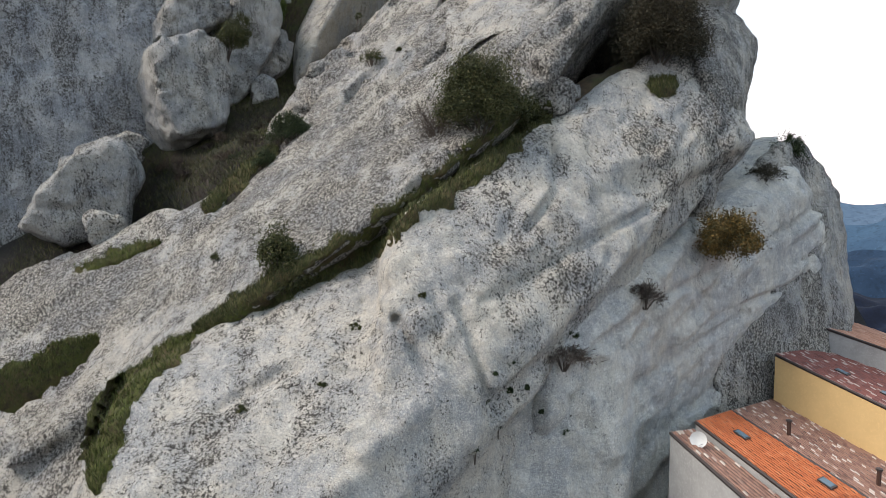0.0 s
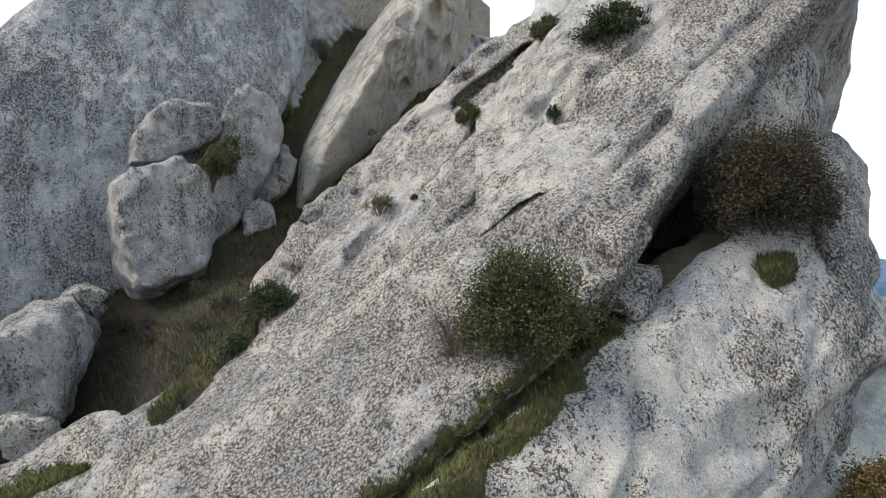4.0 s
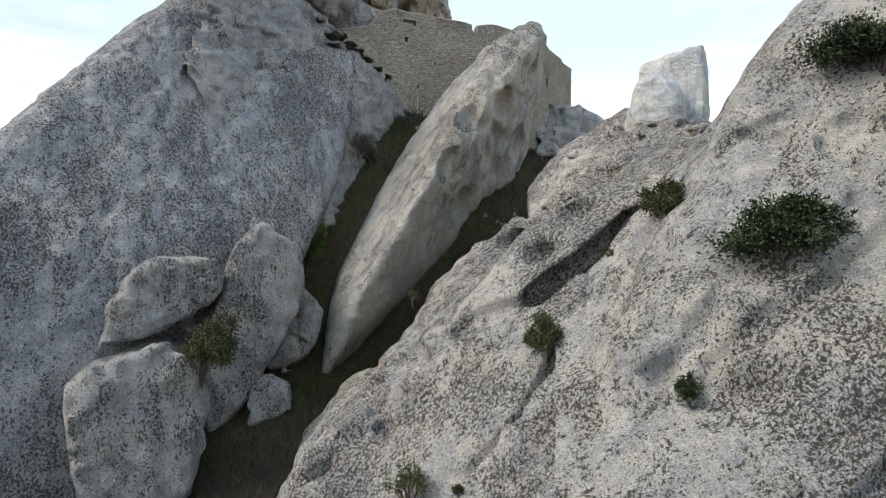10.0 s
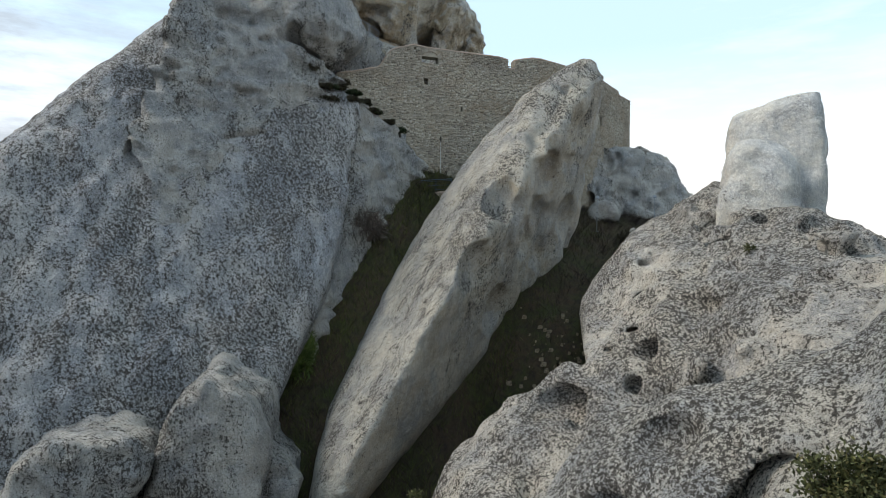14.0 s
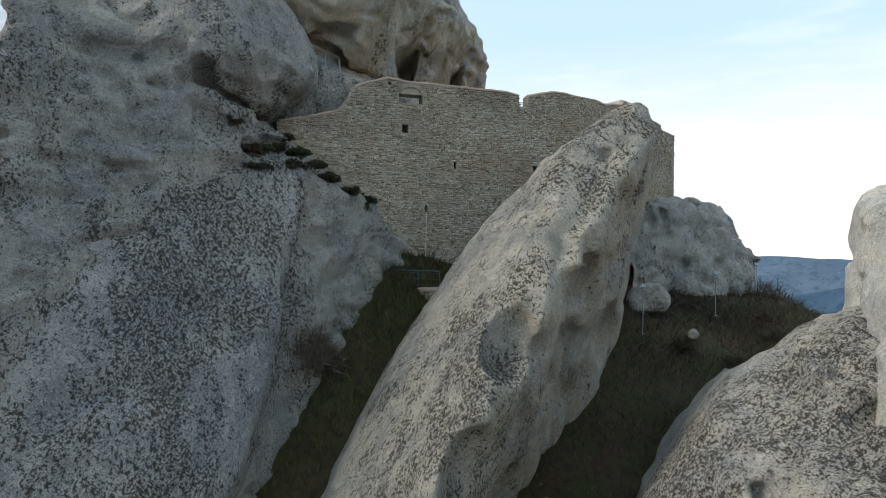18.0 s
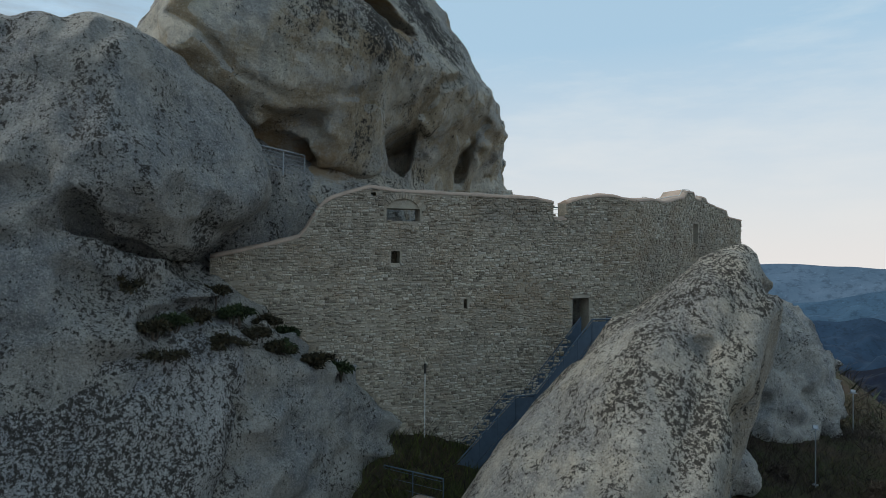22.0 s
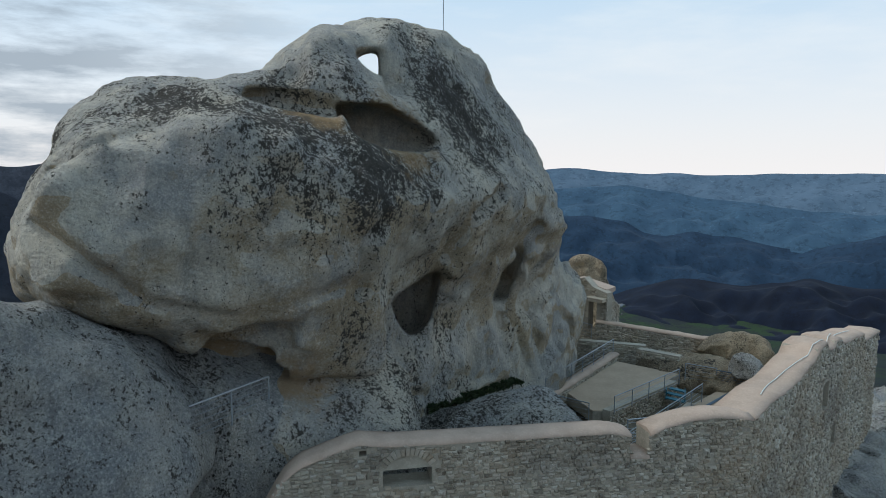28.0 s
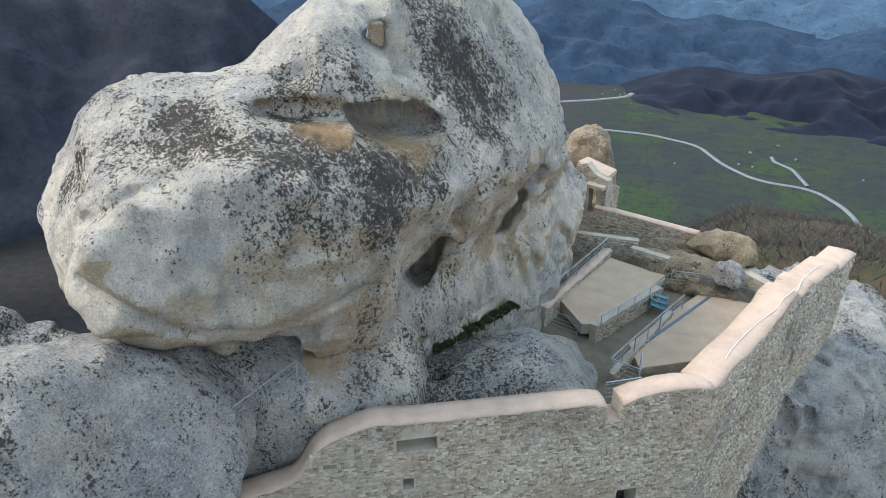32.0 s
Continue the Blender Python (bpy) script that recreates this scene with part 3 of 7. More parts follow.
BOULDER_LOW = [(-0.748, -0.452, 0.486, -0), (-0.619, -0.386, 0.684, 0), (-0.176, -0.166, 0.97, 0), (0.812, 0.357, 0.462, 0), (0.884, 0.418, -0.21, 0), (0.25, 0.078, -0.965, -0), (-0.433, -0.312, -0.846, -0), (0.474, -0.88, -0.01, -52.5), (-0.474, 0.88, 0.01, 61)]
BOULDER_LOW_B = [(0.09, 0.08, 0.993, 0), (0.864, 0.434, 0.255, 0), (0.164, 0.018, -0.986, -0), (-0.878, -0.475, -0.061, -0), (0.456, -0.889, 0.044, -51), (-0.456, 0.889, -0.044, 54)]
BOULDER_LICHEN = [(-0.572, -0.344, 0.745, 0), (0.446, 0.128, 0.886, 0), (0.835, 0.409, -0.368, 0), (-0.074, 0.028, -0.997, -0), (-0.878, -0.421, -0.227, -0), (0.43, -0.9, -0.069, -60), (-0.43, 0.9, 0.069, 63)]
KNOB = [(-0.723, -0.184, 0.666, 4.61), (-0.773, -0.211, 0.598, 3.35), (-0.94, -0.282, 0.193, -2.5), (-0.393, -0.13, 0.91, 8.32), (0.197, 0.025, 0.98, 11.72), (0.794, 0.153, 0.588, 9.34), (0.84, 0.11, -0.531, -4.29), (0.713, 0.052, -0.699, -7.21), (0.262, -0.148, -0.954, -13.49), (-0.732, -0.417, -0.539, -13.21), (0.282, -0.954, 0.097, -52.95), (-0.282, 0.954, -0.097, 61.95)]
WEDGE = [(-0.445, 0.193, 0.875, 11.24), (0.237, 0.032, 0.971, 9.86), (0.938, -0.252, 0.238, -1.32), (0.853, -0.31, -0.42, -8.53), (-0.069, -0.168, -0.983, -11.94), (-0.877, 0.118, -0.465, -2.81), (-0.247, -0.96, 0.132, -39.15), (0.247, 0.96, -0.132, 43.05)]
PALE_STRIP = [(-0.724, -0.206, 0.659, 4.14), (-0.469, 0.012, 0.883, 10.39), (0.727, 0.527, 0.44, 13.92), (0.769, 0.22, -0.601, -3.25), (0.508, -0.031, -0.861, -10.47), (-0.185, -0.461, -0.868, -17.76), (0.481, -0.827, 0.291, -53.57), (-0.481, 0.827, -0.291, 57.57)]
GULLY_ROCK = [(-0.256, 0.03, 0.966, 11.65), (0.063, 0.28, 0.958, 15.75), (0.705, 0.601, 0.376, 14.43), (0.807, 0.447, -0.385, 3.06), (0.305, -0.126, -0.944, -13.01), (-0.744, -0.658, -0.112, -12.35), (0.592, -0.772, 0.232, -56.32), (-0.592, 0.772, -0.232, 63.32)]
WHITE_LICHEN = [(-0.689, -0.389, 0.611, 0.52), (-0.523, -0.228, 0.821, 5.65), (0.241, 0.311, 0.92, 15.83), (0.83, 0.552, 0.086, 10.25), (0.38, 0.038, -0.924, -10.02), (-0.224, -0.374, -0.9, -16.67), (0.563, -0.811, 0.163, -61.77), (-0.563, 0.811, -0.163, 65.77)]
RUIN_ROCK = [(-0.925, -0.06, 0.376, 23.13), (-0.541, 0.101, 0.835, 56.95), (0.377, 0.228, 0.898, 62.68), (0.97, 0.141, 0.201, 13.88), (0.966, 0.144, 0.215, 14.99), (0.121, -0.303, -0.945, -74.42), (-0.693, -0.305, -0.654, -52.56), (-0.933, -0.225, -0.282, -24.7), (0.117, -0.96, 0.256, -108.37), (-0.117, 0.96, -0.256, 116.37)]
OUTCROP = [(-0.671, 0.317, 0.671, 67.08), (-0.301, 0.379, 0.875, 80.66), (0.094, 0.366, 0.926, 79.63), (0.728, 0.181, 0.661, 46), (0.985, -0.164, -0.054, -22.55), (-0.029, -0.405, -0.914, -82.25), (-0.786, -0.21, -0.581, -43.01), (-0.087, -0.917, 0.39, -87.7), (0.087, 0.917, -0.39, 89.2)]
DARK_ROCK = [(-0.921, 0.23, 0.314, 41.9), (-0.237, 0.424, 0.874, 83.37), (0.755, 0.197, 0.625, 44.84), (0.973, -0.187, -0.132, -28.67), (0.122, -0.447, -0.886, -84.83), (-0.81, -0.196, -0.553, -40.2), (-0.096, -0.9, 0.426, -80.76), (0.096, 0.9, -0.426, 82.76)]
LOW_ROCK = [(0.121, -0.452, 0.884, -5.72), (-0.866, 0.026, 0.5, 38.5), (-0.803, 0.126, 0.583, 50.0), (-0.419, 0.417, 0.807, 79.8), (0.08, 0.538, 0.839, 86.6), (0.962, 0.173, 0.211, 17.5), (-0.661, 0.037, 0.749, 46.1), (-0.442, 0.179, 0.879, 60.75), (-0.294, 0.237, 0.926, 66.2), (0.684, 0.333, 0.65, 51.8), (0, 0, -1, -36), (-0.099, -0.99, 0.099, -83.27), (0.513, -0.858, 0, -84.9), (0.099, 0.99, 0.099, 103.27)]
FALLEN_SLAB = [(0.47, -0.325, 0.821, -1.23), (0.513, -0.858, 0, -84.46), (-0.287, 0.958, 0, 93.39), (-0.949, -0.316, 0, -10.47), (0.928, 0.309, 0.206, 22.79), (0, 0, -1, -40)]
SIDE_ROCK = [(0.543, -0.152, 0.826, 13.02), (0.513, -0.858, 0, -84.46), (-1, 0, 0, 21.5), (0, 1, 0, 90), (0.814, 0.349, 0.465, 36.83), (0, 0, -1, -39)]
SLOPE_BOULDER = [(-0.674, 0.07, 0.736, 30.79), (-0.111, 0.056, 0.992, 36.89), (0.713, -0.02, 0.701, 20.32), (0.979, -0.101, -0.176, -14.46), (0.202, -0.1, -0.974, -38.87), (-0.961, 0.013, -0.275, -5.47), (-0.063, -0.996, 0.068, -92.48), (0.063, 0.996, -0.068, 95.48)]
SLOPE_STONE = [(-0.733, 0.162, 0.661, 33.23), (0.712, -0.01, 0.702, 20.88), (0.988, -0.135, -0.069, -12.63), (0.116, -0.138, -0.984, -40.88), (-0.991, 0.106, -0.081, 6.06), (-0.121, -0.986, 0.117, -88.11), (0.121, 0.986, -0.117, 89.11)]



def groove(p, d, places, wide=0.18, deep=0.5, soft=0.25):
    """Cuts a crack along a line of places."""
    at = np.array(places, float)
    ok = ((p > at.min(0) - wide - 1.5) & (p < at.max(0) + wide + 1.5)).all(axis=1)
    if not ok.any():
        return d
    q, cut = p[ok], None
    for a, c in zip(places, places[1:]):
        way = rod(q, a, c, wide, wide) - deep * 0.2
        cut = way if cut is None else np.minimum(cut, way)
    d = d.copy()
    d[ok] = less(d[ok], cut + 0.25 * wide * ripple(q, 0.9, 71), soft)
    return d


def pocket(p, d, ring, way, deep, soft=0.12, rough_=0.1):
    """Cuts a hollow whose mouth is a convex ring of places and which goes in along a direction."""
    ring, way = np.array(ring, float), np.array(way, float) / np.linalg.norm(way)
    mid = ring.mean(0)
    reach = np.linalg.norm(ring - mid, axis=1).max() + deep + 1.5
    ok = (np.abs(p - mid) < reach).all(axis=1)
    if not ok.any():
        return d
    q = p[ok]
    sides = []
    for a, c in zip(ring, np.roll(ring, -1, axis=0)):
        n = np.cross(c - a, way)
        n /= np.linalg.norm(n)
        sides.append((*(n if (mid - a) @ n < 0 else -n), 0.0))
        sides[-1] = (*sides[-1][:3], float(np.dot(sides[-1][:3], a)))
    sides.append((*way, float(mid @ way) + deep))
    sides.append((*-way, 1.5 - float(mid @ way)))
    cut = hull(q, sides, 0.09) + rough_ * ripple(q, 0.7, 72) + 0.5 * rough_ * ripple(q, 0.3, 73)
    d = d.copy()
    d[ok] = less(d[ok], cut, soft)
    return d


def scooped(p, d, centres, radii, soft=0.4, turn=(0, 0, 0)):
    """Shallow rounded hollows of one shape."""
    big = max(radii) + 1.0
    for c in centres:
        ok = (np.abs(p - np.array(c)) < big).all(axis=1)
        if ok.any():
            d = d.copy()
            d[ok] = less(d[ok], ball(p[ok], c, radii, turn), soft)
    return d


def drawn(p, way, by):
    """Places squeezed along a direction, so that noise there grows into long runnels."""
    w = np.array(way) / np.linalg.norm(way)
    return p - (p @ w)[:, None] * w * (1 - 1 / by)


SLOPE_WAY, RIB_WAY = (12.0, 3.2, 11.0), (21.3, 16.3, 13.1)
CREASE = ((2.4, 30.0, -9.7), (7.1, 33.5, -7.0), (9.6, 35.4, -5.2), (12.8, 37.9, -3.0), (15.4, 39.9, 0.3), (18.4, 42.2, 1.7), (24.0, 46.4, 2.7))


def crease(p, d):
    """The deep undercut between the near slab and the rock wall below it."""
    for (a, c), r in zip(zip(CREASE, CREASE[1:]), (0.5, 0.8, 1.0, 1.05, 0.9, 0.7)):
        d = less(d, rod(p, a, c, r, r), 0.7)
    return d


def near_slab(p):
    d = joined(hull(p, NEAR_SLAB, 0.45), hull(p, NEAR_LEFT, 0.6), 0.7) + rough(p, 0.45, 0.2, 0.06, 1) + 0.7 * bulge(drawn(p, SLOPE_WAY, 4), 1.9, 90)
    d = scored(p, crease(p, d), NEAR_EDGE, 0.22, 0.3)
    d = less(d, ball(p, (11.0, 37.4, 1.4), (2.6, 1.0, 1.6), (20, 0, 35)), 0.8)
    d = less(d, ball(p, (6.4, 33.7, -1.9), (0.32, 0.32, 0.32)), 0.1)
    d = groove(p, d, ((-2.4, 31.2, -7.3), (-1.0, 32.6, -5.6), (0.4, 33.6, -4.2)), 0.1)
    return d


def middle_slab(p):
    d = joined(hull(p, MID_SLAB, 0.5), joined(hull(p, MID_LOW, 0.5), hull(p, FAR_LEFT_SLAB, 0.5), 0.5), 0.6) + rough(p, 0.28, 0.12, 0.05, 5) + 0.95 * bulge(drawn(p, SLOPE_WAY, 9), 2.4, 91) + 0.4 * bulge(drawn(p, SLOPE_WAY, 8), 1.0, 92)
    d = groove(p, d, CRACK_A, 0.32)
    d = groove(p, d, CLEFT_LINE, 0.5, 0.5, 0.15)
    d = groove(p, d, [(x, y + 0.9, z - 0.3) for x, y, z in CLEFT_LINE], 0.6, 0.5, 0.15)
    d = groove(p, d, ((-4.2, 55.7, 16.0), (-3.6, 55.7, 16.6), (-1.7, 55.2, 17.2)), 0.45, 0.4, 0.15)
    d = groove(p, d, RIB_LINE, 0.35, 0.3, 0.4)
    d = scored(p, scored(p, d, MID_RUNNELS, 0.3, 0.5), UPPER_CLEFTS[:1], 0.5, 0.12)
    d = scooped(p, d, ((-0.8, 57.1, 19.6), (-10.1, 58.2, 12.5), (0.9, 58.1, 21.8)), (1.0, 0.8, 0.7), 0.2)
    return groove(p, d, CRACK_B, 0.2)


def pits(p, depth=0.5, size=1.8, seed=40):
    return depth * np.maximum(0, ripple(p, size, seed) - 0.12)


def ridge(p):
    d = joined(hull(p, RIDGE, 0.6), hull(p, HUMP, 0.6), 0.9) + rough(p, 0.9, 0.5, 0.1, 7) + pits(p, 2.4, 2.2)
    for a, c in zip(RIDGE_GAP, RIDGE_GAP[1:]):
        d = less(d, rod(p, a, c, 0.75, 0.75), 0.3)
    for n in RIDGE_BACK:
        d = less(d, np.maximum(n[3] - p @ np.array(n[:3]), 69.0 - p[:, 1]) + 0.5 * bulge(p, 1.8, 74), 0.5)
    for c, r in RIDGE_HOLLOWS:
        d = less(d, ball(p, c, (r * 1.0, r * 0.7, r * 0.55)), 0.2)
    return d


FIN_SCOOPS = ((-7.32, 76.56, 30.56), (-5.67, 80.25, 27.93), (-3.4, 84.7, 29.5), (-7.5, 78.64, 23.42), (-4.48, 80.42, 31.99), (-2.51, 82.49, 35.4), (-8.03, 74.11, 26.02))


def fin(p):
    d = joined(hull(p, FIN, 0.28), hull(p, FIN_BACK, 0.35), 0.8)
    d = d + rough(p, 0.25, 0.1, 0.06, 10) + pits(p * (1, 1, 0.6), 1.8, 1.9, 44) * np.clip((p[:, 0] + 8.5) / 2.0, 0, 1) + 0.9 * bulge(drawn(p, (0.2, 0.3, 1), 3), 1.7, 89) * np.clip((p[:, 0] + 8.5) / 2.0, 0, 1)
    d = scooped(p, d, [(x + 0.55, y, z) for x, y, z in FIN_SCOOPS], (1.1, 1.5, 1.8), 0.25, (0, 0, -8))
    d = scooped(p, d, ((-3.0, 85.2, 28.3), (-3.6, 79.5, 34.0), (-4.5, 78.7, 32.0), (-3.0, 82.5, 31.0), (-2.0, 86.5, 31.5)), (0.6, 0.7, 1.4), 0.15)
    return less(d, rod(p, (-0.9, 86.0, 39.6), (-1.4, 86.2, 36.5), 0.55, 0.4), 0.12)


# cracks, runnels and seams: lines of places on each rock
FLUTES = (
    ((-14.9, 100.0, 45.4), (-15.1, 101.8, 45.6), (-13.7, 100.0, 47.7), (-13.1, 100.5, 48.6)),
    ((-14.1, 100.3, 42.6), (-14.5, 100.3, 43.8), (-14.7, 100.0, 45.1), (-14.7, 101.7, 45.9)),
    ((-13.6, 101.9, 41.8), (-14.1, 101.5, 43.4), (-14.4, 100.7, 44.9), (-13.7, 100.6, 46.1)),
    ((-13.1, 103.0, 41.7), (-13.6, 102.6, 43.4), (-13.9, 102.4, 44.6)),
    ((-12.6, 104.7, 42.0), (-13.0, 103.4, 44.1), (-13.1, 104.6, 44.9)),
    ((-12.4, 106.9, 42.2), (-12.7, 105.9, 43.7)),
    ((-16.2, 89.8, 47.5), (-15.7, 89.2, 48.9), (-15.4, 89.9, 49.5)),
    ((-15.2, 94.4, 48.0), (-14.1, 94.5, 49.4), (-13.7, 96.7, 50.2)))
SEAMS = (
    ((-21.9, 83.6, 49.8), (-20.5, 83.8, 49.0), (-19.7, 85.0, 47.7), (-18.5, 86.6, 47.0), (-17.1, 87.8, 47.3), (-16.3, 89.2, 47.7)),
    ((-18.0, 90.1, 43.9), (-16.7, 91.9, 43.3), (-16.2, 93.6, 42.8), (-15.5, 95.8, 42.4), (-14.5, 99.1, 42.2)),
    ((-22.6, 84.8, 50.9), (-21.4, 84.7, 51.5), (-21.0, 85.3, 51.8)),
    ((-20.2, 89.3, 42.6), (-19.3, 89.5, 43.6), (-18.0, 90.1, 43.9)),
    ((-15.2, 97.1, 41.8), (-15.0, 97.9, 43.1), (-15.3, 97.7, 44.5)))
MID_RUNNELS = (
    ((5.6, 39.0, 7.1), (2.8, 43.3, 9.1), (-0.1, 42.9, 7.3), (-3.7, 41.8, 3.9)),
    ((9.6, 44.9, 14.4), (6.8, 43.7, 11.6), (3.8, 41.0, 8.5), (0.5, 39.3, 4.8)),
    ((4.9, 49.1, 15.7), (2.6, 47.2, 12.9), (-1.4, 45.7, 8.8), (-4.9, 43.2, 4.4)),
    ((0.1, 50.0, 13.5), (-2.1, 48.7, 10.7), (-4.5, 46.9, 7.1), (-6.7, 45.2, 4.8)),
    ((7.9, 41.8, 11.0), (5.8, 39.8, 8.7)))
FACE_SEAMS = (
    ((-26.7, 75.8, 40.5), (-27.4, 71.9, 35.2), (-28.4, 68.6, 31.4), (-29.9, 65.5, 28.1), (-31.6, 62.1, 24.5)),
    ((-18.0, 76.1, 28.2), (-18.2, 73.5, 24.4), (-19.0, 71.7, 22.0)),
    ((-23.1, 76.1, 36.6), (-23.6, 72.2, 30.9), (-24.0, 70.3, 27.6)),
    ((-27.3, 70.0, 32.4), (-27.5, 67.0, 27.2), (-27.1, 64.6, 23.0)),
    ((-28.4, 63.9, 23.0), (-28.2, 62.1, 19.5), (-28.7, 60.7, 16.9)))
NEAR_EDGE = (
    ((1.8, 31.3, -5.0), (4.2, 33.0, -4.1), (6.8, 34.4, -2.8), (10.1, 36.8, -1.4), (13.5, 39.1, -0.0), (18.0, 43.1, 2.1)),
    ((0.6, 30.9, -5.0), (1.5, 29.9, -7.3), (2.0, 29.7, -10.1)),
    ((-4.1, 33.2, -5.3), (-2.2, 30.0, -5.7), (-0.8, 28.8, -7.9)),
    ((-10.3, 29.4, -9.6), (-8.8, 29.8, -8.8), (-7.1, 30.3, -8.0)),
    ((6.0, 38.6, 3.9), (6.2, 36.0, 0.4), (4.3, 34.2, -1.7)))
WALL_RIBS = (
    ((8.3, 34.6, -7.8), (13.2, 38.5, -5.8), (21.4, 44.8, -3.5), (28.1, 50.4, -1.0)),
    ((13.0, 38.6, -9.6), (18.0, 42.3, -7.7), (24.7, 47.4, -6.6), (31.2, 52.3, -6.2)),
    ((9.6, 36.2, -11.2), (13.0, 38.6, -10.2), (20.6, 44.3, -7.8)),
    ((15.7, 41.2, -13.5), (20.3, 44.2, -11.4), (28.6, 50.5, -9.6)))
UPPER_SEAMS = (
    ((6.0, 53.4, 23.2), (7.1, 53.0, 24.3), (8.8, 52.4, 25.1), (9.9, 51.1, 24.2), (10.8, 51.3, 24.8), (11.5, 50.5, 24.2), (12.6, 50.7, 24.9)),
    ((4.5, 47.5, 14.7), (5.5, 47.7, 16.6), (6.9, 48.0, 17.8), (8.5, 48.1, 18.7)),
    ((6.8, 49.8, 20.3), (5.1, 48.7, 17.6), (3.5, 48.7, 15.2)),
    ((2.6, 52.9, 18.3), (4.0, 54.2, 20.7), (5.5, 53.1, 22.4)))

UPPER_CLEFTS = (
    ((12.9, 48.6, 22.3), (11.5, 48.4, 21.3), (10.3, 48.5, 20.3), (8.7, 48.4, 18.8), (7.1, 47.6, 17.5), (5.0, 47.9, 16.0)),
    ((10.4, 50.9, 24.1), (11.5, 50.9, 24.4), (12.5, 50.4, 24.6), (12.9, 49.9, 24.3)),
    ((7.3, 53.3, 24.4), (8.4, 52.0, 24.0)),
    ((9.7, 49.3, 20.9), (10.3, 49.6, 22.1), (9.7, 51.2, 23.8)))


def scored(p, d, lines, wide, soft=0.25):
    for line in lines:
        d = groove(p, d, line, wide, 0.1, soft)
    return d


def summit(p):
    d = joined(joined(hull(p, HEAD_LEFT, 0.2), hull(p, HEAD_MAIN, 0.2), 0.8), hull(p, HEAD_FOOT, 0.25), 0.2)
    flank = np.clip((p[:, 1] - 92.0) / 3.0, 0, 1) * np.clip((51.5 - p[:, 2]) / 2.0, 0, 1)
    d = d + rough(p, 0.42, 0.3, 0.1, 13) + pits(p, 0.7, 2.0, 48) + (0.3 + 0.5 * flank) * bulge(drawn(p, (0.5, 0.3, 0.9), 4), 1.5, 97) + 0.25 * flank * bulge(drawn(p, (0.5, 0.3, 0.9), 5), 0.6, 96)
    # brow and the long hollow under it
    d = pocket(p, d, ((-18.96, 88.05, 53.14), (-18.85, 88.99, 53.41), (-18.02, 90.11, 53.28), (-17.19, 90.69, 53.06), (-17.02, 90.07, 52.55), (-17.79, 89.05, 52.69), (-18.55, 87.72, 52.93)), (-0.62, 0.78, 0.06), 1.5, 0.05)
    d = pocket(p, d, ((-17.17, 90.58, 53.0), (-16.76, 91.8, 53.13), (-16.06, 93.41, 52.73), (-15.35, 94.28, 51.99), (-15.31, 93.62, 51.65), (-15.88, 91.11, 51.66), (-16.51, 90.08, 52.12)), (-0.62, 0.78, 0.06), 2.6, 0.05)
    d = scooped(p, d, ((-17.2, 92.4, 52.4), (-16.5, 94.0, 52.0)), (0.8, 0.7, 0.6), 0.1)
    # rock window, the clear space behind it and the worn side of its right pillar
    d = less(d, rod(p, (-19.4, 96.2, 55.1), (-24.5, 107.5, 55.2), 1.0, 3.4), 0.15)
    d = less(d, rod(p, (-19.2, 96.0, 54.6), (-24.6, 107.5, 51.4), 1.0, 3.2), 0.15)
    d = pocket(p, d, ((-17.83, 92.58, 54.92), (-17.8, 93.37, 55.18), (-17.68, 94.09, 55.24), (-17.24, 93.13, 54.26), (-17.55, 92.63, 54.56)), (-0.439, 0.897, 0.03), 5.0, 0.06, 0.05)
    d = pocket(p, d, ((-17.59, 94.14, 55.19), (-17.0, 95.72, 54.93), (-16.43, 95.12, 53.82), (-16.81, 93.22, 53.71)), (-0.6, 0.8, 0.0), 0.45, 0.3)
    for z in (53.62, 53.3, 52.95):
        d = groove(p, d, ((-16.7 + (53.6 - z) * 0.7, 93.5, z), (-15.95 + (53.6 - z) * 0.7, 96.4, z + 0.05)), 0.1, 0.1, 0.15)
    # the cave, the arched niche and the fluted stone round them
    d = pocket(p, d, ((-15.75, 91.04, 46.85), (-15.74, 92.87, 47.18), (-15.14, 94.31, 47.53), (-15.53, 94.63, 46.49), (-15.84, 95.04, 45.43), (-16.23, 93.81, 45.0), (-16.36, 92.96, 45.6)), (-0.42, 0.88, -0.2), 4.0, 0.08)
    d = pocket(p, d, ((-14.53, 99.54, 45.48), (-14.19, 99.1, 46.65), (-13.62, 99.93, 47.32), (-13.99, 100.61, 46.17), (-14.33, 100.28, 45.29)), (-0.55, 0.83, -0.1), 2.0, 0.08)
    d = scored(p, d, FLUTES, 0.26, 0.2)
    d = scored(p, d, SEAMS, 0.16, 0.12)
    # undercut of the great bulge, with the ochre hollow beneath it
    d = pocket(p, d, ((-19.05, 86.06, 47.0), (-18.07, 87.26, 46.78), (-17.19, 87.8, 46.97), (-17.81, 88.22, 45.47), (-19.26, 87.92, 44.81), (-20.69, 88.23, 44.42)), (-0.6, 0.75, -0.2), 0.55, 0.45, 0.3)
    for a, c in (((-21.4, 86.2, 46.0), (-19.4, 88.2, 45.3)), ((-19.4, 88.2, 45.3), (-17.6, 91.6, 45.0))):
        d = less(d, rod(p, a, c, 0.6, 0.6), 0.3)
    d = groove(p, d, ((-18.05, 89.53, 44.3), (-16.95, 90.57, 44.13), (-16.27, 92.82, 43.37), (-15.8, 93.89, 42.75), (-14.92, 96.81, 42.63), (-14.15, 99.44, 42.5)), 0.2, 0.2)
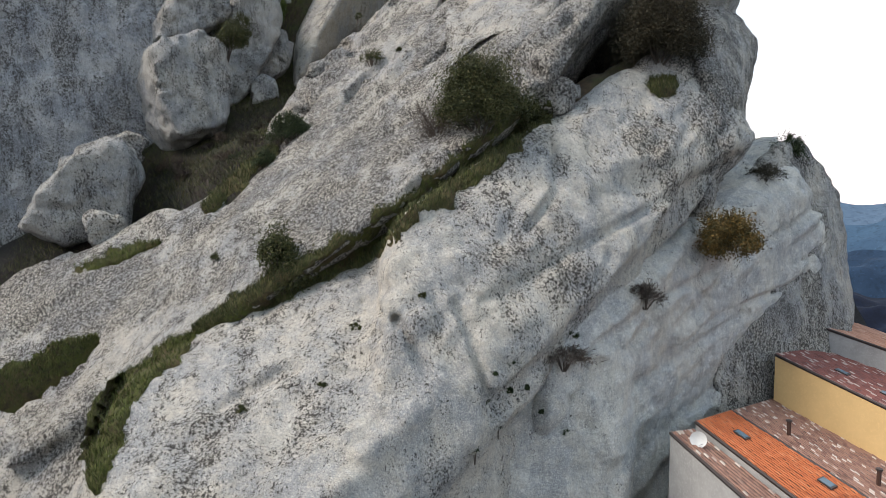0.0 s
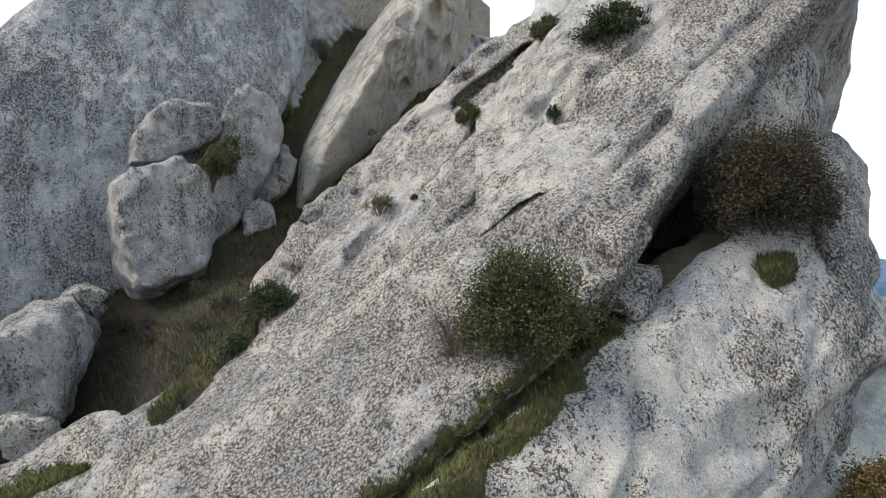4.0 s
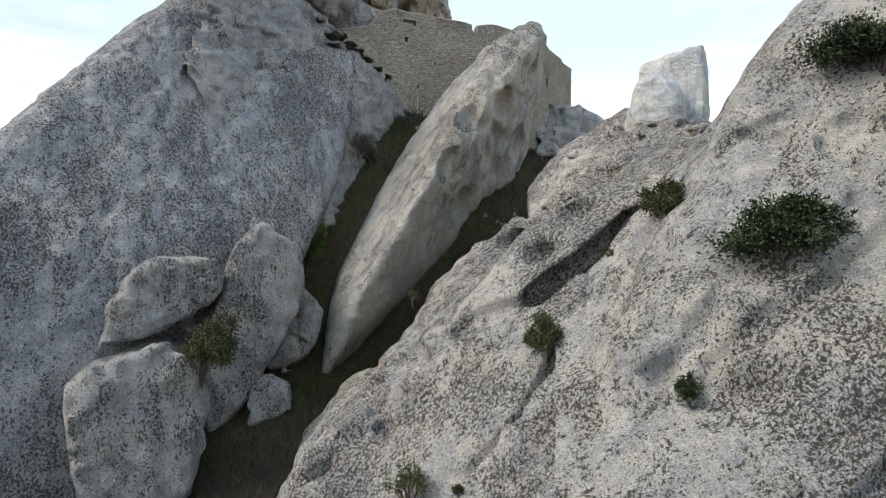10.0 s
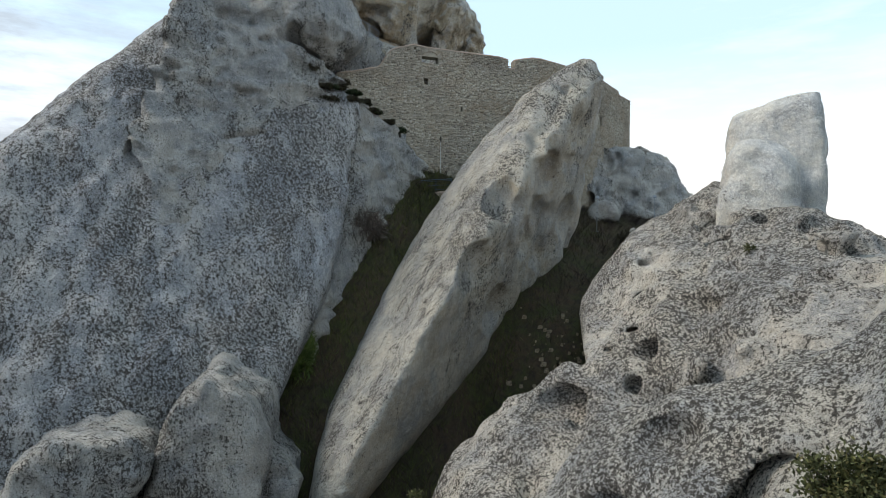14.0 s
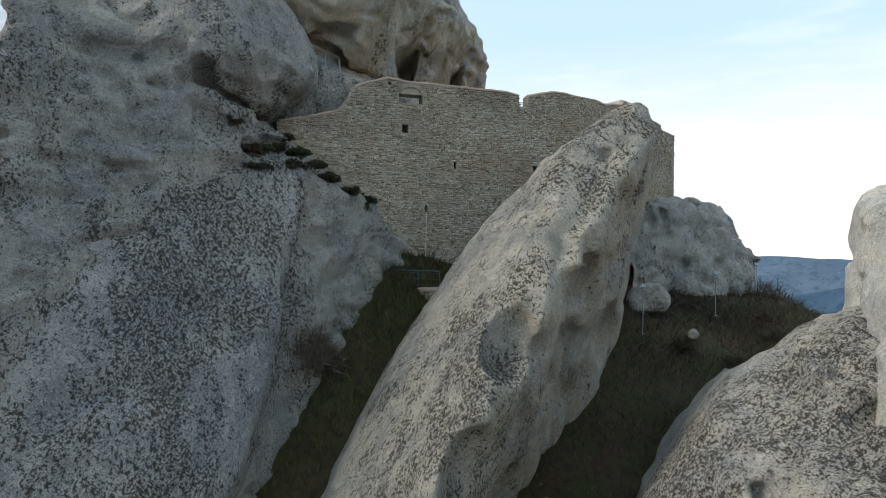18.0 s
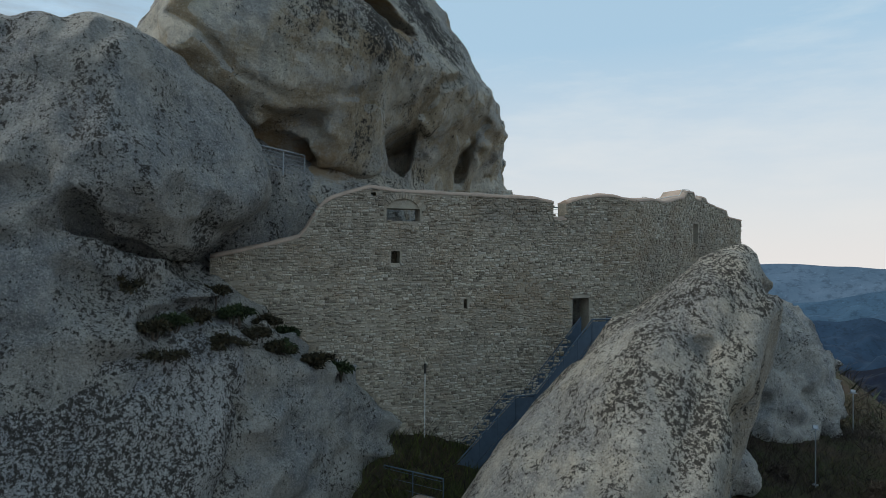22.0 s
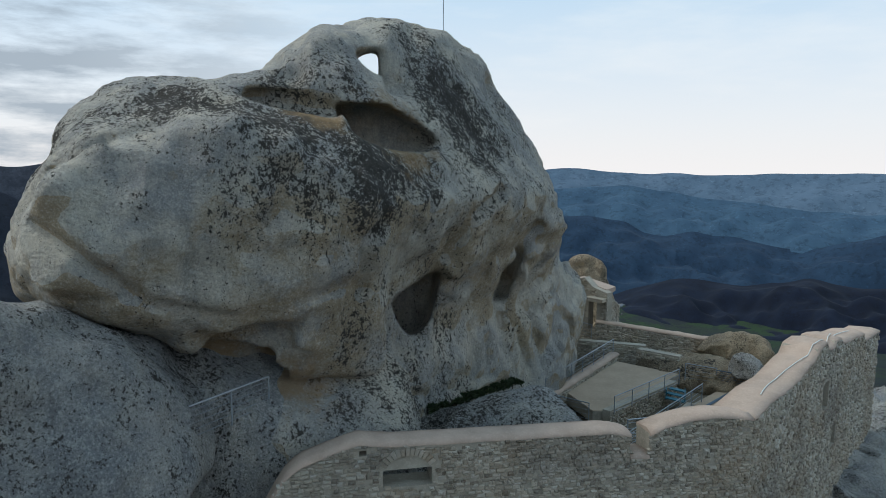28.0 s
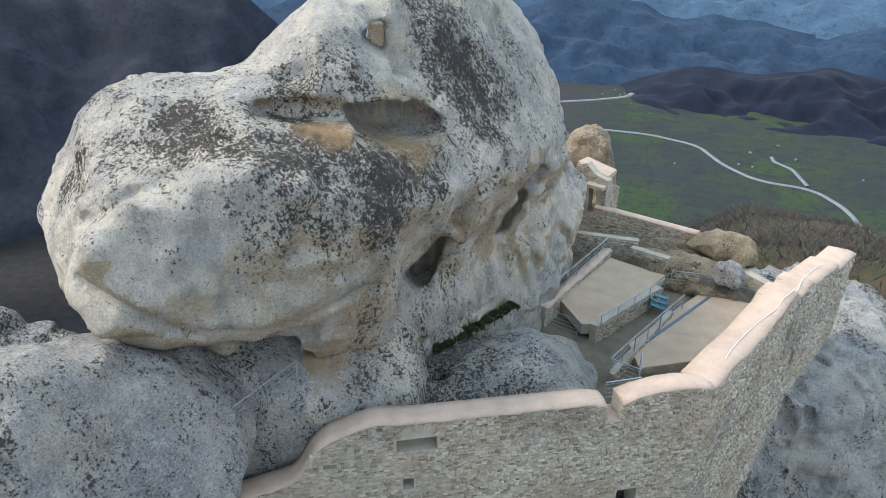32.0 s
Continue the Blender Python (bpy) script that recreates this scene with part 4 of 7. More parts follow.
    d = scooped(p, d, ((-15.7, 88.6, 50.75), (-15.0, 89.4, 50.1)), (0.5, 0.4, 0.35), 0.2)
    d = scooped(p, d, ((-19.5, 88.4, 53.5),), (0.45, 0.45, 0.4), 0.1)
    d = less(d, ball(p, (-13.0, 96.5, 41.2), (3.0, 3.5, 0.7)), 0.3)
    # the crest falls away behind its front edge
    worn = 0.3 * ripple(p, 1.3, 131)
    d = np.maximum(d, (p[:, 2] - 57.3 + 0.16 * (p[:, 1] - 98.0) + worn) * 0.95)
    return np.maximum(d, (p[:, 2] - 56.3 - 0.26 * (p[:, 1] - 93.3) - 0.9 * (p[:, 0] + 20.1) - 3.0 * np.maximum(93.0 - p[:, 1], 0) + worn) * 0.6)


CLEFT_LINE = ((3.69, 56.15, 21.48), (2.71, 55.81, 20.55), (1.5, 55.3, 19.54), (0.33, 55.25, 18.78), (-0.86, 55.14, 17.71))
RIB_LINE = ((-3.95, 50.49, 10.91), (-5.32, 50.04, 9.46), (-6.7, 49.74, 7.75), (-7.24, 47.22, 6.16))
LEDGES = (((-21.35, 78.94, 40.12), (-20.83, 79.1, 39.7), (-20.55, 79.66, 39.6), (-20.23, 80.04, 39.81), (-19.78, 81.01, 39.75)), ((-19.43, 83.24, 39.6), (-18.64, 83.51, 38.92), (-18.47, 85.09, 38.41), (-18.27, 86.15, 37.9)),
          ((-19.65, 80.38, 38.63), (-19.55, 81.07, 38.76), (-19.11, 81.86, 38.84), (-18.88, 83.3, 38.78), (-17.91, 83.3, 38.18), (-17.38, 84.31, 37.62), (-16.94, 86.45, 36.88), (-16.09, 86.42, 36.59)),
          ((-21.31, 78.89, 42.2), (-21.78, 79.95, 41.53), (-21.35, 80.6, 40.87), (-20.99, 81.19, 40.66), (-20.8, 81.61, 40.45)), ((-24.9, 76.03, 42.36), (-23.73, 77.49, 42.54), (-22.28, 78.31, 42.86)))


def ledges(p, d):
    """Deep clefts between the stepped ledges."""
    for line in LEDGES:
        d = groove(p, d, line, 0.42, 0.5, 0.1)
    return d


CRACK_A, CRACK_B = ((-1.6, 46.7, 8.8), (4.6, 48.2, 14.3), (7.7, 49.4, 17.4), (10.9, 49.9, 20.1)), ((-7.0, 49.3, 7.5), (-3.5, 50.2, 10.7), (-1.2, 51.1, 13.0), (1.2, 53.8, 17.1), (3.0, 57.5, 21.7))
RIDGE_HOLLOWS = (((1.2, 70.1, 23.1), 1.2), ((-2.5, 67.5, 20.5), 1.5), ((-0.6, 62.4, 17.9), 1.5), ((-4.1, 59.2, 15.3), 1.1), ((-9.2, 57.0, 12.8), 1.2), ((2.8, 64.3, 20.0), 1.2),
                 ((5.2, 75.4, 28.7), 1.1), ((5.2, 73.1, 27.4), 1.0), ((7.3, 74.0, 28.8), 0.9), ((1.5, 67.9, 22.8), 1.0), ((5.2, 71.3, 26.3), 0.8), ((1.6, 71.5, 24.9), 0.9))
RIDGE_BACK = ((-0.987, -0.03, -0.155, -4.02), (-0.837, 0.106, 0.537, 22.91), (-0.543, 0.095, 0.835, 30.86))
RIDGE_GAP = ((8.5, 68.7, 23.9), (5.3, 65.3, 21.2), (2.7, 62.5, 19.0), (1.0, 61.5, 18.1), (-1.2, 60.1, 16.7))
rock("near_rock_slab", near_slab, (-26, 22, -34), (26, 56, 14), 0.2, ROCK_NEAR, "pale weathered sloping rock slab with dark lichen")
rock("lower_rock_slab", lambda p: scored(p, crease(p, hull(p, LOWER_SLAB, 0.35) + rough(p, 0.3, 0.2, 0.06, 2) + 1.7 * np.abs(ripple(drawn(p, RIB_WAY, 6), 2.4, 93)) + 0.35 * ripple(drawn(p, RIB_WAY, 4), 0.8, 94)), WALL_RIBS, 0.3, 0.2), (2, 28, -34), (38, 58, 10), 0.22, ROCK_WALL, "grey ribbed rock wall above the village roofs")
rock("foot_rock", lambda p: crease(p, hull(p, FOOT_ROCK, 0.6) + rough(p, 0.6, 0.25, 0.06, 3) + 0.6 * ripple(drawn(p, (0.3, 0.2, 1), 5), 1.6, 95)), (-4, 28, -34), (14, 48, 0), 0.22, ROCK_WALL, "pale grooved rock foot with small dark tufts")
LEDGE_WAY = ((-13.0, 35.2, -7.6), (-9.0, 36.4, -5.2), (-3.5, 38.2, -3.0), (2.0, 40.3, 2.0), (6.5, 42.0, 4.6), (10.0, 43.7, 6.6), (14.5, 46.6, 8.9))


def ledge(p):
    """Earth and rock that fill the cleft under the grassy ledge."""
    d = np.minimum.reduce([rod(p, a, c, 0.95 if c[0] < 8 else 1.15, 0.95 if c[0] < 8 else 1.3) for a, c in zip(LEDGE_WAY, LEDGE_WAY[1:])])
    return d + 0.35 * ripple(p, 1.2, 70)


rock("earth_ledge", ledge, (-16, 32, -11), (18, 51, 11), 0.2, GRASS, "earth ledge overgrown with grass between two slabs", "ledge")
rock("shoulder_rock", lambda p: joined(hull(p, SHOULDER, 0.5), hull(p, TIP_ROCK, 0.5), 0.6) + rough(p, 0.7, 0.25, 0.06, 4), (10, 42, -20), (36, 64, 20), 0.28, ROCK, "rounded pale rock shoulder against the sky")
rock("middle_rock_slab", middle_slab, (-38, 30, -28), (28, 68, 44), 0.22, ROCK, "long lichen-speckled rock slab leaning up the ridge")
rock("upper_rock_slab", lambda p: scored(p, joined(joined(hull(p, TOP_SLAB, 0.5), hull(p, CROWN, 0.6), 1.0), ball(p, (14.8, 48.6, 15.0), (3.4, 2.9, 5.8), (0, 22, 0)), 1.2) + rough(p, 0.4, 0.15, 0.05, 6) + pits(p, 1.0, 2.2, 46), UPPER_SEAMS + UPPER_CLEFTS, 0.3, 0.12), (0, 44, 8), (28, 68, 44), 0.22, ROCK_SMOOTH, "smooth pale upper slab with weathered hollows")
rock("ridge_rock", ridge, (-20, 50, 0), (20, 88, 38), 0.22, ROCK_RIDGE, "pitted rock ridge with hollows and dark lichen")
rock("tower_rock", lambda p: joined(hull(p, TOWER_BACK, 0.3), hull(p, TOWER_FRONT, 0.4), 0.3) + rough(p, 0.25, 0.2, 0.07, 8) + pits(p, 0.7, 1.5, 49), (2, 72, 22), (18, 88, 42), 0.2, ROCK_WALL, "pale finger of rock standing on the ridge")
rock("big_rock_face", lambda p: scored(p, hull(p, BIG_FACE, 0.4) + rough(p, 0.45, 0.3, 0.1, 9) + 0.45 * bulge(drawn(p, (0.3, 0.35, 1), 4), 1.5, 99), FACE_SEAMS, 0.2, 0.35), (-50, 50, -20), (-10, 92, 50), 0.25, ROCK_FACE, "huge rough grey rock face with dark lichen")
rock("leaning_rock_fin", fin, (-20, 66, 8), (4, 92, 46), 0.16, ROCK_FIN, "leaning fin of pale rock with lichen along its crest")
rock("ledge_rock", lambda p: ledges(p, hull(p, LEDGE_ROCK, 0.5) + rough(p, 0.5, 0.45, 0.1, 11) + 0.6 * bulge(p * (0.3, 0.3, 1.3), 1.2, 96)), (-32, 70, 20), (-10, 96, 50), 0.2, ROCK_GREY, "stepped grey rock ledges below the castle")
rock("bulging_rock", lambda p: ledges(p, scooped(p, rough(p, 0.45, 0.26, 0.1, 12) + pits(p, 0.6, 2.4, 47) + hull(p, BULGE, 0.22), ((-19.0, 82.1, 41.5), (-18.5, 82.0, 42.1), (-19.1, 80.9, 42.6)), (0.5, 0.6, 0.8), 0.15)), (-36, 74, 36), (-14, 96, 54), 0.2, ROCK_GREY, "bulging grey boulder beside the castle wall")
rock("summit_rock", summit, (-32, 80, 36), (-8, 118, 60), 0.17, ROCK_HEAD, "huge overhanging summit rock with caves and hollows")
rock("castle_foot_rock", lambda p: hull(p, RIGHT_ROCK, 0.5) + rough(p, 0.9, 0.7, 0.14, 14) + 0.9 * bulge(drawn(p, (0.1, 0.1, 1), 3), 1.6, 98), (-8, 100, 22), (14, 120, 42), 0.25, ROCK_GREY, "craggy grey rock under the castle's end wall")

BOULDERS = (
    ("boulder", BOULDER_LENS, ROCK_GREY, "lens-shaped grey boulder resting on another boulder"),
    ("boulder", BOULDER_TALL, ROCK_GREY, "tall cracked grey boulder in the gully"),
    ("boulder", BOULDER_UP, ROCK_GREY, "upright lichen-covered boulder leaning on the rock face"),
    ("boulder", BOULDER_BLUE, ROCK_GREY, "bluish-grey rounded boulder behind the upright boulder"),
    ("boulder", BOULDER_SMALL, ROCK_GREY, "small round boulder in dry brush"),
    ("boulder", BOULDER_LOW, ROCK_GREY, "smooth dark-topped boulder low in the gully"),
    ("boulder", BOULDER_LOW_B, ROCK, "small pale boulder beside the dark-topped one"),
    ("boulder", BOULDER_LICHEN, ROCK, "small boulder crusted with white lichen"),
    ("boulder", KNOB, ROCK, "knobbed pale rock rib beside the gully"),
    ("boulder", WEDGE, ROCK, "pale boulder wedged between two slabs"),
    ("boulder", PALE_STRIP, ROCK, "low pale rock strip in the grass"),
    ("boulder", GULLY_ROCK, ROCK_GREY, "dark grey boulder in the gully"),
    ("boulder", WHITE_LICHEN, ROCK, "boulder covered in white lichen"),
    ("ruin_crag", RUIN_ROCK, ROCK_BROWN, "ochre crag behind the ruined stone hut"),
    ("outcrop", OUTCROP, ROCK_BROWN, "low rounded outcrop at the terrace edge"),
    ("boulder", DARK_ROCK, ROCK_GREY, "dark boulder beside the terrace railing"),
    ("basin_rock", LOW_ROCK, ROCK_GREY, "low grey rock with a round carved basin"),
    ("boulder", FALLEN_SLAB, ROCK_HEAD, "wedge-shaped pale slab under the summit rock"),
    ("boulder", SIDE_ROCK, ROCK_GREY, "grey boulder under the small railing"),
    ("boulder", SLOPE_BOULDER, ROCK_GREY, "rounded grey boulder on the grass slope"),
    ("boulder", SLOPE_STONE, ROCK_GREY, "small grey stone standing in the grass"),
)


def bounds(planes):
    """A box round a closed body given by planes."""
    a = np.array(planes)
    found = []
    n = len(a)
    for i in range(n):
        for j in range(i):
            for k in range(j):
                q = a[[i, j, k]]
                if abs(np.linalg.det(q[:, :3])) > 1e-3:
                    v = np.linalg.solve(q[:, :3], q[:, 3])
                    if (a[:, :3] @ v - a[:, 3]).max() < 0.02:
                        found.append(v)
    found = np.array(found)
    return found.min(0) - 0.8, found.max(0) + 0.8


def basin(name, d, p):
    """The round hole carved into the low rock in the castle yard."""
    if name != "basin_rock":
        return d
    d = less(d, rod(p, (-14.95, 92.45, 44.4), (-14.85, 92.7, 41.4), 0.52, 0.42), 0.06)
    return less(d, ball(p, (-12.6, 95.2, 43.2), (1.8, 0.5, 0.3), (0, 0, 35)), 0.2)


for i, (name, planes, material, label) in enumerate(BOULDERS):
    lo, hi = bounds(planes)
    big = (hi - lo).max() > 3.5 and name != "basin_rock" and name != "outcrop" and i < 17
    rock(name, lambda p, name=name, planes=planes, big=big, i=i: basin(name, hull(p, planes, 0.22) + rough(p, 0.7 if big else 0.5 if 13 < i < 17 else 0.2, 0.35 if big or 13 < i < 17 else 0.16, 0.1, 20 + i), p), lo, hi, max(0.08, (hi - lo).max() / 60), material, label, "boulder")

rock("stony_mound", lambda p: ball(p, (-5.2, 111.2, 39.3), (4.4, 1.6, 1.0), (0, 6, -10)) + rough(p, 0.4, 0.4, 0.12, 61), (-11, 107, 37), (1, 115, 42), 0.12, ROCK_BROWN, "low ochre mound of broken rock at the terrace edge", "rock")

# ---- ground: one sheet from the gully to the far valley ----
HEIGHTS = np.array([
    (-13.5, 89, 33.4), (-17, 87, 33.0), (-1.1, 92.4, 29.0), (3.9, 99.2, 29.6), (8.2, 107.7, 30.0), (1.7, 93.5, 28.8), (9.6, 104.5, 30.2),
    (-5, 85, 26), (-2, 80, 22), (-6, 77, 18), (-14, 71, 12.5), (-17.5, 75, 19.5), (-17.5, 80, 26.5), (-18, 66, 10.5), (-21, 58, 4.5), (-17, 52, 3.2),
    (-24, 50, -4), (-31, 48, -7), (-12, 47.5, 3.0), (-26, 40, -12), (0, 30, -24), (16, 30, -26), (28, 38, -30), (24, 80, 6), (34, 60, -28),
    (22, 100, 22), (16, 116, 24), (-5, 128, 26)])
VALLEY = -600.0


def spline(pts, q, soft=4.0):
    d = lambda a, c: np.sqrt(((a[:, None, :] - c[None]) ** 2).sum(-1) + soft)
    w = np.linalg.solve(d(pts[:, :2], pts[:, :2]) + 0.02 * np.eye(len(pts)), pts[:, 2] - 10)
    return d(q, pts[:, :2]) @ w + 10


def ground_height(x, y):
    q = np.stack([x, y], 1)
    flat = np.concatenate([q, np.zeros((len(q), 1))], 1)
    r = np.hypot(x - 0, y - 70)
    near = spline(HEIGHTS, q) + 0.5 * ripple(flat, 3.0, 50) + 0.25 * ripple(flat, 1.2, 51)
    fall = np.clip((r - 40) / 1500, 0, 1)
    far = -12 - (-12 - VALLEY) * (1 - (1 - fall) ** 2.6) + 26 * ripple(flat, 130, 52) * np.clip((r - 60) / 100, 0, 1) * (1 - fall)
    far = far + 60 * np.maximum(0, ripple(flat, 900, 53)) * np.clip((r - 2300) / 600, 0, 1)
    # the brown spur on which the ridge runs out behind the castle
    along, side = (x - 5) * 0.12 + (y - 110) * 0.993, np.abs((x - 5) * 0.993 - (y - 110) * 0.12)
    spur = 35 - 0.2 * np.maximum(along, 0) - 0.0007 * along ** 2 - np.maximum(side - 8, 0) ** 1.2 * 0.5 + 5 * ripple(flat, 30, 55)
    far = np.where((along > -10) & (along < 700), np.maximum(far, spur), far)
    s = np.clip((r - 44) / 30, 0, 1)
    s = s * s * (3 - 2 * s)
    return near * (1 - s) + far * s


def valley_material():
    """Rough grass near by; further off dark scrub, then green fields, bare plots and pale roads on the valley floor."""
    m = grass_material("grass, scrub and valley fields")
    k = Nodes(m)
    near = k.p.inputs["Base Color"].links[0].from_socket
    flat = k.stretch(1, 1, 0)
    # far scrub and woods lean blue: distant air put into the colour
    scrub = k.mix(k.ramp(k.noise(0.05, 7, 0.7), (0.42, 0.0), (0.6, 1.0)), (0.014, 0.014, 0.016), (0.026, 0.024, 0.024))
    scrub = k.mix(k.ramp(k.noise(0.25, 5, 0.7), (0.5, 0.0), (0.65, 0.8)), scrub, (0.014, 0.017, 0.020))
    plot = k.cells(0.0065, where=flat, out="Color")
    field = k.mix(k.ramp(k.xyz(plot, 0), (0.4, 0.0), (0.5, 1.0)), (0.017, 0.036, 0.010), (0.017, 0.026, 0.015))
    field = k.mix(k.ramp(k.xyz(plot, 1), (0.55, 0.0), (0.62, 1.0)), field, (0.014, 0.021, 0.019))
    field = k.mix(k.ramp(k.noise(0.02, 6, 0.7), (0.50, 0.0), (0.60, 1.0)), field, (0.010, 0.013, 0.016))
    field = k.mix(k.ramp(k.noise(0.09, 6, 0.75), (0.52, 0.0), (0.62, 0.85)), field, (0.006, 0.008, 0.009))
    z = k.xyz(k.pos, 2)
    deep = k.ramp(k.sum(k.sum(z, 600), 420, "DIVIDE"), (0.10, 1.0), (0.30, 0.0))
    east = k.ramp(k.sum(k.sum(k.xyz(k.pos, 0), 700), 900, "DIVIDE"), (0.2, 0.0), (0.5, 1.0))
    far = k.mix(k.sum(deep, east, "MULTIPLY"), scrub, field)
    below = k.ramp(k.sum(k.sum(z, 60), 90, "DIVIDE"), (0.55, 1.0), (0.92, 0.0))
    k.colour(k.mix(below, near, far))
    return m


VALLEY_GROUND = valley_material()


def ground_sheet():
    na, radii = 640, np.concatenate([np.linspace(0.5, 62, 120), 62 * (4850 / 62) ** np.linspace(0.02, 1, 90)])
    ang = np.linspace(0, 2 * math.pi, na, endpoint=False)
    rr, aa = np.meshgrid(radii, ang, indexing="ij")
    x, y = (rr * np.sin(aa)).ravel(), (70 + rr * np.cos(aa)).ravel()
    verts = np.stack([x, y, ground_height(x, y)], 1)
    i, j = np.meshgrid(np.arange(len(radii) - 1), np.arange(na), indexing="ij")
    a, c = (i * na + j).ravel(), (i * na + (j + 1) % na).ravel()
    quads = np.stack([a, a + na, c + na, c], 1)
    ob = new("ground", grid_mesh("ground", verts, quads, VALLEY_GROUND))
    return tagged(ob, "rough grass and scrub falling to a wide green valley", "ground", kind="structure")


ground = ground_sheet()

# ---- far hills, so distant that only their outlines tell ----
def hazy_hill_material(name, colour, dark, glow, scale):
    """Distant wooded hills; several kilometres of blue air are painted into colour and glow."""
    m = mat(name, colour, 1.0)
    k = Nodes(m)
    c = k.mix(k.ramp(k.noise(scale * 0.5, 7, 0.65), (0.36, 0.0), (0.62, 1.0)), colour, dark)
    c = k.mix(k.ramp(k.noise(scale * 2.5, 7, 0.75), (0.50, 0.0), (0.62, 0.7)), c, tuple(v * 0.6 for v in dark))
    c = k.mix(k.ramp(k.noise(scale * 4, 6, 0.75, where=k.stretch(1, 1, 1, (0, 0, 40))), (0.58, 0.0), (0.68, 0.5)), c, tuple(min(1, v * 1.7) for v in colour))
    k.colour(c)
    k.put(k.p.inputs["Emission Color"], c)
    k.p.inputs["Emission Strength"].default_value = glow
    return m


def hill_range(r0, r1, base, crest, rough_, seed, material, bump, turn=(0, 2 * math.pi), n=900):
    ang = np.linspace(*turn, n)
    rows = 56
    a, s = np.meshgrid(ang, np.linspace(0, 1, rows), indexing="ij")
    r = r0 + (r1 - r0) * s
    x, y = r * np.sin(a), 70 + r * np.cos(a)
    q = np.stack([x.ravel(), y.ravel(), np.zeros(x.size)], 1)
    rim = np.stack([np.sin(a).ravel() * 3000, np.cos(a).ravel() * 3000, np.zeros(a.size)], 1)
    line = crest + rough_ * (ripple(rim, 900, seed) + 0.5 * ripple(rim, 380, seed + 1) + 0.22 * ripple(rim, 140, seed + 2)).reshape(a.shape)
    z = base + (line - base) * (s ** 0.8) + bump * (ripple(q, 260, seed + 3) + 0.5 * ripple(q, 110, seed + 4)).reshape(a.shape) * np.sin(s * math.pi)
    spurs = np.abs(ripple(q, 420, seed + 5)) + 0.5 * np.abs(ripple(q, 190, seed + 6)) + 0.25 * np.abs(ripple(q, 85, seed + 7))
    z = z + 1.1 * bump * (0.25 - spurs).reshape(a.shape) * np.sin(np.clip(s * 1.15, 0, 1) * math.pi)
    if turn[1] - turn[0] < 6:
        ends = np.linspace(0, 1, n)[:, None]
        z = base - 40 + (z - base + 40) * np.clip(np.minimum(ends, 1 - ends) * 5, 0, 1) ** 0.6
    verts = np.stack([x.ravel(), y.ravel(), z.ravel()], 1)
    i, j = np.meshgrid(np.arange(n - 1), np.arange(rows - 1), indexing="ij")
    v = (i * rows + j).ravel()
    quads = np.stack([v, v + rows, v + rows + 1, v + 1], 1)
    ob = new("backdrop", grid_mesh("backdrop", verts, quads, material))
    return tagged(ob, "wooded hills in painted blue haze, fading into the far distance", "hills", kind="structure")


# haze by colour: each farther range is painted paler, bluer and glows more
HILL_NEAR = hazy_hill_material("dark wooded hill in painted haze", (0.0045, 0.009, 0.022), (0.0025, 0.005, 0.013), 0.12, 0.02)
HILL_MID = hazy_hill_material("wooded hills in painted blue haze", (0.014, 0.032, 0.060), (0.009, 0.022, 0.044), 0.3, 0.012)
HILL_FAR = hazy_hill_material("hills in paler painted haze", (0.034, 0.068, 0.108), (0.025, 0.052, 0.088), 0.35, 0.01)
HILL_RIM = hazy_hill_material("horizon hills in palest painted haze", (0.062, 0.095, 0.138), (0.044, 0.074, 0.112), 0.45, 0.008)
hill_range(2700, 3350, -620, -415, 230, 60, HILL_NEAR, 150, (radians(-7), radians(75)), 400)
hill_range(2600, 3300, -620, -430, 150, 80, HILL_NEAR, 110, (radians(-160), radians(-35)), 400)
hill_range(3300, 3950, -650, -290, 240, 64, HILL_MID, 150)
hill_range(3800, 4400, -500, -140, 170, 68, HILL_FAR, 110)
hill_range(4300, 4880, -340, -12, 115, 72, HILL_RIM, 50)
# the western heights also get bluish haze colour and a faint glow
HILL_WEST = hazy_hill_material("bare brown mountain flank in painted haze", (0.015, 0.019, 0.030), (0.008, 0.011, 0.018), 0.15, 0.03)
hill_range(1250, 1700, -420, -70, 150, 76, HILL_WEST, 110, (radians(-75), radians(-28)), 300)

PEAK = hazy_hill_material("jagged grey peak in painted haze", (0.030, 0.036, 0.050), (0.014, 0.018, 0.028), 0.3, 0.05)
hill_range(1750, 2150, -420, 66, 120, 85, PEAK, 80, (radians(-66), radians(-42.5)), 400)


def valley_road(name, places, wide, material, label):
    """A pale road or river bed laid over the valley floor."""
    pts = np.array(places, float)
    run = np.concatenate([[0], np.cumsum(np.linalg.norm(np.diff(pts, axis=0), axis=1))])
    u = np.linspace(0, run[-1], 160)
    x, y = np.interp(u, run, pts[:, 0]), np.interp(u, run, pts[:, 1])
    k = np.ones(13) / 13
    x[6:-6], y[6:-6] = np.convolve(x, k, "valid"), np.convolve(y, k, "valid")
    dx, dy = np.gradient(x), np.gradient(y)
    n = np.hypot(dx, dy)
    rows = []
    for s in (-1, -0.9, 0.9, 1):
        ex, ey = x - dy / n * wide * s / 2, y + dx / n * wide * s / 2
        rows.append(np.stack([ex, ey, ground_height(ex, ey) + (3.0 if abs(s) < 1 else -2.0)], 1))
    verts = np.concatenate(rows)
    i, j = np.meshgrid(np.arange(3), np.arange(159), indexing="ij")
    v = (i * 160 + j).ravel()
    ob = new(name, grid_mesh(name, verts, np.stack([v, v + 160, v + 161, v + 1], 1), material))
    return tagged(ob, label, "road", kind="structure")


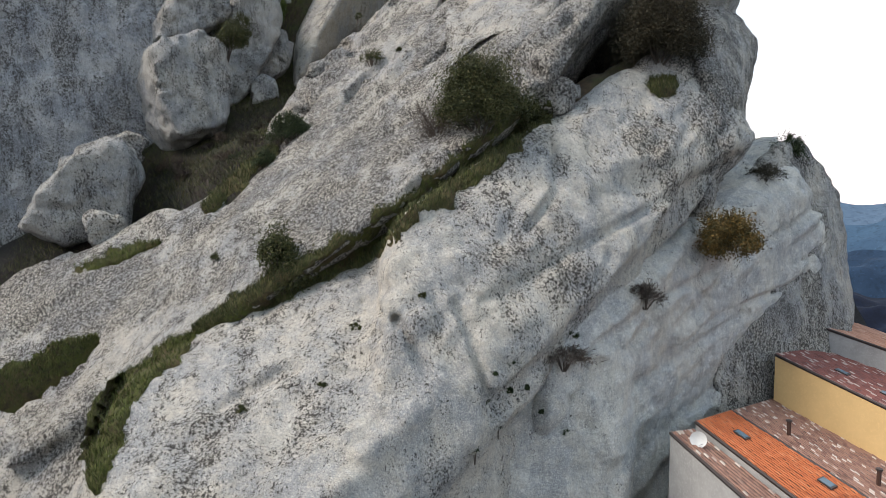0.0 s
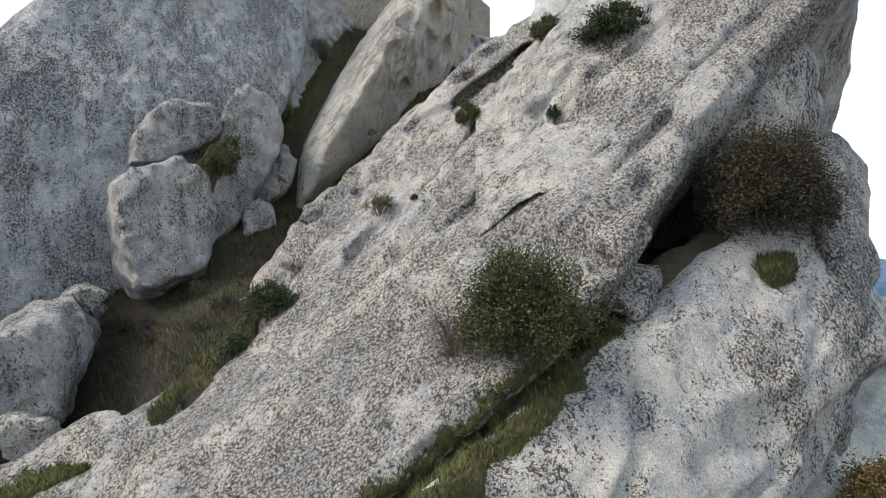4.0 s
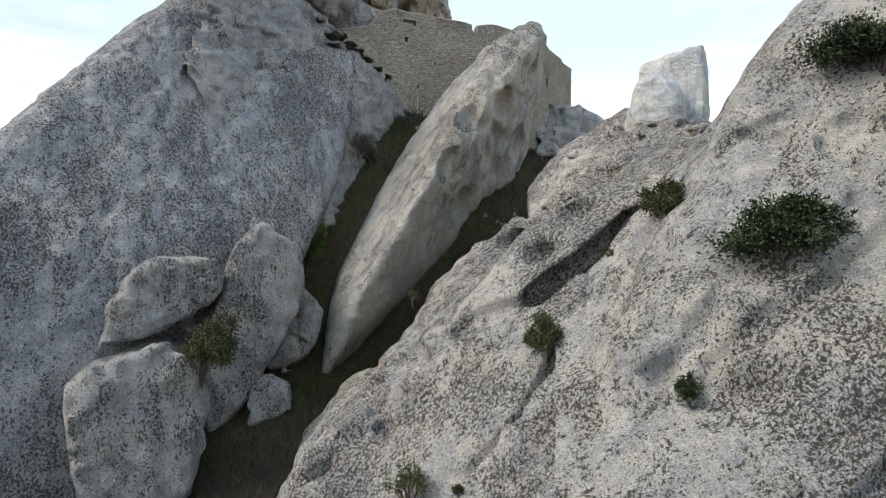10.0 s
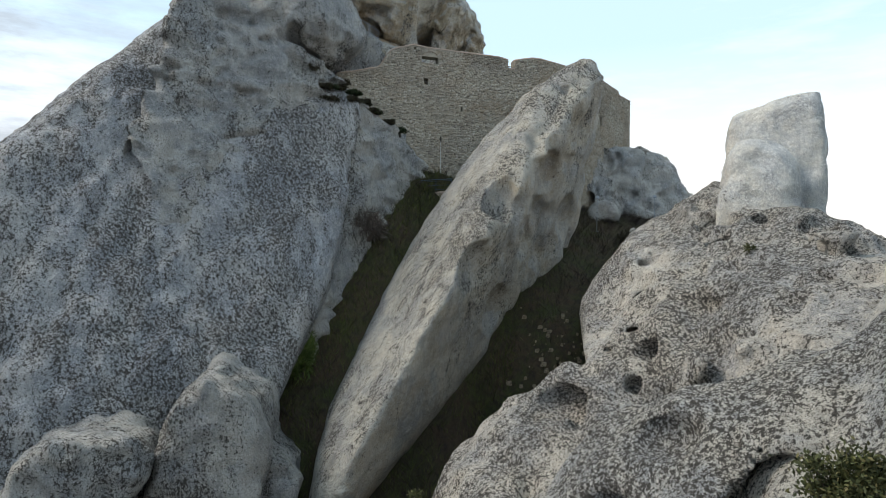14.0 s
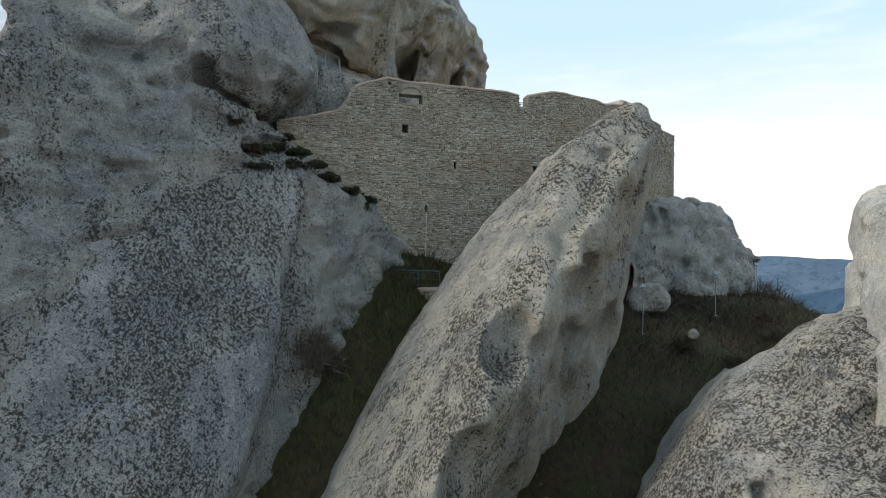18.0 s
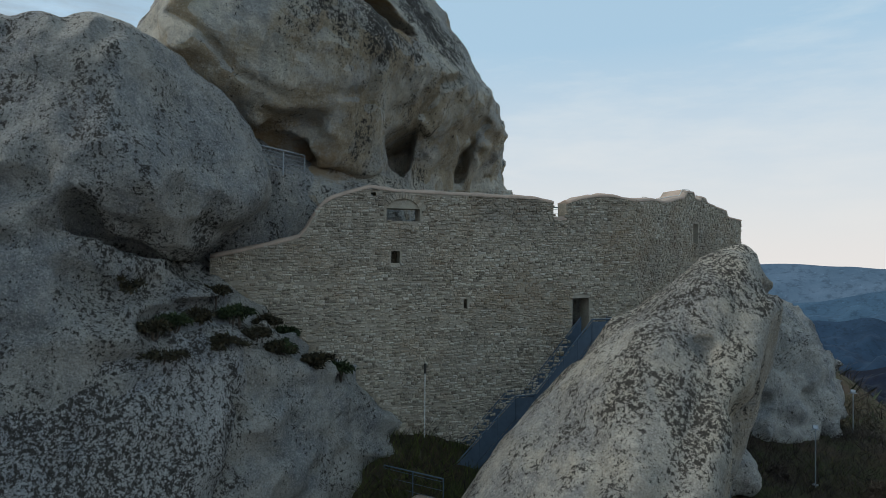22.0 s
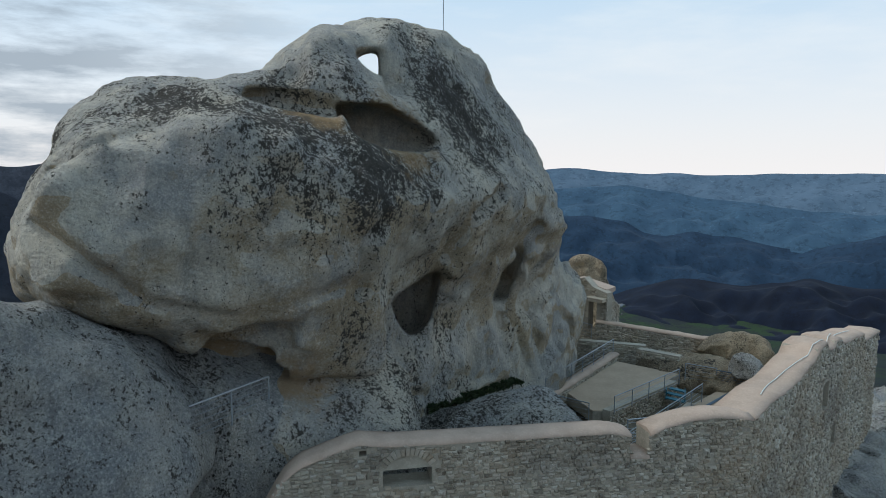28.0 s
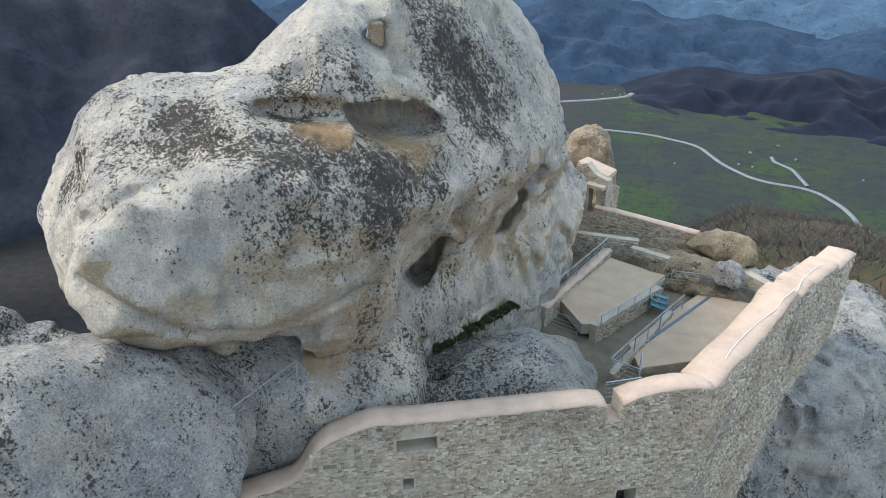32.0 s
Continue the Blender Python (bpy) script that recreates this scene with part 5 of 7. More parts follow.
def pale_strip(name, colour):
    m = mat(name, colour, 0.9)
    k = Nodes(m)
    k.colour(k.mix(k.ramp(k.noise(0.03, 5, 0.6), (0.4, 0.0), (0.65, 0.5)), colour, tuple(v * 0.6 for v in colour)))
    return m


ROAD = pale_strip("pale valley road", (0.15, 0.165, 0.18))
valley_road("road", ((-280, 2523), (-98, 2533), (68, 2464), (148, 2269), (241, 2146), (390, 2124), (455, 1983), (468, 1844), (538, 1760), (640, 1640)), 13, ROAD, "pale winding road on the valley floor")
valley_road("road", ((300, 2420), (304, 2370), (351, 2304), (378, 2149)), 11, ROAD, "short pale lane joining the valley road")
valley_road("river_bed", ((-620, 2800), (-512, 2891), (-368, 2975), (-237, 3101), (-207, 3300), (-236, 3600)), 26, ROAD, "pale dry river bed in the valley")
valley_road("road", ((-1700, 1180), (-1837, 1414), (-1851, 1527), (-1901, 1605), (-1840, 1800)), 10, ROAD, "narrow pale road below the far mountain")


def far_houses():
    """Tiny pale houses scattered along the valley."""
    rs = np.random.RandomState(17)
    verts, faces = [], []
    for cx, cy, spread, count in ((-120, 3150, 110, 40), (420, 2350, 260, 6), (900, 2500, 300, 10), (-1500, 1500, 200, 12)):
        for _ in range(count):
            x, y = cx + rs.normal() * spread, cy + rs.normal() * spread * 0.6
            z = float(ground_height(np.array([x]), np.array([y]))[0]) - 1
            a, w, d, h = rs.uniform(0, 3), rs.uniform(3, 6), rs.uniform(3, 4.5), rs.uniform(3, 5)
            ca, sa = math.cos(a), math.sin(a)
            n = len(verts)
            for px, py, pz in ((-w, -d, 0), (w, -d, 0), (w, d, 0), (-w, d, 0), (-w, -d, h), (w, -d, h), (w, d, h), (-w, d, h), (-w, 0, h + 3), (w, 0, h + 3)):
                verts.append((x + px * ca - py * sa, y + px * sa + py * ca, z + pz))
            faces += [tuple(n + i for i in f) for f in ((0, 1, 5, 4), (2, 3, 7, 6), (1, 2, 6, 9, 5), (3, 0, 4, 8, 7), (4, 5, 9, 8), (6, 7, 8, 9))]
    me = bpy.data.meshes.new("far_houses")
    me.from_pydata(verts, [], faces)
    me.materials.append(pale_strip("pale far plaster", (0.12, 0.12, 0.125)))
    return tagged(new("far_houses", me), "tiny pale houses scattered over the valley", "houses", kind="stuff")


far_houses()

# ---- parts and simple solids ----
def part(name, source, material, parent=None, label=""):
    """Links a bmesh or mesh as one mesh object, under its thing if one is given."""
    if isinstance(source, bmesh.types.BMesh):
        me = bpy.data.meshes.new(name)
        source.normal_update()
        source.to_mesh(me)
        source.free()
    else:
        me = source
    if material and not me.materials:
        me.materials.append(material)
    ob = new(name, me)
    if parent:
        ob.parent = parent
    if label:
        ob["label"] = label
    return ob


def thing(name, place, label, category, group="", kind=""):
    ob = new(name)
    ob.location = place
    ob.empty_display_size = 0.2
    return tagged(ob, label, category, group, kind)


def prism(bm, ring, low, high):
    """An upright solid on a ring of (x, y); low and high are heights, or lists of them."""
    n = len(ring)
    lows = low if isinstance(low, (list, tuple)) else [low] * n
    highs = high if isinstance(high, (list, tuple)) else [high] * n
    a = [bm.verts.new((x, y, z)) for (x, y), z in zip(ring, lows)]
    c = [bm.verts.new((x, y, z)) for (x, y), z in zip(ring, highs)]
    bm.faces.new(a[::-1])
    bm.faces.new(c)
    for i in range(n):
        j = (i + 1) % n
        bm.faces.new((a[i], a[j], c[j], c[i]))
    bmesh.ops.recalc_face_normals(bm, faces=bm.faces)
    return bm


def bar(bm, a, c, r=0.02, sides=6):
    """A round bar from a to c."""
    r = float(r)
    a, c = Vector(a), Vector(c)
    d = (c - a).normalized()
    s = d.orthogonal().normalized()
    t = d.cross(s)
    rings = []
    for q in (a, c):
        rings.append([bm.verts.new(q + r * (math.cos(i * 2 * math.pi / sides) * s + math.sin(i * 2 * math.pi / sides) * t)) for i in range(sides)])
    for i in range(sides):
        j = (i + 1) % sides
        bm.faces.new((rings[0][i], rings[0][j], rings[1][j], rings[1][i]))
    bm.faces.new(rings[0][::-1])
    bm.faces.new(rings[1])
    return bm


def slab(bm, a, c, wide, low, high):
    """A straight block along a to c (x, y), to both sides of that line."""
    d = Vector((c[0] - a[0], c[1] - a[1])).normalized()
    s = Vector((-d.y, d.x)) * wide / 2
    ring = [(a[0] + s.x, a[1] + s.y), (a[0] - s.x, a[1] - s.y), (c[0] - s.x, c[1] - s.y), (c[0] + s.x, c[1] + s.y)]
    return prism(bm, ring, low, high)


# ---- castle materials ----
def stone_material(name, light=(0.30, 0.27, 0.21), dark=(0.19, 0.16, 0.12), warm=(0.25, 0.16, 0.08), each="island"):
    m = mat(name, light, 0.9)
    k = Nodes(m)
    r = k.island() if each == "island" else k.random()
    c = k.ramp(r, (0.0, (0.17, 0.145, 0.115)), (0.16, tuple(v * 0.66 for v in light)), (0.40, tuple(v * 0.85 for v in light)), (0.65, light), (0.88, (0.52, 0.48, 0.41)), (1.0, tuple(v * 0.78 for v in light)))
    c = k.mix(k.ramp(k.noise(0.45, 4, 0.6), (0.45, 0.0), (0.68, 0.45)), c, warm)
    c = k.mix(k.ramp(k.noise(0.28, 5, 0.65, where=k.stretch(1, 1, 1.0)), (0.5, 0.0), (0.66, 0.5)), c, (0.13, 0.115, 0.10))
    c = k.mix(k.ramp(k.noise(14.0, 4, 0.7), (0.5, 0.0), (0.72, 0.5)), c, (0.40, 0.38, 0.34))
    k.colour(c)
    k.bump(k.noise(14.0, 7, 0.75), 0.9, 0.05)
    return m


def plain_material(name, colour, rough=0.85, spread=0.25, scale=3.0, bump=0.3, metal=0.0):
    """One colour with blotches at two scales and a little relief."""
    m = mat(name, colour, rough, metal)
    k = Nodes(m)
    c = k.mix(k.ramp(k.noise(scale, 5, 0.6), (0.35, 0.0), (0.7, 1.0)), colour, tuple(v * (1 - spread) for v in colour))
    c = k.mix(k.ramp(k.noise(scale * 9, 4, 0.7), (0.5, 0.0), (0.75, 0.6)), c, tuple(min(1, v * (1 + spread)) for v in colour))
    k.colour(c)
    if bump:
        k.bump(k.noise(scale * 7, 6, 0.7), bump, 0.03)
    return m


RUBBLE = (0.45, 0.395, 0.31)
STONE = stone_material("rubble masonry stone", RUBBLE)
STONE_ONE = stone_material("single masonry stone", RUBBLE, each="object")
MORTAR = plain_material("weathered lime mortar", (0.38, 0.34, 0.275), 0.95, 0.35, 1.2, 0.6)
CAP = plain_material("pink lime mortar cap", (0.44, 0.335, 0.265), 0.9, 0.22, 1.5, 0.4)
PAVING = plain_material("buff concrete paving", (0.40, 0.31, 0.225), 0.9, 0.2, 0.8, 0.2)
STEEL = plain_material("blue-grey painted steel", (0.10, 0.14, 0.19), 0.5, 0.2, 4.0, 0.0, 0.3)
GALVANISED = plain_material("galvanised steel", (0.33, 0.36, 0.39), 0.45, 0.2, 5.0, 0.0, 0.6)
# near-black colour: painted shade of the window opening, and the pipe's dark head
DARK = plain_material("dark brown for window shade and pipe head", (0.05, 0.045, 0.04))


# ---- castle walls ----
def heights_at(profile, u):
    us, zs = zip(*profile)
    return float(np.interp(u, us, zs))


def masonry_wall(name, a, c, thick, low, profile, gaps, openings, label, seed, near=None, arch=None, cap=True):
    """A rubble wall whose outer face runs from a to c, with its left end at a. profile: (u, top); gaps: (u0, u1, top) are notches;
    openings: (u0, u1, z0, z1); near: (u0, u1, z0, z1), where each stone is a part of its own."""
    rnd = random.Random(seed)
    a, c = Vector((*a, 0)), Vector((*c, 0))
    d = (c - a).normalized()
    out = Vector((d.y, -d.x, 0))
    length = (c - a).length

    def top(u):
        z = heights_at(profile, u)
        for u0, u1, zt in gaps:
            if u0 < u < u1:
                z = min(z, zt)
        return z

    def at(u, z, o=0.0):
        return a + d * u + out * o + Vector((0, 0, z))

    knots = sorted({0.0, length, *[u for u, _ in profile if 0 < u < length], *[v for o in openings for v in o[:2]], *[v for g in gaps for v in g[:2]]})
    bm = bmesh.new()
    for u0, u1 in zip(knots, knots[1:]):
        if u1 - u0 < 1e-4:
            continue
        mid = (u0 + u1) / 2
        cuts = sorted((o[2], o[3]) for o in openings if o[0] <= mid <= o[1])
        z = low
        spans = []
        for z0, z1 in cuts:
            spans.append((z, z0, z, z0))
            z = z1
        spans.append((z, top(u0 + 1e-4), z, top(u1 - 1e-4)))
        for l0, h0, l1, h1 in spans:
            v = [bm.verts.new(at(*q)) for q in ((u0, l0, 0), (u1, l1, 0), (u1, h1, 0), (u0, h0, 0), (u0, l0, -thick), (u1, l1, -thick), (u1, h1, -thick), (u0, h0, -thick))]
            for f in ((0, 1, 2, 3), (7, 6, 5, 4), (3, 2, 6, 7), (4, 5, 1, 0), (0, 3, 7, 4), (1, 5, 6, 2)):
                bm.faces.new([v[i] for i in f])
    wall = part(name, bm, MORTAR)
    tagged(wall, label, "castle wall", kind="structure")

    def inside(u, z):
        return any(o[0] - 0.03 < u < o[1] + 0.03 and o[2] - 0.03 < z < o[3] + 0.03 for o in openings) or (arch and abs(u - arch[0]) < arch[1] and arch[2] < z < arch[3])

    verts, faces, singles = [], [], 0
    z = low
    while z < 46:
        h = rnd.uniform(0.055, 0.135)
        u = -rnd.uniform(0, 0.2)
        while u < length:
            w = rnd.uniform(0.09, 0.27) * (0.7 + h * 3.0)
            u0, u1 = max(u + 0.012, 0), min(u + w - 0.012, length)
            zt = min(z + h - 0.012, top((u0 + u1) / 2) - 0.05) + rnd.uniform(-0.015, 0.015)
            u += w
            if u1 - u0 < 0.06 or zt - z < 0.05 or inside((u0 + u1) / 2, (z + zt) / 2) or inside(u0, z) or inside(u1, zt) or rnd.random() < 0.04:
                continue
            g = rnd.uniform(0.012, 0.085)
            j = lambda s: rnd.uniform(-s, s)
            e = min(0.035, (u1 - u0) * 0.2)
            sag = 0.05 * math.sin(u0 * 0.9 + z * 0.8) + 0.035 * math.sin(u0 * 2.4 + z * 3.1)
            sag = min(sag, 0.0) if zt > top((u0 + u1) / 2) - 0.2 else sag
            ring = [(u0 + j(0.02), z + sag + j(0.018)), (u1 + j(0.02), z + sag + j(0.018)), (u1 + j(0.02), zt + sag + j(0.018)), (u0 + j(0.02), zt + sag + j(0.018))]
            inner = [(u0 + e + j(0.015), z + sag + e), (u1 - e + j(0.015), z + sag + e + j(0.012)), (u1 - e, zt + sag - e + j(0.012)), (u0 + e + j(0.015), zt + sag - e)]
            block = [at(*q, -0.05) for q in ring] + [at(*q, g * 0.6) for q in ring] + [at(*q, g + j(0.012)) for q in inner]
            quads = [(8, 9, 10, 11)] + [(i, (i + 1) % 4, 4 + (i + 1) % 4, 4 + i) for i in range(4)] + [(4 + i, 4 + (i + 1) % 4, 8 + (i + 1) % 4, 8 + i) for i in range(4)]
            if near and near[0] < u0 and u1 < near[1] and near[2] < z < near[3] and singles < 290:
                me = bpy.data.meshes.new("stone")
                me.from_pydata(block, [], quads)
                part("stone", me, STONE_ONE, wall)
                singles += 1
            else:
                n = len(verts)
                verts += block
                faces += [tuple(n + i for i in q) for q in quads]
        z += h
    me = bpy.data.meshes.new("stonework")
    me.from_pydata(verts, [], faces)
    ob = part("stonework", me, STONE, wall, "rough coursed rubble stones")
    ob["kind"] = "stuff"
    if cap:
        runs, edge = [], [0.0]
        for u0, u1, _ in gaps:
            runs.append((edge[-1], u0))
            runs.append((u0, u1))
            edge.append(u1)
        runs.append((edge[-1], length))
        for u0, u1 in runs:
            bm = bmesh.new()
            n = max(2, int((u1 - u0) / 0.25))
            last = None
            for i in range(n + 1):
                u = u0 + 0.002 + (u1 - u0 - 0.004) * i / n
                zt = top(min(max(u, u0 + 1e-3), u1 - 1e-3))
                w = 0.02 * math.sin(u * 3.1) + 0.015 * math.sin(u * 7.7)
                sect = [(0.05 + w, -0.06), (0.045 + w, 0.03), (-thick * 0.25, 0.10 + w), (-thick * 0.7, 0.10 - w), (-thick - 0.04, 0.03), (-thick - 0.05 + w, -0.08)]
                ring = [bm.verts.new(at(u, zt + dz, o)) for o, dz in sect]
                if last:
                    for q in range(5):
                        bm.faces.new((last[q], ring[q], ring[q + 1], last[q + 1]))
                else:
                    bm.faces.new(ring[::-1])
                last = ring
            bm.faces.new(last)
            bmesh.ops.recalc_face_normals(bm, faces=bm.faces)
            for f in bm.faces:
                f.smooth = len(f.verts) == 4
            part("wall_cap", bm, CAP, wall, "smooth pink mortar capping")
    if arch:
        u, half, z0, z1 = arch
        for i in range(13):
            t0 = math.pi * (0.18 + 0.64 * i / 13)
            t1 = math.pi * (0.18 + 0.64 * (i + 0.86) / 13)
            r0, r1 = half * 1.02, half * 1.02 + 0.20 + 0.05 * rnd.random()
            zc = z0 - half * 0.42
            me = bpy.data.meshes.new("arch_stone")
            vs = []
            for o in (-0.3, 0.07 + 0.02 * rnd.random()):
                for r, t in ((r0, t0), (r1, t0), (r1, t1), (r0, t1)):
                    vs.append(at(u - r * math.cos(t), zc + r * math.sin(t), o))
            me.from_pydata(vs, [], [(4, 5, 6, 7), (0, 1, 5, 4), (1, 2, 6, 5), (2, 3, 7, 6), (3, 0, 4, 7)])
            part("arch_stone", me, STONE_ONE, wall)
    return wall


def ux(x):
    return (x + 20.6) / 0.858


TOP_FRONT = [(ux(x), z) for x, z in ((-20.6, 40.7), (-19.3, 41.05), (-17.8, 41.5), (-17.5, 41.9), (-17.2, 42.6), (-16.8, 43.05), (-16.2, 43.3), (-15.4, 43.6), (-14.5, 43.47), (-12, 43.42), (-9, 43.36), (-8.4, 43.2), (-7.9, 43.2), (-7.4, 43.4), (-6.6, 43.58), (-5.9, 43.6), (-4.9, 43.42))]
wall_front = masonry_wall(
    "wall_front", (-20.6, 84.65), (-4.9, 94.04), 0.8, 30.0, TOP_FRONT, [(ux(-8.42), ux(-7.9), 42.5)],
    [(ux(-14.8), ux(-13.6), 42.22, 42.74), (ux(-15.36), ux(-15.18), 43.2, 43.36), (ux(-14.62), ux(-14.3), 40.5, 41.0), (ux(-11.94), ux(-11.8), 38.6, 39.0), (ux(-7.6), ux(-6.9), 37.15, 39.0)],
    "tall rubble stone castle wall with a small door and windows", 5, near=(ux(-16.2), ux(-8.6), 41.6, 43.3), arch=(ux(-14.2), 0.72, 42.72, 43.02))
TOP_END = [(u, z) for u, z in ((0, 43.42), (2.0, 43.62), (3.6, 43.6), (5.6, 43.95), (6.2, 44.0), (6.45, 44.35), (7.6, 44.4), (7.9, 44.05), (8.6, 44.05), (8.75, 44.25), (9.6, 44.2), (9.9, 43.95), (13.5, 43.7), (13.7, 43.35), (16.4, 43.3))]
wall_end = masonry_wall("wall_end", (-4.9, 94.04), (2.1, 108.9), 1.25, 30.0, TOP_END, [], [(7.6, 8.35, 41.6, 42.7), (9.3, 9.85, 39.6, 40.5)],
                        "thick rubble stone end wall of the castle with two openings", 6, near=(0.3, 6.0, 42.2, 43.9))


# ---- railings and stairs ----
def railing(places, name, label, height=1.0, bars=4, material=None, step=1.6, panel=False):
    """A steel railing along places at floor height: posts, a hand rail and thin bars."""
    material = material or GALVANISED
    base = Vector(places[0])
    top = thing(name, base, label, "railing")
    for a, c in zip(places, places[1:]):
        a, c = Vector(a) - base, Vector(c) - base
        n = max(1, round((c - a).length / step))
        up = Vector((0, 0, height))
        for i in range(n + 1):
            q = a.lerp(c, i / n)
            part("post", bar(bmesh.new(), q, q + up, 0.025), material, top)
        part("hand_rail", bar(bmesh.new(), a + up, c + up, 0.028), material, top)
        for i in range(bars):
            z = Vector((0, 0, height * (0.15 + 0.72 * i / max(1, bars - 1))))
            part("rail_bar", bar(bmesh.new(), a + z, c + z, 0.010, 5), material, top)
        if panel:
            bm = bmesh.new()
            s = (c - a).cross(Vector((0, 0, 1))).normalized() * 0.006
            vs = [bm.verts.new(q + o) for o in (s, -s) for q in (a + up * 0.08, c + up * 0.08, c + up * 0.92, a + up * 0.92)]
            for f in ((0, 1, 2, 3), (7, 6, 5, 4), (0, 4, 5, 1), (1, 5, 6, 2), (2, 6, 7, 3), (3, 7, 4, 0)):
                bm.faces.new([vs[i] for i in f])
            part("infill_panel", bm, material, top)
    return top


def castle_stair():
    """The steel stair that climbs along the front wall to the small door."""
    d, o = Vector((0.858, 0.513, 0)), Vector((0.513, -0.858, 0))

    def at(x, z, off):
        p = Vector((x, 92.42 + (x + 7.8) * 0.598, z))
        return p + o * off

    stair = thing("steel_stair", at(-9.9, 34.0, 0.7), "blue-grey steel stair climbing the castle wall to its door", "stair")
    base = stair.location.copy()
    flights = [((-7.3, 37.15), (-9.6, 34.05)), ((-10.3, 34.05), (-13.0, 30.9))]
    for (x0, z0), (x1, z1) in flights:
        n = round(abs(z0 - z1) / 0.18)
        for i in range(n):
            s = (i + 0.5) / n
            x, z = x0 + (x1 - x0) * s, z0 + (z1 - z0) * s
            bm = bmesh.new()
            p, q = at(x, z, 0.12) - base, at(x, z, 1.12) - base
            slab(bm, p.xy, q.xy, 0.24, p.z - 0.03, p.z)
            part("tread", bm, STEEL, stair)
        for off in (0.12, 1.12):
            bm = bmesh.new()
            p, q = at(x0, z0 - 0.12, off) - base, at(x1, z1 - 0.12, off) - base
            s = o * 0.02
            vs = [bm.verts.new(v + w + Vector((0, 0, h))) for h in (-0.14, 0.14) for v, w in ((p, s), (q, s), (q, -s), (p, -s))]
            for f in ((3, 2, 1, 0), (4, 5, 6, 7), (0, 1, 5, 4), (1, 2, 6, 5), (2, 3, 7, 6), (3, 0, 4, 7)):
                bm.faces.new([vs[i] for i in f])
            part("stringer", bm, STEEL, stair)
    for x0, x1, z in ((-7.3, -6.2, 37.15), (-10.35, -9.55, 34.05)):
        bm = bmesh.new()
        ring = [(at(x, 0, off) - base).xy for x, off in ((x0, 0.08), (x0, 1.16), (x1, 1.16), (x1, 0.08))]
        prism(bm, ring, z - base.z - 0.1, z - base.z)
        part("landing", bm, STEEL, stair)
        for x, off in ((x0 + 0.1, 1.1), (x1 - 0.1, 1.1)):
            bm = bmesh.new()
            p = at(x, z, off) - base
            bar(bm, p - Vector((0, 0, 3.2)), p, 0.04)
            part("support_post", bm, STEEL, stair)
    for off in (0.12, 1.12):
        runs = [[at(-7.3, 37.15, off), at(-9.6, 34.05, off), at(-10.3, 34.05, off), at(-13.0, 30.9, off)]]
        if off > 1:
            runs.append([at(-7.3, 37.15, off), at(-6.22, 37.15, off), at(-6.22, 37.15, 0.15)])
        for run in runs:
            for a, c in zip(run, run[1:]):
                a, c = a - base, c - base
                up = Vector((0, 0, 1.0))
                n = max(1, round((c - a).length / 1.1))
                for i in range(n + 1):
                    q = a.lerp(c, i / n)
                    part("baluster_post", bar(bmesh.new(), q, q + up, 0.022), STEEL, stair)
                part("hand_rail", bar(bmesh.new(), a + up, c + up, 0.028), STEEL, stair)
                bm = bmesh.new()
                s = o * 0.006
                vs = [bm.verts.new(q + w) for w in (s, -s) for q in (a + up * 0.06, c + up * 0.06, c + up * 0.9, a + up * 0.9)]
                for f in ((0, 1, 2, 3), (7, 6, 5, 4), (0, 4, 5, 1), (1, 5, 6, 2), (2, 6, 7, 3), (3, 7, 4, 0)):
                    bm.faces.new([vs[i] for i in f])
                part("mesh_panel", bm, STEEL, stair)


castle_stair()

# ---- castle yard ----
YARD = plain_material("trodden earth and rock", (0.16, 0.135, 0.10), 0.95, 0.4, 0.9, 0.8)
bm = prism(bmesh.new(), [(-19.5, 87.5), (-5.5, 95.2), (1.0, 109.2), (-2.0, 114.5), (-6.5, 117.0), (-15.5, 119.0), (-15.0, 103.0), (-21.0, 95.0)], 26.0, [40.4, 38.9, 38.9, 38.9, 38.9, 38.9, 38.9, 40.4])
tagged(part("yard_ground", bm, YARD), "trodden earth and bare rock inside the castle walls", "ground", kind="structure")


def paved_floor(name, ring, z, label, joints):
    """A paved terrace: one bed and separate paving panels, cut by lines across it."""
    bed = part(name, prism(bmesh.new(), ring, z - 0.6, z - 0.03), MORTAR)
    tagged(bed, label, "terrace", kind="structure")
    bm = prism(bmesh.new(), ring, z - 0.028, z)
    for (x0, y0), (x1, y1) in joints:
        n = Vector((y1 - y0, x0 - x1, 0)).normalized()
        bmesh.ops.bisect_plane(bm, geom=bm.verts[:] + bm.edges[:] + bm.faces[:], plane_co=(x0, y0, z), plane_no=n)
        bmesh.ops.split_edges(bm, edges=[e for e in bm.edges if all(abs((v.co - Vector((x0, y0, v.co.z))).dot(n)) < 1e-3 for v in e.verts)])
    bm.verts.ensure_lookup_table()
    left = set(bm.verts)
    while left:
        todo, seen = [left.pop()], set()
        while todo:
            v = todo.pop()
            seen.add(v)
            for e in v.link_edges:
                o = e.other_vert(v)
                if o not in seen:
                    todo.append(o)
        left -= seen
        mid = sum((v.co for v in seen), Vector()) / len(seen)
        sub = bmesh.new()
        m = {v: sub.verts.new(mid + (v.co - mid) * 0.992) for v in seen}
        for f in {f for v in seen for f in v.link_faces}:
            sub.faces.new([m[v] for v in f.verts])
        part("paving_panel", sub, PAVING, bed)
    bm.free()
    return bed


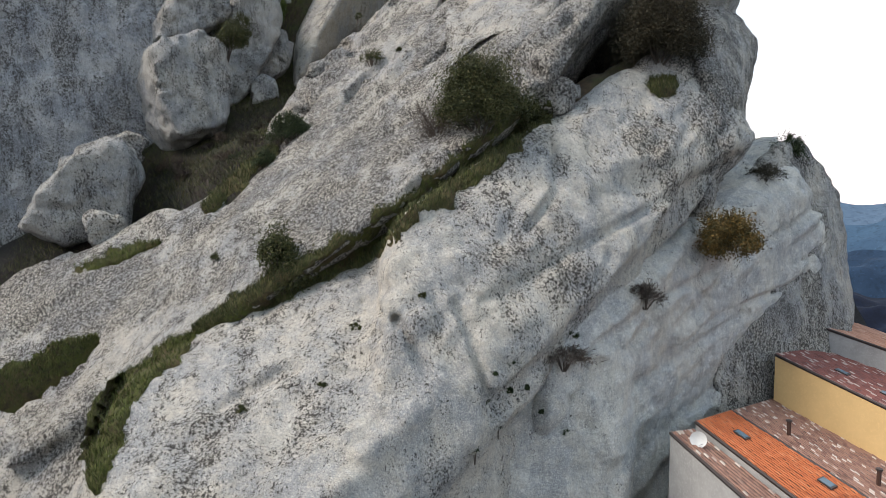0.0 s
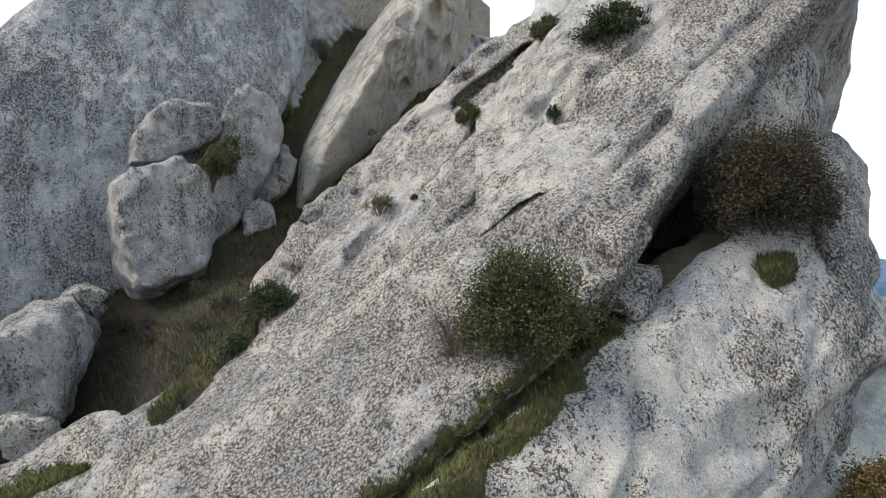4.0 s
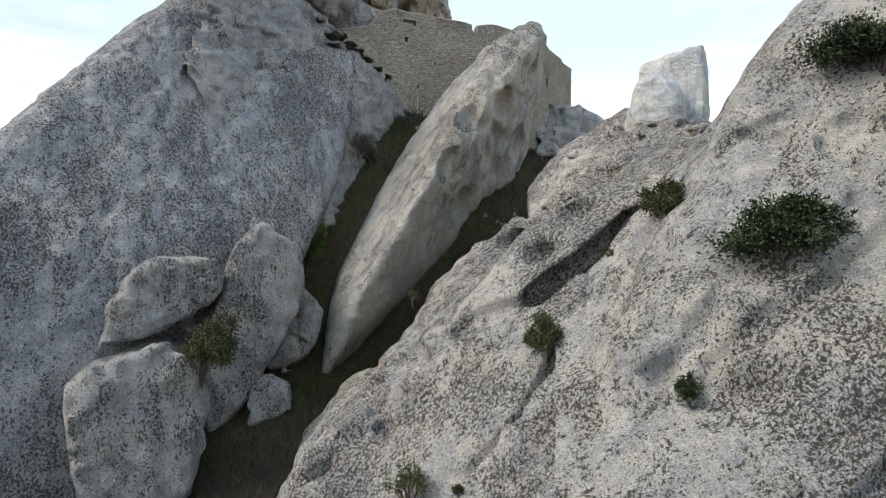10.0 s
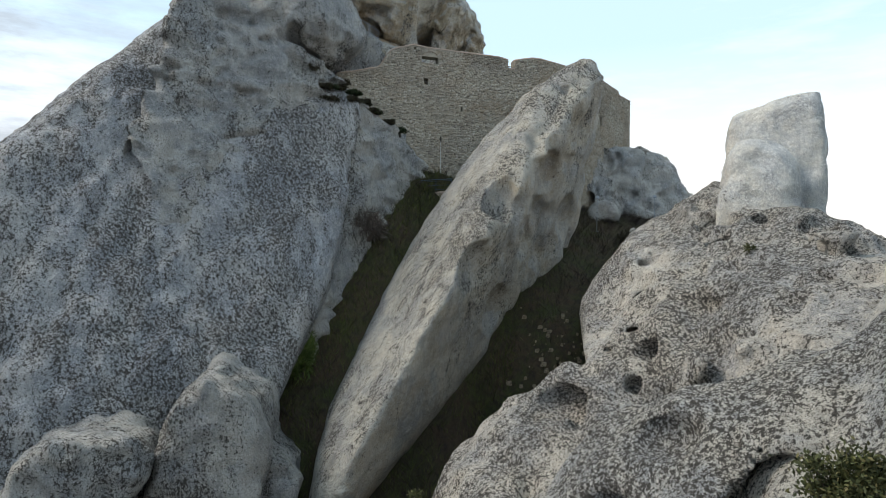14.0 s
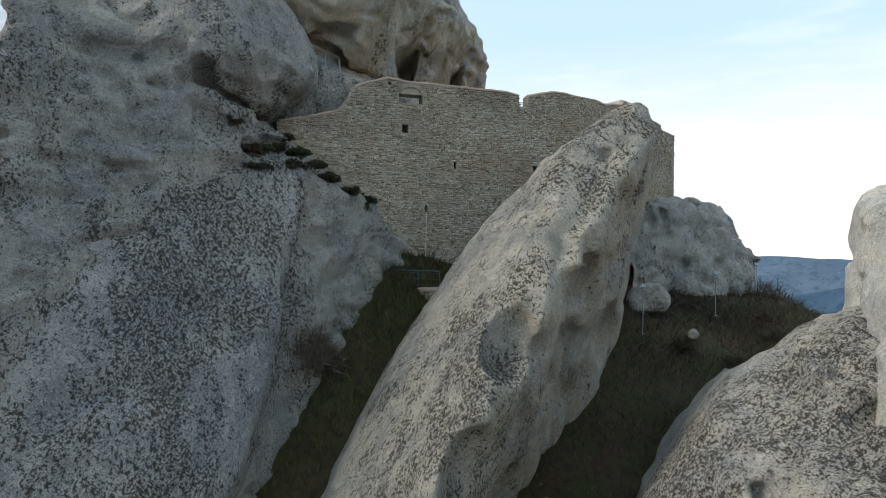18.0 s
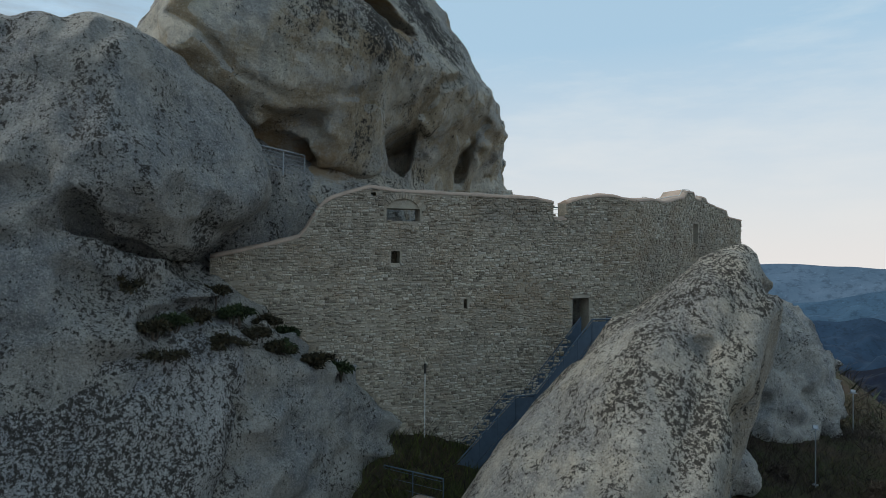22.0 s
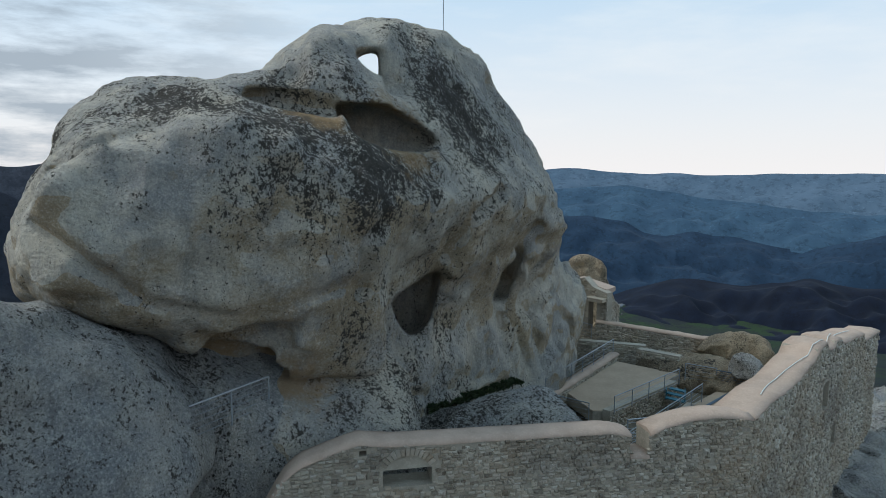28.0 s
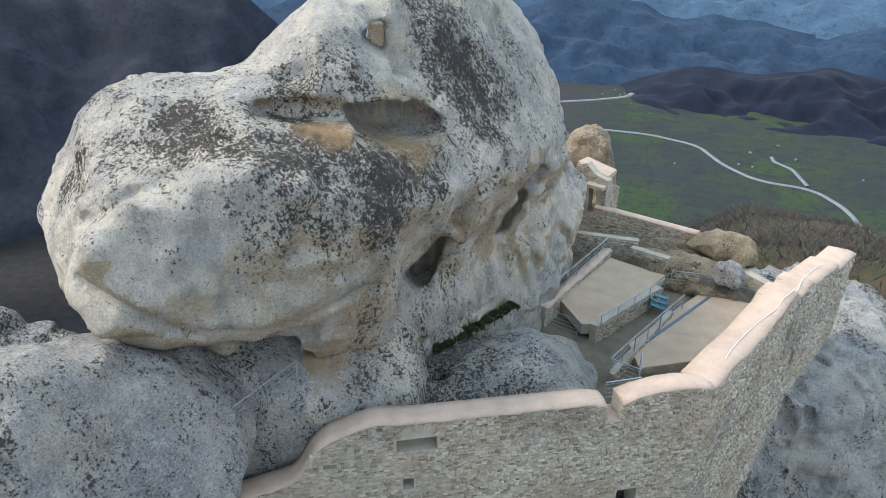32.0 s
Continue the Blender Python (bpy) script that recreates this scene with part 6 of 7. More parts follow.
upper = [(-12.3, 104.8), (-10.7, 102.6), (-9.7, 102.9), (-6.9, 109.9), (-10.3, 111.1)]
paved_floor("terrace_1", upper, 39.8, "buff paved upper terrace between low stone walls", [((-11.4, 106.6), (-8.4, 106.1)), ((-10.2, 103), (-8.9, 110.6))])
lower = [(-8.2, 102.4), (-7.5, 100.4), (-4.9, 102.1), (-1.9, 109.3), (-4.6, 109.8), (-6.4, 106.3)]
paved_floor("terrace_2", lower, 39.3, "buff paved lower terrace with a dark drain channel", [((-7.4, 104.4), (-4.0, 104.3)), ((-6, 107), (-2.8, 107))])
bm = slab(bmesh.new(), (-8.0, 101.6), (-4.2, 109.3), 0.16, 39.31, 39.33)
tagged(part("drain_channel", bm, STEEL), "dark steel drain channel set across the paving", "drain")


def low_wall(a, c, low, high, wide, label, seed, cap=True):
    return masonry_wall("low_wall", a, c, wide, low, [(0, high), (40, high)], [], [], label, seed, cap=cap)


low_wall((-12.7, 102.9), (-10.3, 111.6), 38.5, 40.1, 0.5, "low capped stone wall beside the ramp", 11)
low_wall((-9.9, 102.4), (-7.0, 108.0), 38.5, 39.95, 0.4, "low stone wall under the terrace railing", 12, False)
low_wall((-12.3, 117.4), (-5.3, 115.0), 38.5, 40.6, 0.6, "long stone wall with a pale capping at the yard's end", 13)
low_wall((-14.0, 112.7), (-8.8, 112.9), 38.5, 40.4, 0.5, "brown stone wall across the yard", 14, False)
low_wall((-9.2, 111.3), (-6.9, 110.5), 38.5, 40.6, 0.5, "short stone wall beside the steps", 15, False)
low_wall((-5.2, 115.0), (-1.0, 110.8), 38.0, 39.7, 0.6, "broken stone wall along the yard's outer edge", 16, False)
low_wall((-8.6, 99.2), (-6.2, 106.3), 38.5, 39.45, 0.3, "low rubble kerb wall below the lower terrace railing", 17, False)

railing([(-13.0, 102.8, 40.1), (-10.6, 111.5, 40.1)], "ramp_railing", "steel railing with thin bars along the ramp wall", 0.9)
railing([(-13.0, 102.6, 39.5), (-10.8, 101.9, 39.5)], "terrace_railing", "short steel railing at the terrace corner", 0.9)
railing([(-9.7, 102.2, 39.9), (-6.9, 107.6, 39.9)], "terrace_railing", "steel railing along the upper terrace wall", 0.85)
railing([(-8.8, 99.1, 39.5), (-7.9, 101.6, 39.4), (-5.8, 106.8, 39.4)], "terrace_railing", "steel railing beside the lower terrace", 0.95)
railing([(-8.8, 99.0, 39.5), (-7.4, 98.6, 39.5), (-7.5, 100.2, 39.4)], "terrace_railing", "steel railing round the step by the wall", 0.95)
railing([(-5.0, 109.6, 39.4), (-1.9, 108.7, 39.4)], "terrace_railing", "dark steel railing closing the lower terrace", 0.9, 6, STEEL)
railing([(-6.6, 108.6, 39.9), (-5.0, 109.6, 39.5)], "terrace_railing", "steel railing by the blue steps", 0.9)
railing([(-13.4, 114.4, 40.4), (-12.1, 113.4, 40.4)], "gate_railing", "short steel railing before the ruined hut", 0.9)
railing([(-19.0, 85.4, 44.0), (-18.5, 88.2, 44.0)], "rock_railing", "steel railing on the rock above the wall", 1.0, 5, GALVANISED, 1.2)
railing([(-8.6, 93.4, 42.3), (-7.4, 94.2, 42.3)], "notch_railing", "low steel railing behind the notch in the wall", 0.8)

BLUE = plain_material("turquoise painted steel", (0.07, 0.20, 0.26), 0.5, 0.2, 4.0, 0.0)
steps = thing("metal_steps", (-7.0, 107.0, 39.4), "small turquoise metal steps between the terraces", "steps")
for i in range(3):
    part("step", slab(bmesh.new(), (-0.5, 0.35 * i - 0.3), (0.4, 0.35 * i - 0.65), 0.3, 0.04 + 0.15 * i, 0.09 + 0.15 * i), BLUE, steps)
for s in (-0.5, 0.4):
    part("side_plate", slab(bmesh.new(), (s, -0.45 - (s > 0) * 0.3), (s, 0.55 - (s > 0) * 0.3), 0.04, 0.0, 0.5), BLUE, steps)
stone_steps = thing("stone_steps", (-8.0, 111.6, 38.9), "rough stone steps climbing beside the short wall", "steps")
for i in range(4):
    part("step", slab(bmesh.new(), (-0.5, i * 0.4), (0.5, i * 0.4 - 0.2), 0.42, 0.0, 0.5 + 0.2 * i), STONE_ONE, stone_steps)

# ruined hut with its doorway
hut_front = masonry_wall("hut_wall", (-14.0, 118.4), (-11.6, 117.4), 0.7, 38.0, [(0, 43.2), (0.8, 43.5), (1.5, 42.9), (2.6, 42.6)], [], [(1.2, 2.0, 39.9, 42.0)], "ruined stone hut wall with a dark doorway", 21, cap=False)
hut_side = masonry_wall("hut_wall", (-11.6, 117.45), (-11.0, 120.5), 0.7, 38.0, [(0, 42.6), (3.2, 41.2)], [], [], "broken side wall of the ruined stone hut", 22, cap=False)
bm = slab(bmesh.new(), (-13.0, 117.75), (-11.7, 117.25), 0.9, 42.02, 42.25)
tagged(part("door_lintel", bm, STONE_ONE), "flat stone lintel over the ruined doorway", "lintel")
bm = prism(bmesh.new(), [(-14.0, 119.0), (-11.7, 118.0), (-11.3, 120.2), (-13.6, 121.0)], 42.3, [43.3, 42.75, 42.6, 43.1])
tagged(part("hut_capping", bm, CAP), "pale mortar capping on the ruined hut", "capping")

# small fixtures
pole = thing("antenna_mast", (-18.1, 102.2, 56.0), "thin metal antenna mast on the summit rock", "antenna")
part("mast", bar(bmesh.new(), (0, 0, -0.6), (0, 0, 6.0), 0.022), GALVANISED, pole)
part("base_collar", bar(bmesh.new(), (0, 0, -0.3), (0, 0, 0.5), 0.05), GALVANISED, pole)
pipe = thing("drain_pipe", (-13.3, 88.78, 33.3), "thin white pipe with a dark head on the castle wall", "pipe")
WHITE = plain_material("weathered white paint", (0.6, 0.6, 0.57), 0.6, 0.1, 5.0, 0.0)
part("pipe", bar(bmesh.new(), (0, 0, 0), (0, 0, 2.7), 0.025), WHITE, pipe)
part("pipe_head", bar(bmesh.new(), (0, 0, 2.7), (0, 0, 3.1), 0.06), DARK, pipe)
bm = bmesh.new()
last = None
for i in range(30):
    s = i / 29
    u = 1.6 + 11 * s
    q = Vector((-4.9, 94.04, 0)) + Vector((0.426, 0.905, 0)) * u + Vector((-0.905, 0.426, 0)) * (0.35 + 0.18 * math.sin(s * 9)) + Vector((0, 0, heights_at(TOP_END, u) + 0.13))
    if last:
        bar(bm, last, q, 0.02, 5)
    last = q
tagged(part("cable", bm, WHITE), "white cable lying along the wall's mortar cap", "cable")


def flood_lamp(x, y, z, high, label):
    lamp = thing("flood_lamp", (x, y, z), label, "flood lamp", "flood lamps on the slope")
    part("pole", bar(bmesh.new(), (0, 0, -0.6), (0, 0, high), 0.03), GALVANISED, lamp)
    part("base_plate", bar(bmesh.new(), (0, 0, 0.0), (0, 0, 0.05), 0.14, 8), GALVANISED, lamp)
    bm = bmesh.new()
    slab(bm, (-0.13, 0), (0.13, 0.05), 0.1, high, high + 0.17)
    bmesh.ops.rotate(bm, verts=bm.verts, cent=(0, 0, high), matrix=Matrix.Rotation(radians(-25), 3, "X"))
    part("lamp_head", bm, GALVANISED, lamp)
    bm = bmesh.new()
    bar(bm, (-0.22, 0, high - 0.05), (0.22, 0, high - 0.05), 0.02)
    part("bracket", bm, GALVANISED, lamp)


flood_lamp(-1.1, 92.4, 29.0, 2.75, "galvanised flood lamp post standing in rough grass")
flood_lamp(3.9, 99.2, 29.6, 2.8, "galvanised flood lamp post higher on the slope")
flood_lamp(8.0, 107.0, 30.1, 2.8, "galvanised flood lamp post at the slope's crest")
low_wall((-14.6, 87.0), (-11.6, 86.0), 28.5, 31.7, 0.5, "low stone retaining wall below the stair", 31)
railing([(-14.4, 87.0, 31.8), (-11.8, 86.1, 31.8)], "path_railing", "dark steel railing on the retaining wall", 0.9, 3, STEEL)

# ---- village roofs below the rock ----
def roof_tile_material(name, a, c, pale):
    m = mat(name, a, 0.85)
    k = Nodes(m)
    col = k.ramp(k.island(), (0.0, c), (0.45, a), (0.85, a), (0.93, pale))
    col = k.mix(k.ramp(k.noise(1.2, 5, 0.65), (0.5, 0.0), (0.72, 0.55)), col, tuple(v * 0.5 for v in c))
    k.colour(col)
    k.bump(k.noise(20, 4, 0.7), 0.3, 0.02)
    return m


TILE_ORANGE = roof_tile_material("new orange roof tile", (0.42, 0.12, 0.045), (0.34, 0.09, 0.035), (0.46, 0.16, 0.07))
TILE_MAUVE = roof_tile_material("old mauve roof tile", (0.27, 0.15, 0.11), (0.17, 0.09, 0.07), (0.50, 0.42, 0.36))
TILE_RED = roof_tile_material("dark red roof tile", (0.20, 0.075, 0.06), (0.13, 0.05, 0.045), (0.40, 0.32, 0.28))
TILE_PINK = roof_tile_material("faded terracotta roof tile", (0.40, 0.20, 0.13), (0.30, 0.14, 0.09), (0.45, 0.26, 0.18))
PLASTER_GREY = plain_material("grey cement plaster", (0.36, 0.355, 0.34), 0.9, 0.25, 0.7, 0.3)
PLASTER_YELLOW = plain_material("ochre yellow plaster", (0.62, 0.43, 0.20), 0.9, 0.1, 0.6, 0.2)
GLASS = mat("skylight glass", (0.12, 0.18, 0.22), 0.12)
DARK_METAL = plain_material("dark brown gutter metal", (0.045, 0.035, 0.032), 0.5, 0.2, 3.0, 0.0)


def roof_height(x, y, at):
    """The village roofs all lean one way; at is a place on the roof."""
    return at[2] - 0.26 * (x - at[0]) + 0.11 * (y - at[1])


def tiled_house(label, ring, at, low, wall_material, tile_material, tile=0.28, skylights=(), eave=None):
    """A house: walls under a sloping roof that follows ring, tiles in courses along ring's first side."""
    house = thing("house", (ring[0][0], ring[0][1], low), label, "house", "village houses")
    ox, oy = ring[0]
    shift = [(x - ox, y - oy) for x, y in ring]
    z = [roof_height(x, y, at) - low for x, y in ring]
    part("house_wall", prism(bmesh.new(), shift, 0, [v - 0.14 for v in z]), wall_material, house)
    part("roof_deck", prism(bmesh.new(), shift, [v - 0.13 for v in z], [v - 0.02 for v in z]), DARK_METAL, house)
    a = Vector((*shift[0], 0))
    du, dv = Vector((*shift[1], 0)) - a, Vector((*shift[3], 0)) - a
    far = Vector((*shift[2], 0)) - a
    nu, nv = max(2, round(du.length / tile)), max(2, round(dv.length / (tile * 1.25)))
    rnd = random.Random(nu * 7 + nv)
    verts, faces = [], []
    for j in range(nv):
        for i in range(nu):
            q = []
            jig = rnd.uniform(-0.02, 0.02)
            for s, t, h in ((i + 0.04, j - 0.12, 0.035), (i + 0.25, j - 0.12, 0.085), (i + 0.55, j - 0.12, 0.085), (i + 0.96, j - 0.12, 0.03), (i + 0.04, j + 1, 0.01), (i + 0.25, j + 1, 0.055), (i + 0.55, j + 1, 0.055), (i + 0.96, j + 1, 0.005)):
                s, t = s / nu, max(0, t) / nv
                p = a + (du * s) * (1 - t) + ((dv * (1 - s)) + far * s) * t
                q.append((p.x, p.y, roof_height(p.x + ox, p.y + oy, at) - low + h + jig * (t > 0)))
            n = len(verts)
            verts += q
            faces += [(n, n + 1, n + 5, n + 4), (n + 1, n + 2, n + 6, n + 5), (n + 2, n + 3, n + 7, n + 6), (n, n + 3, n + 2, n + 1)]
    me = bpy.data.meshes.new("roof_tiles")
    me.from_pydata(verts, [], faces)
    ob = part("roof_tiles", me, tile_material, house, "overlapping clay roof tiles")
    ob["kind"] = "stuff"
    for k, (s, t, w, h) in enumerate(skylights):
        def on(s_, t_, up):
            p = a + (du * s_) * (1 - t_) + ((dv * (1 - s_)) + far * s_) * t_
            return Vector((p.x, p.y, roof_height(p.x + ox, p.y + oy, at) - low + up))
        ds, dt = w / du.length / 2, h / dv.length / 2
        light = None
        for name, g, lo_, hi_, material in (("skylight", 1.0, 0.0, 0.13, DARK_METAL), ("skylight_pane", 0.78, 0.135, 0.15, GLASS)):
            bm = bmesh.new()
            r = [(s - ds * g, t - dt * g), (s + ds * g, t - dt * g), (s + ds * g, t + dt * g), (s - ds * g, t + dt * g)]
            b = [bm.verts.new(on(*q, lo_)) for q in r]
            c = [bm.verts.new(on(*q, hi_)) for q in r]
            bm.faces.new(c)
            bm.faces.new(b[::-1])
            for i in range(4):
                bm.faces.new((b[i], b[(i + 1) % 4], c[(i + 1) % 4], c[i]))
            bmesh.ops.recalc_face_normals(bm, faces=bm.faces)
            light = part(name, bm, material, house if light is None else light)
    bm = bmesh.new()
    edge = eave or [(0, 3)]
    for i, j in edge:
        p, q = Vector((*shift[i], z[i])), Vector((*shift[j], z[j]))
        bar(bm, p, q, 0.09)
    part("gutter", bm, DARK_METAL, house)
    return house


ROOF_A = (17.4, 39.0, -12.9)
tiled_house("grey plastered house with a new orange tiled roof", [(13.8, 35.4), (17.3, 38.9), (22.0, 27.0), (17.6, 23.4)], ROOF_A, -30, PLASTER_GREY, TILE_ORANGE, 0.26, [(0.48, 0.17, 0.7, 0.9), (0.72, 0.55, 0.8, 0.8), (0.32, 0.66, 1.1, 1.3)], [(0, 3), (1, 2)])
tiled_house("old house with a patched mauve tiled roof", [(17.45, 39.05), (22.6, 44.1), (28.0, 37.0), (22.15, 27.1)], (17.4, 39.0, -12.95), -30, PLASTER_GREY, TILE_MAUVE, 0.24)
tiled_house("ochre yellow house with a dark red tiled roof", [(22.1, 43.4), (29.5, 50.5), (33.5, 45.0), (25.6, 36.4)], (21.8, 42.9, -10.5), -30, PLASTER_YELLOW, TILE_RED, 0.3, [(0.36, 0.45, 0.8, 0.9), (0.3, 0.85, 0.8, 0.9)])
tiled_house("house with a faded terracotta tiled roof", [(28.6, 49.5), (34.9, 57.0), (39.5, 52.0), (33.6, 45.2)], (30.7, 52.2, -10.1), -30, PLASTER_GREY, TILE_PINK, 0.45)
tiled_house("narrow plastered annexe with a rough tiled edge", [(11.9, 33.9), (13.7, 35.3), (17.5, 23.3), (15.2, 21.5)], (17.4, 39.0, -13.3), -30, PLASTER_GREY, TILE_MAUVE, 0.3)

dish = thing("satellite_dish", (12.9, 33.4, -13.2), "white satellite dish on a thin pole by the house wall", "satellite dish")
part("dish_pole", bar(bmesh.new(), (0.15, -0.25, -5.5), (0.15, -0.25, 0.6), 0.03), GALVANISED, dish)
verts, faces = [(0, 0, 0)], []
for r in (0.14, 0.28, 0.42):
    for i in range(20):
        an = i * math.pi / 10
        verts.append((r * math.cos(an), -0.55 * r * r, r * math.sin(an)))
for i in range(20):
    j = (i + 1) % 20
    faces.append((0, 1 + i, 1 + j))
    for k in (0, 20):
        faces.append((1 + k + i, 21 + k + i, 21 + k + j, 1 + k + j))
me = bpy.data.meshes.new("dish_bowl")
me.from_pydata(verts, [], faces)
bowl = part("dish_bowl", me, WHITE, dish)
bowl.location, bowl.rotation_euler = (0.15, -0.35, 0.75), (radians(-12), 0, radians(-18))
part("receiver_arm", bar(bmesh.new(), (0.15, -0.35, 0.4), (0.2, -0.85, 0.7), 0.015), GALVANISED, dish)
for x, y, h in ((19.9, 37.2, 0.9), (22.4, 33.0, 0.9), (25.3, 38.2, 1.3)):
    z = roof_height(x, y, ROOF_A)
    flue = thing("chimney_pipe", (x, y, z - 0.1), "rusty metal flue pipe rising from a tiled roof", "chimney", "chimney pipes")
    part("flue", bar(bmesh.new(), (0, 0, 0), (0, 0, h), 0.11, 10), plain_material("rusty metal", (0.07, 0.035, 0.025), 0.8), flue)
    part("flue_cap", bar(bmesh.new(), (0, 0, h), (0, 0, h + 0.1), 0.17, 10), DARK_METAL, flue)
window = thing("window_arched", (13.2, 30.2, -17.0), "small dark arched window in a grey plaster wall", "window")
# solid dark block: the opening's inner shade is painted, nothing is hollowed
bm = slab(bmesh.new(), (-0.05, 0.35), (0.17, -0.35), 0.4, 0.0, 1.3)
part("window_recess", bm, DARK, window)

# ---- plants ----
def leaf_material(name, a, c, dry):
    m = mat(name, a, 0.75)
    k = Nodes(m)
    col = k.ramp(k.island(), (0.0, tuple(v * 0.55 for v in c)), (0.35, c), (0.75, a), (1.0, dry))
    k.colour(k.mix(k.ramp(k.noise(1.6, 3, 0.6), (0.4, 0.0), (0.65, 0.7)), col, tuple(v * 0.6 for v in c)))
    return m


LEAF_DARK = leaf_material("dark evergreen leaf", (0.045, 0.065, 0.025), (0.028, 0.042, 0.016), (0.075, 0.085, 0.03))
LEAF_OLIVE = leaf_material("olive green leaf", (0.082, 0.088, 0.026), (0.046, 0.053, 0.018), (0.125, 0.105, 0.044))
LEAF_BROWN = leaf_material("brownish winter leaf", (0.058, 0.050, 0.024), (0.034, 0.029, 0.016), (0.085, 0.062, 0.034))
LEAF_ORANGE = leaf_material("rusty orange leaf", (0.17, 0.10, 0.025), (0.07, 0.06, 0.02), (0.24, 0.14, 0.035))
LEAF_BRIGHT = leaf_material("fresh green blade", (0.12, 0.17, 0.035), (0.075, 0.11, 0.025), (0.17, 0.19, 0.06))
TWIG = leaf_material("grey-brown bare twig", (0.16, 0.13, 0.11), (0.09, 0.07, 0.055), (0.24, 0.21, 0.18))
WOOD = plain_material("grey-brown bark", (0.10, 0.08, 0.065), 0.95, 0.3, 6.0, 0.5)
BLADE = leaf_material("grass blade", (0.10, 0.11, 0.032), (0.058, 0.066, 0.022), (0.19, 0.15, 0.08))
SCRUB = leaf_material("dry brown scrub", (0.12, 0.085, 0.055), (0.065, 0.045, 0.032), (0.19, 0.15, 0.11))


def leaves(rs, centres, normals, size, slim=0.5):
    """Small leaf blades at the given places, as vertices and quads."""
    n = len(centres)
    a = rs.normal(size=(n, 3)) + normals * 0.8
    a /= np.linalg.norm(a, axis=1)[:, None]
    b = np.cross(a, rs.normal(size=(n, 3)))
    b /= np.linalg.norm(b, axis=1)[:, None]
    s = size * rs.uniform(0.6, 1.3, (n, 1))
    v = np.stack([centres - a * s * 0.2, centres + b * s * slim * 0.5 + a * s * 0.35, centres + a * s, centres - b * s * slim * 0.5 + a * s * 0.35], 1)
    return v.reshape(-1, 3), np.arange(4 * n).reshape(n, 4)


def shrub(name, place, radii, material, label, seed, count=2600, leaf=0.2, clumps=46, stems=7, lean=(0, 0, 0), slim=0.5, group="", reach=3.0):
    """A bush of stems and many small leaves in uneven clumps, rooted on the rock or ground."""
    rs = np.random.RandomState(seed)
    count = int(count * (2.6 if slim > 0.3 else 1.2))
    leaf = leaf * (0.78 if slim > 0.3 else 1.0)
    if reach:
        out = np.array((-2 - place[0], -32, 6)) / 34
        place = surface(place, out, reach)[0] - out * 0.12
    ob = thing(name, place, label, "bush", group)
    r = np.array(radii)
    d = rs.normal(size=(clumps, 3))
    d /= np.linalg.norm(d, axis=1)[:, None]
    d[:, 2] = np.abs(d[:, 2]) * 1.2 - 0.35
    core = d * r * rs.uniform(0.35, 0.92, (clumps, 1)) + np.array(lean) * rs.uniform(0.2, 1, (clumps, 1))
    core[:, 2] += r[2] * 0.45
    which = rs.randint(0, clumps, count)
    spread = rs.normal(size=(count, 3))
    spread *= (0.34 * r * rs.uniform(0.5, 1.05, clumps)[which][:, None]) * rs.uniform(0.3, 1, (count, 1)) ** 0.5 * 0.62
    at = core[which] + spread
    out = at - np.array([0, 0, r[2] * 0.3])
    out /= np.linalg.norm(out, axis=1)[:, None] + 1e-6
    v, q = leaves(rs, at, out, leaf, slim)
    part("foliage", grid_mesh("foliage", v, q, material, False), material, ob)
    for i in range(stems):
        bm = bmesh.new()
        tip = core[rs.randint(clumps)]
        mid = tip * 0.5 + rs.normal(size=3) * r * 0.08
        root = np.array([tip[0] * 0.08, tip[1] * 0.08, -0.5])
        root, mid, tip = Vector(root), Vector(mid), Vector(tip)
        bar(bm, root, mid, 0.035 * r[2] ** 0.5 + 0.01, 5)
        bar(bm, mid, tip, 0.02 * r[2] ** 0.5, 4)
        part("stem", bm, WOOD, ob)
    return ob


shrub("bush", (14.0, 44.0, 8.9), (3.3, 2.9, 3.7), LEAF_BROWN, "large rounded brownish evergreen bush between two slabs", 1, 30000, 0.15, 190, reach=0)
shrub("bush", (2.6, 40.8, 3.2), (2.7, 2.0, 3.0), LEAF_OLIVE, "large olive green bush on the grassy ledge", 2, 14000, 0.15, 110, reach=5)
shrub("bush", (5.1, 40.8, 3.6), (1.4, 1.2, 2.3), LEAF_OLIVE, "upright green bush beside the large olive one", 3, 2600, 0.2, 30)
shrub("bush", (8.6, 51.6, 19.0), (2.1, 1.6, 1.6), LEAF_DARK, "dark evergreen bush growing from a crack", 4, 4200, 0.2, 50)
shrub("bush", (-0.2, 53.1, 15.5), (1.05, 0.9, 1.1), LEAF_OLIVE, "small round olive bush in a crack", 5, 1900, 0.15, 26)
shrub("bush", (-5.3, 48.8, 10.3), (0.9, 0.8, 1.1), LEAF_OLIVE, "thin yellowish bush on the slab", 6, 1100, 0.16, 20, slim=0.25)
shrub("bush", (4.3, 53.0, 21.5), (1.6, 1.2, 1.1), LEAF_OLIVE, "olive bush at the slab's edge", 7, 2400, 0.16, 34)
shrub("bush", (-11.4, 49.0, 3.8), (1.8, 1.4, 1.5), LEAF_DARK, "dark green bush at the gully's edge", 8, 3200, 0.17, 40)
shrub("bush", (-20.6, 61.6, 11.8), (1.7, 1.5, 1.9), LEAF_OLIVE, "olive bush wedged between the boulders", 9, 3400, 0.18, 44, lean=(1.4, 0, 1.6))
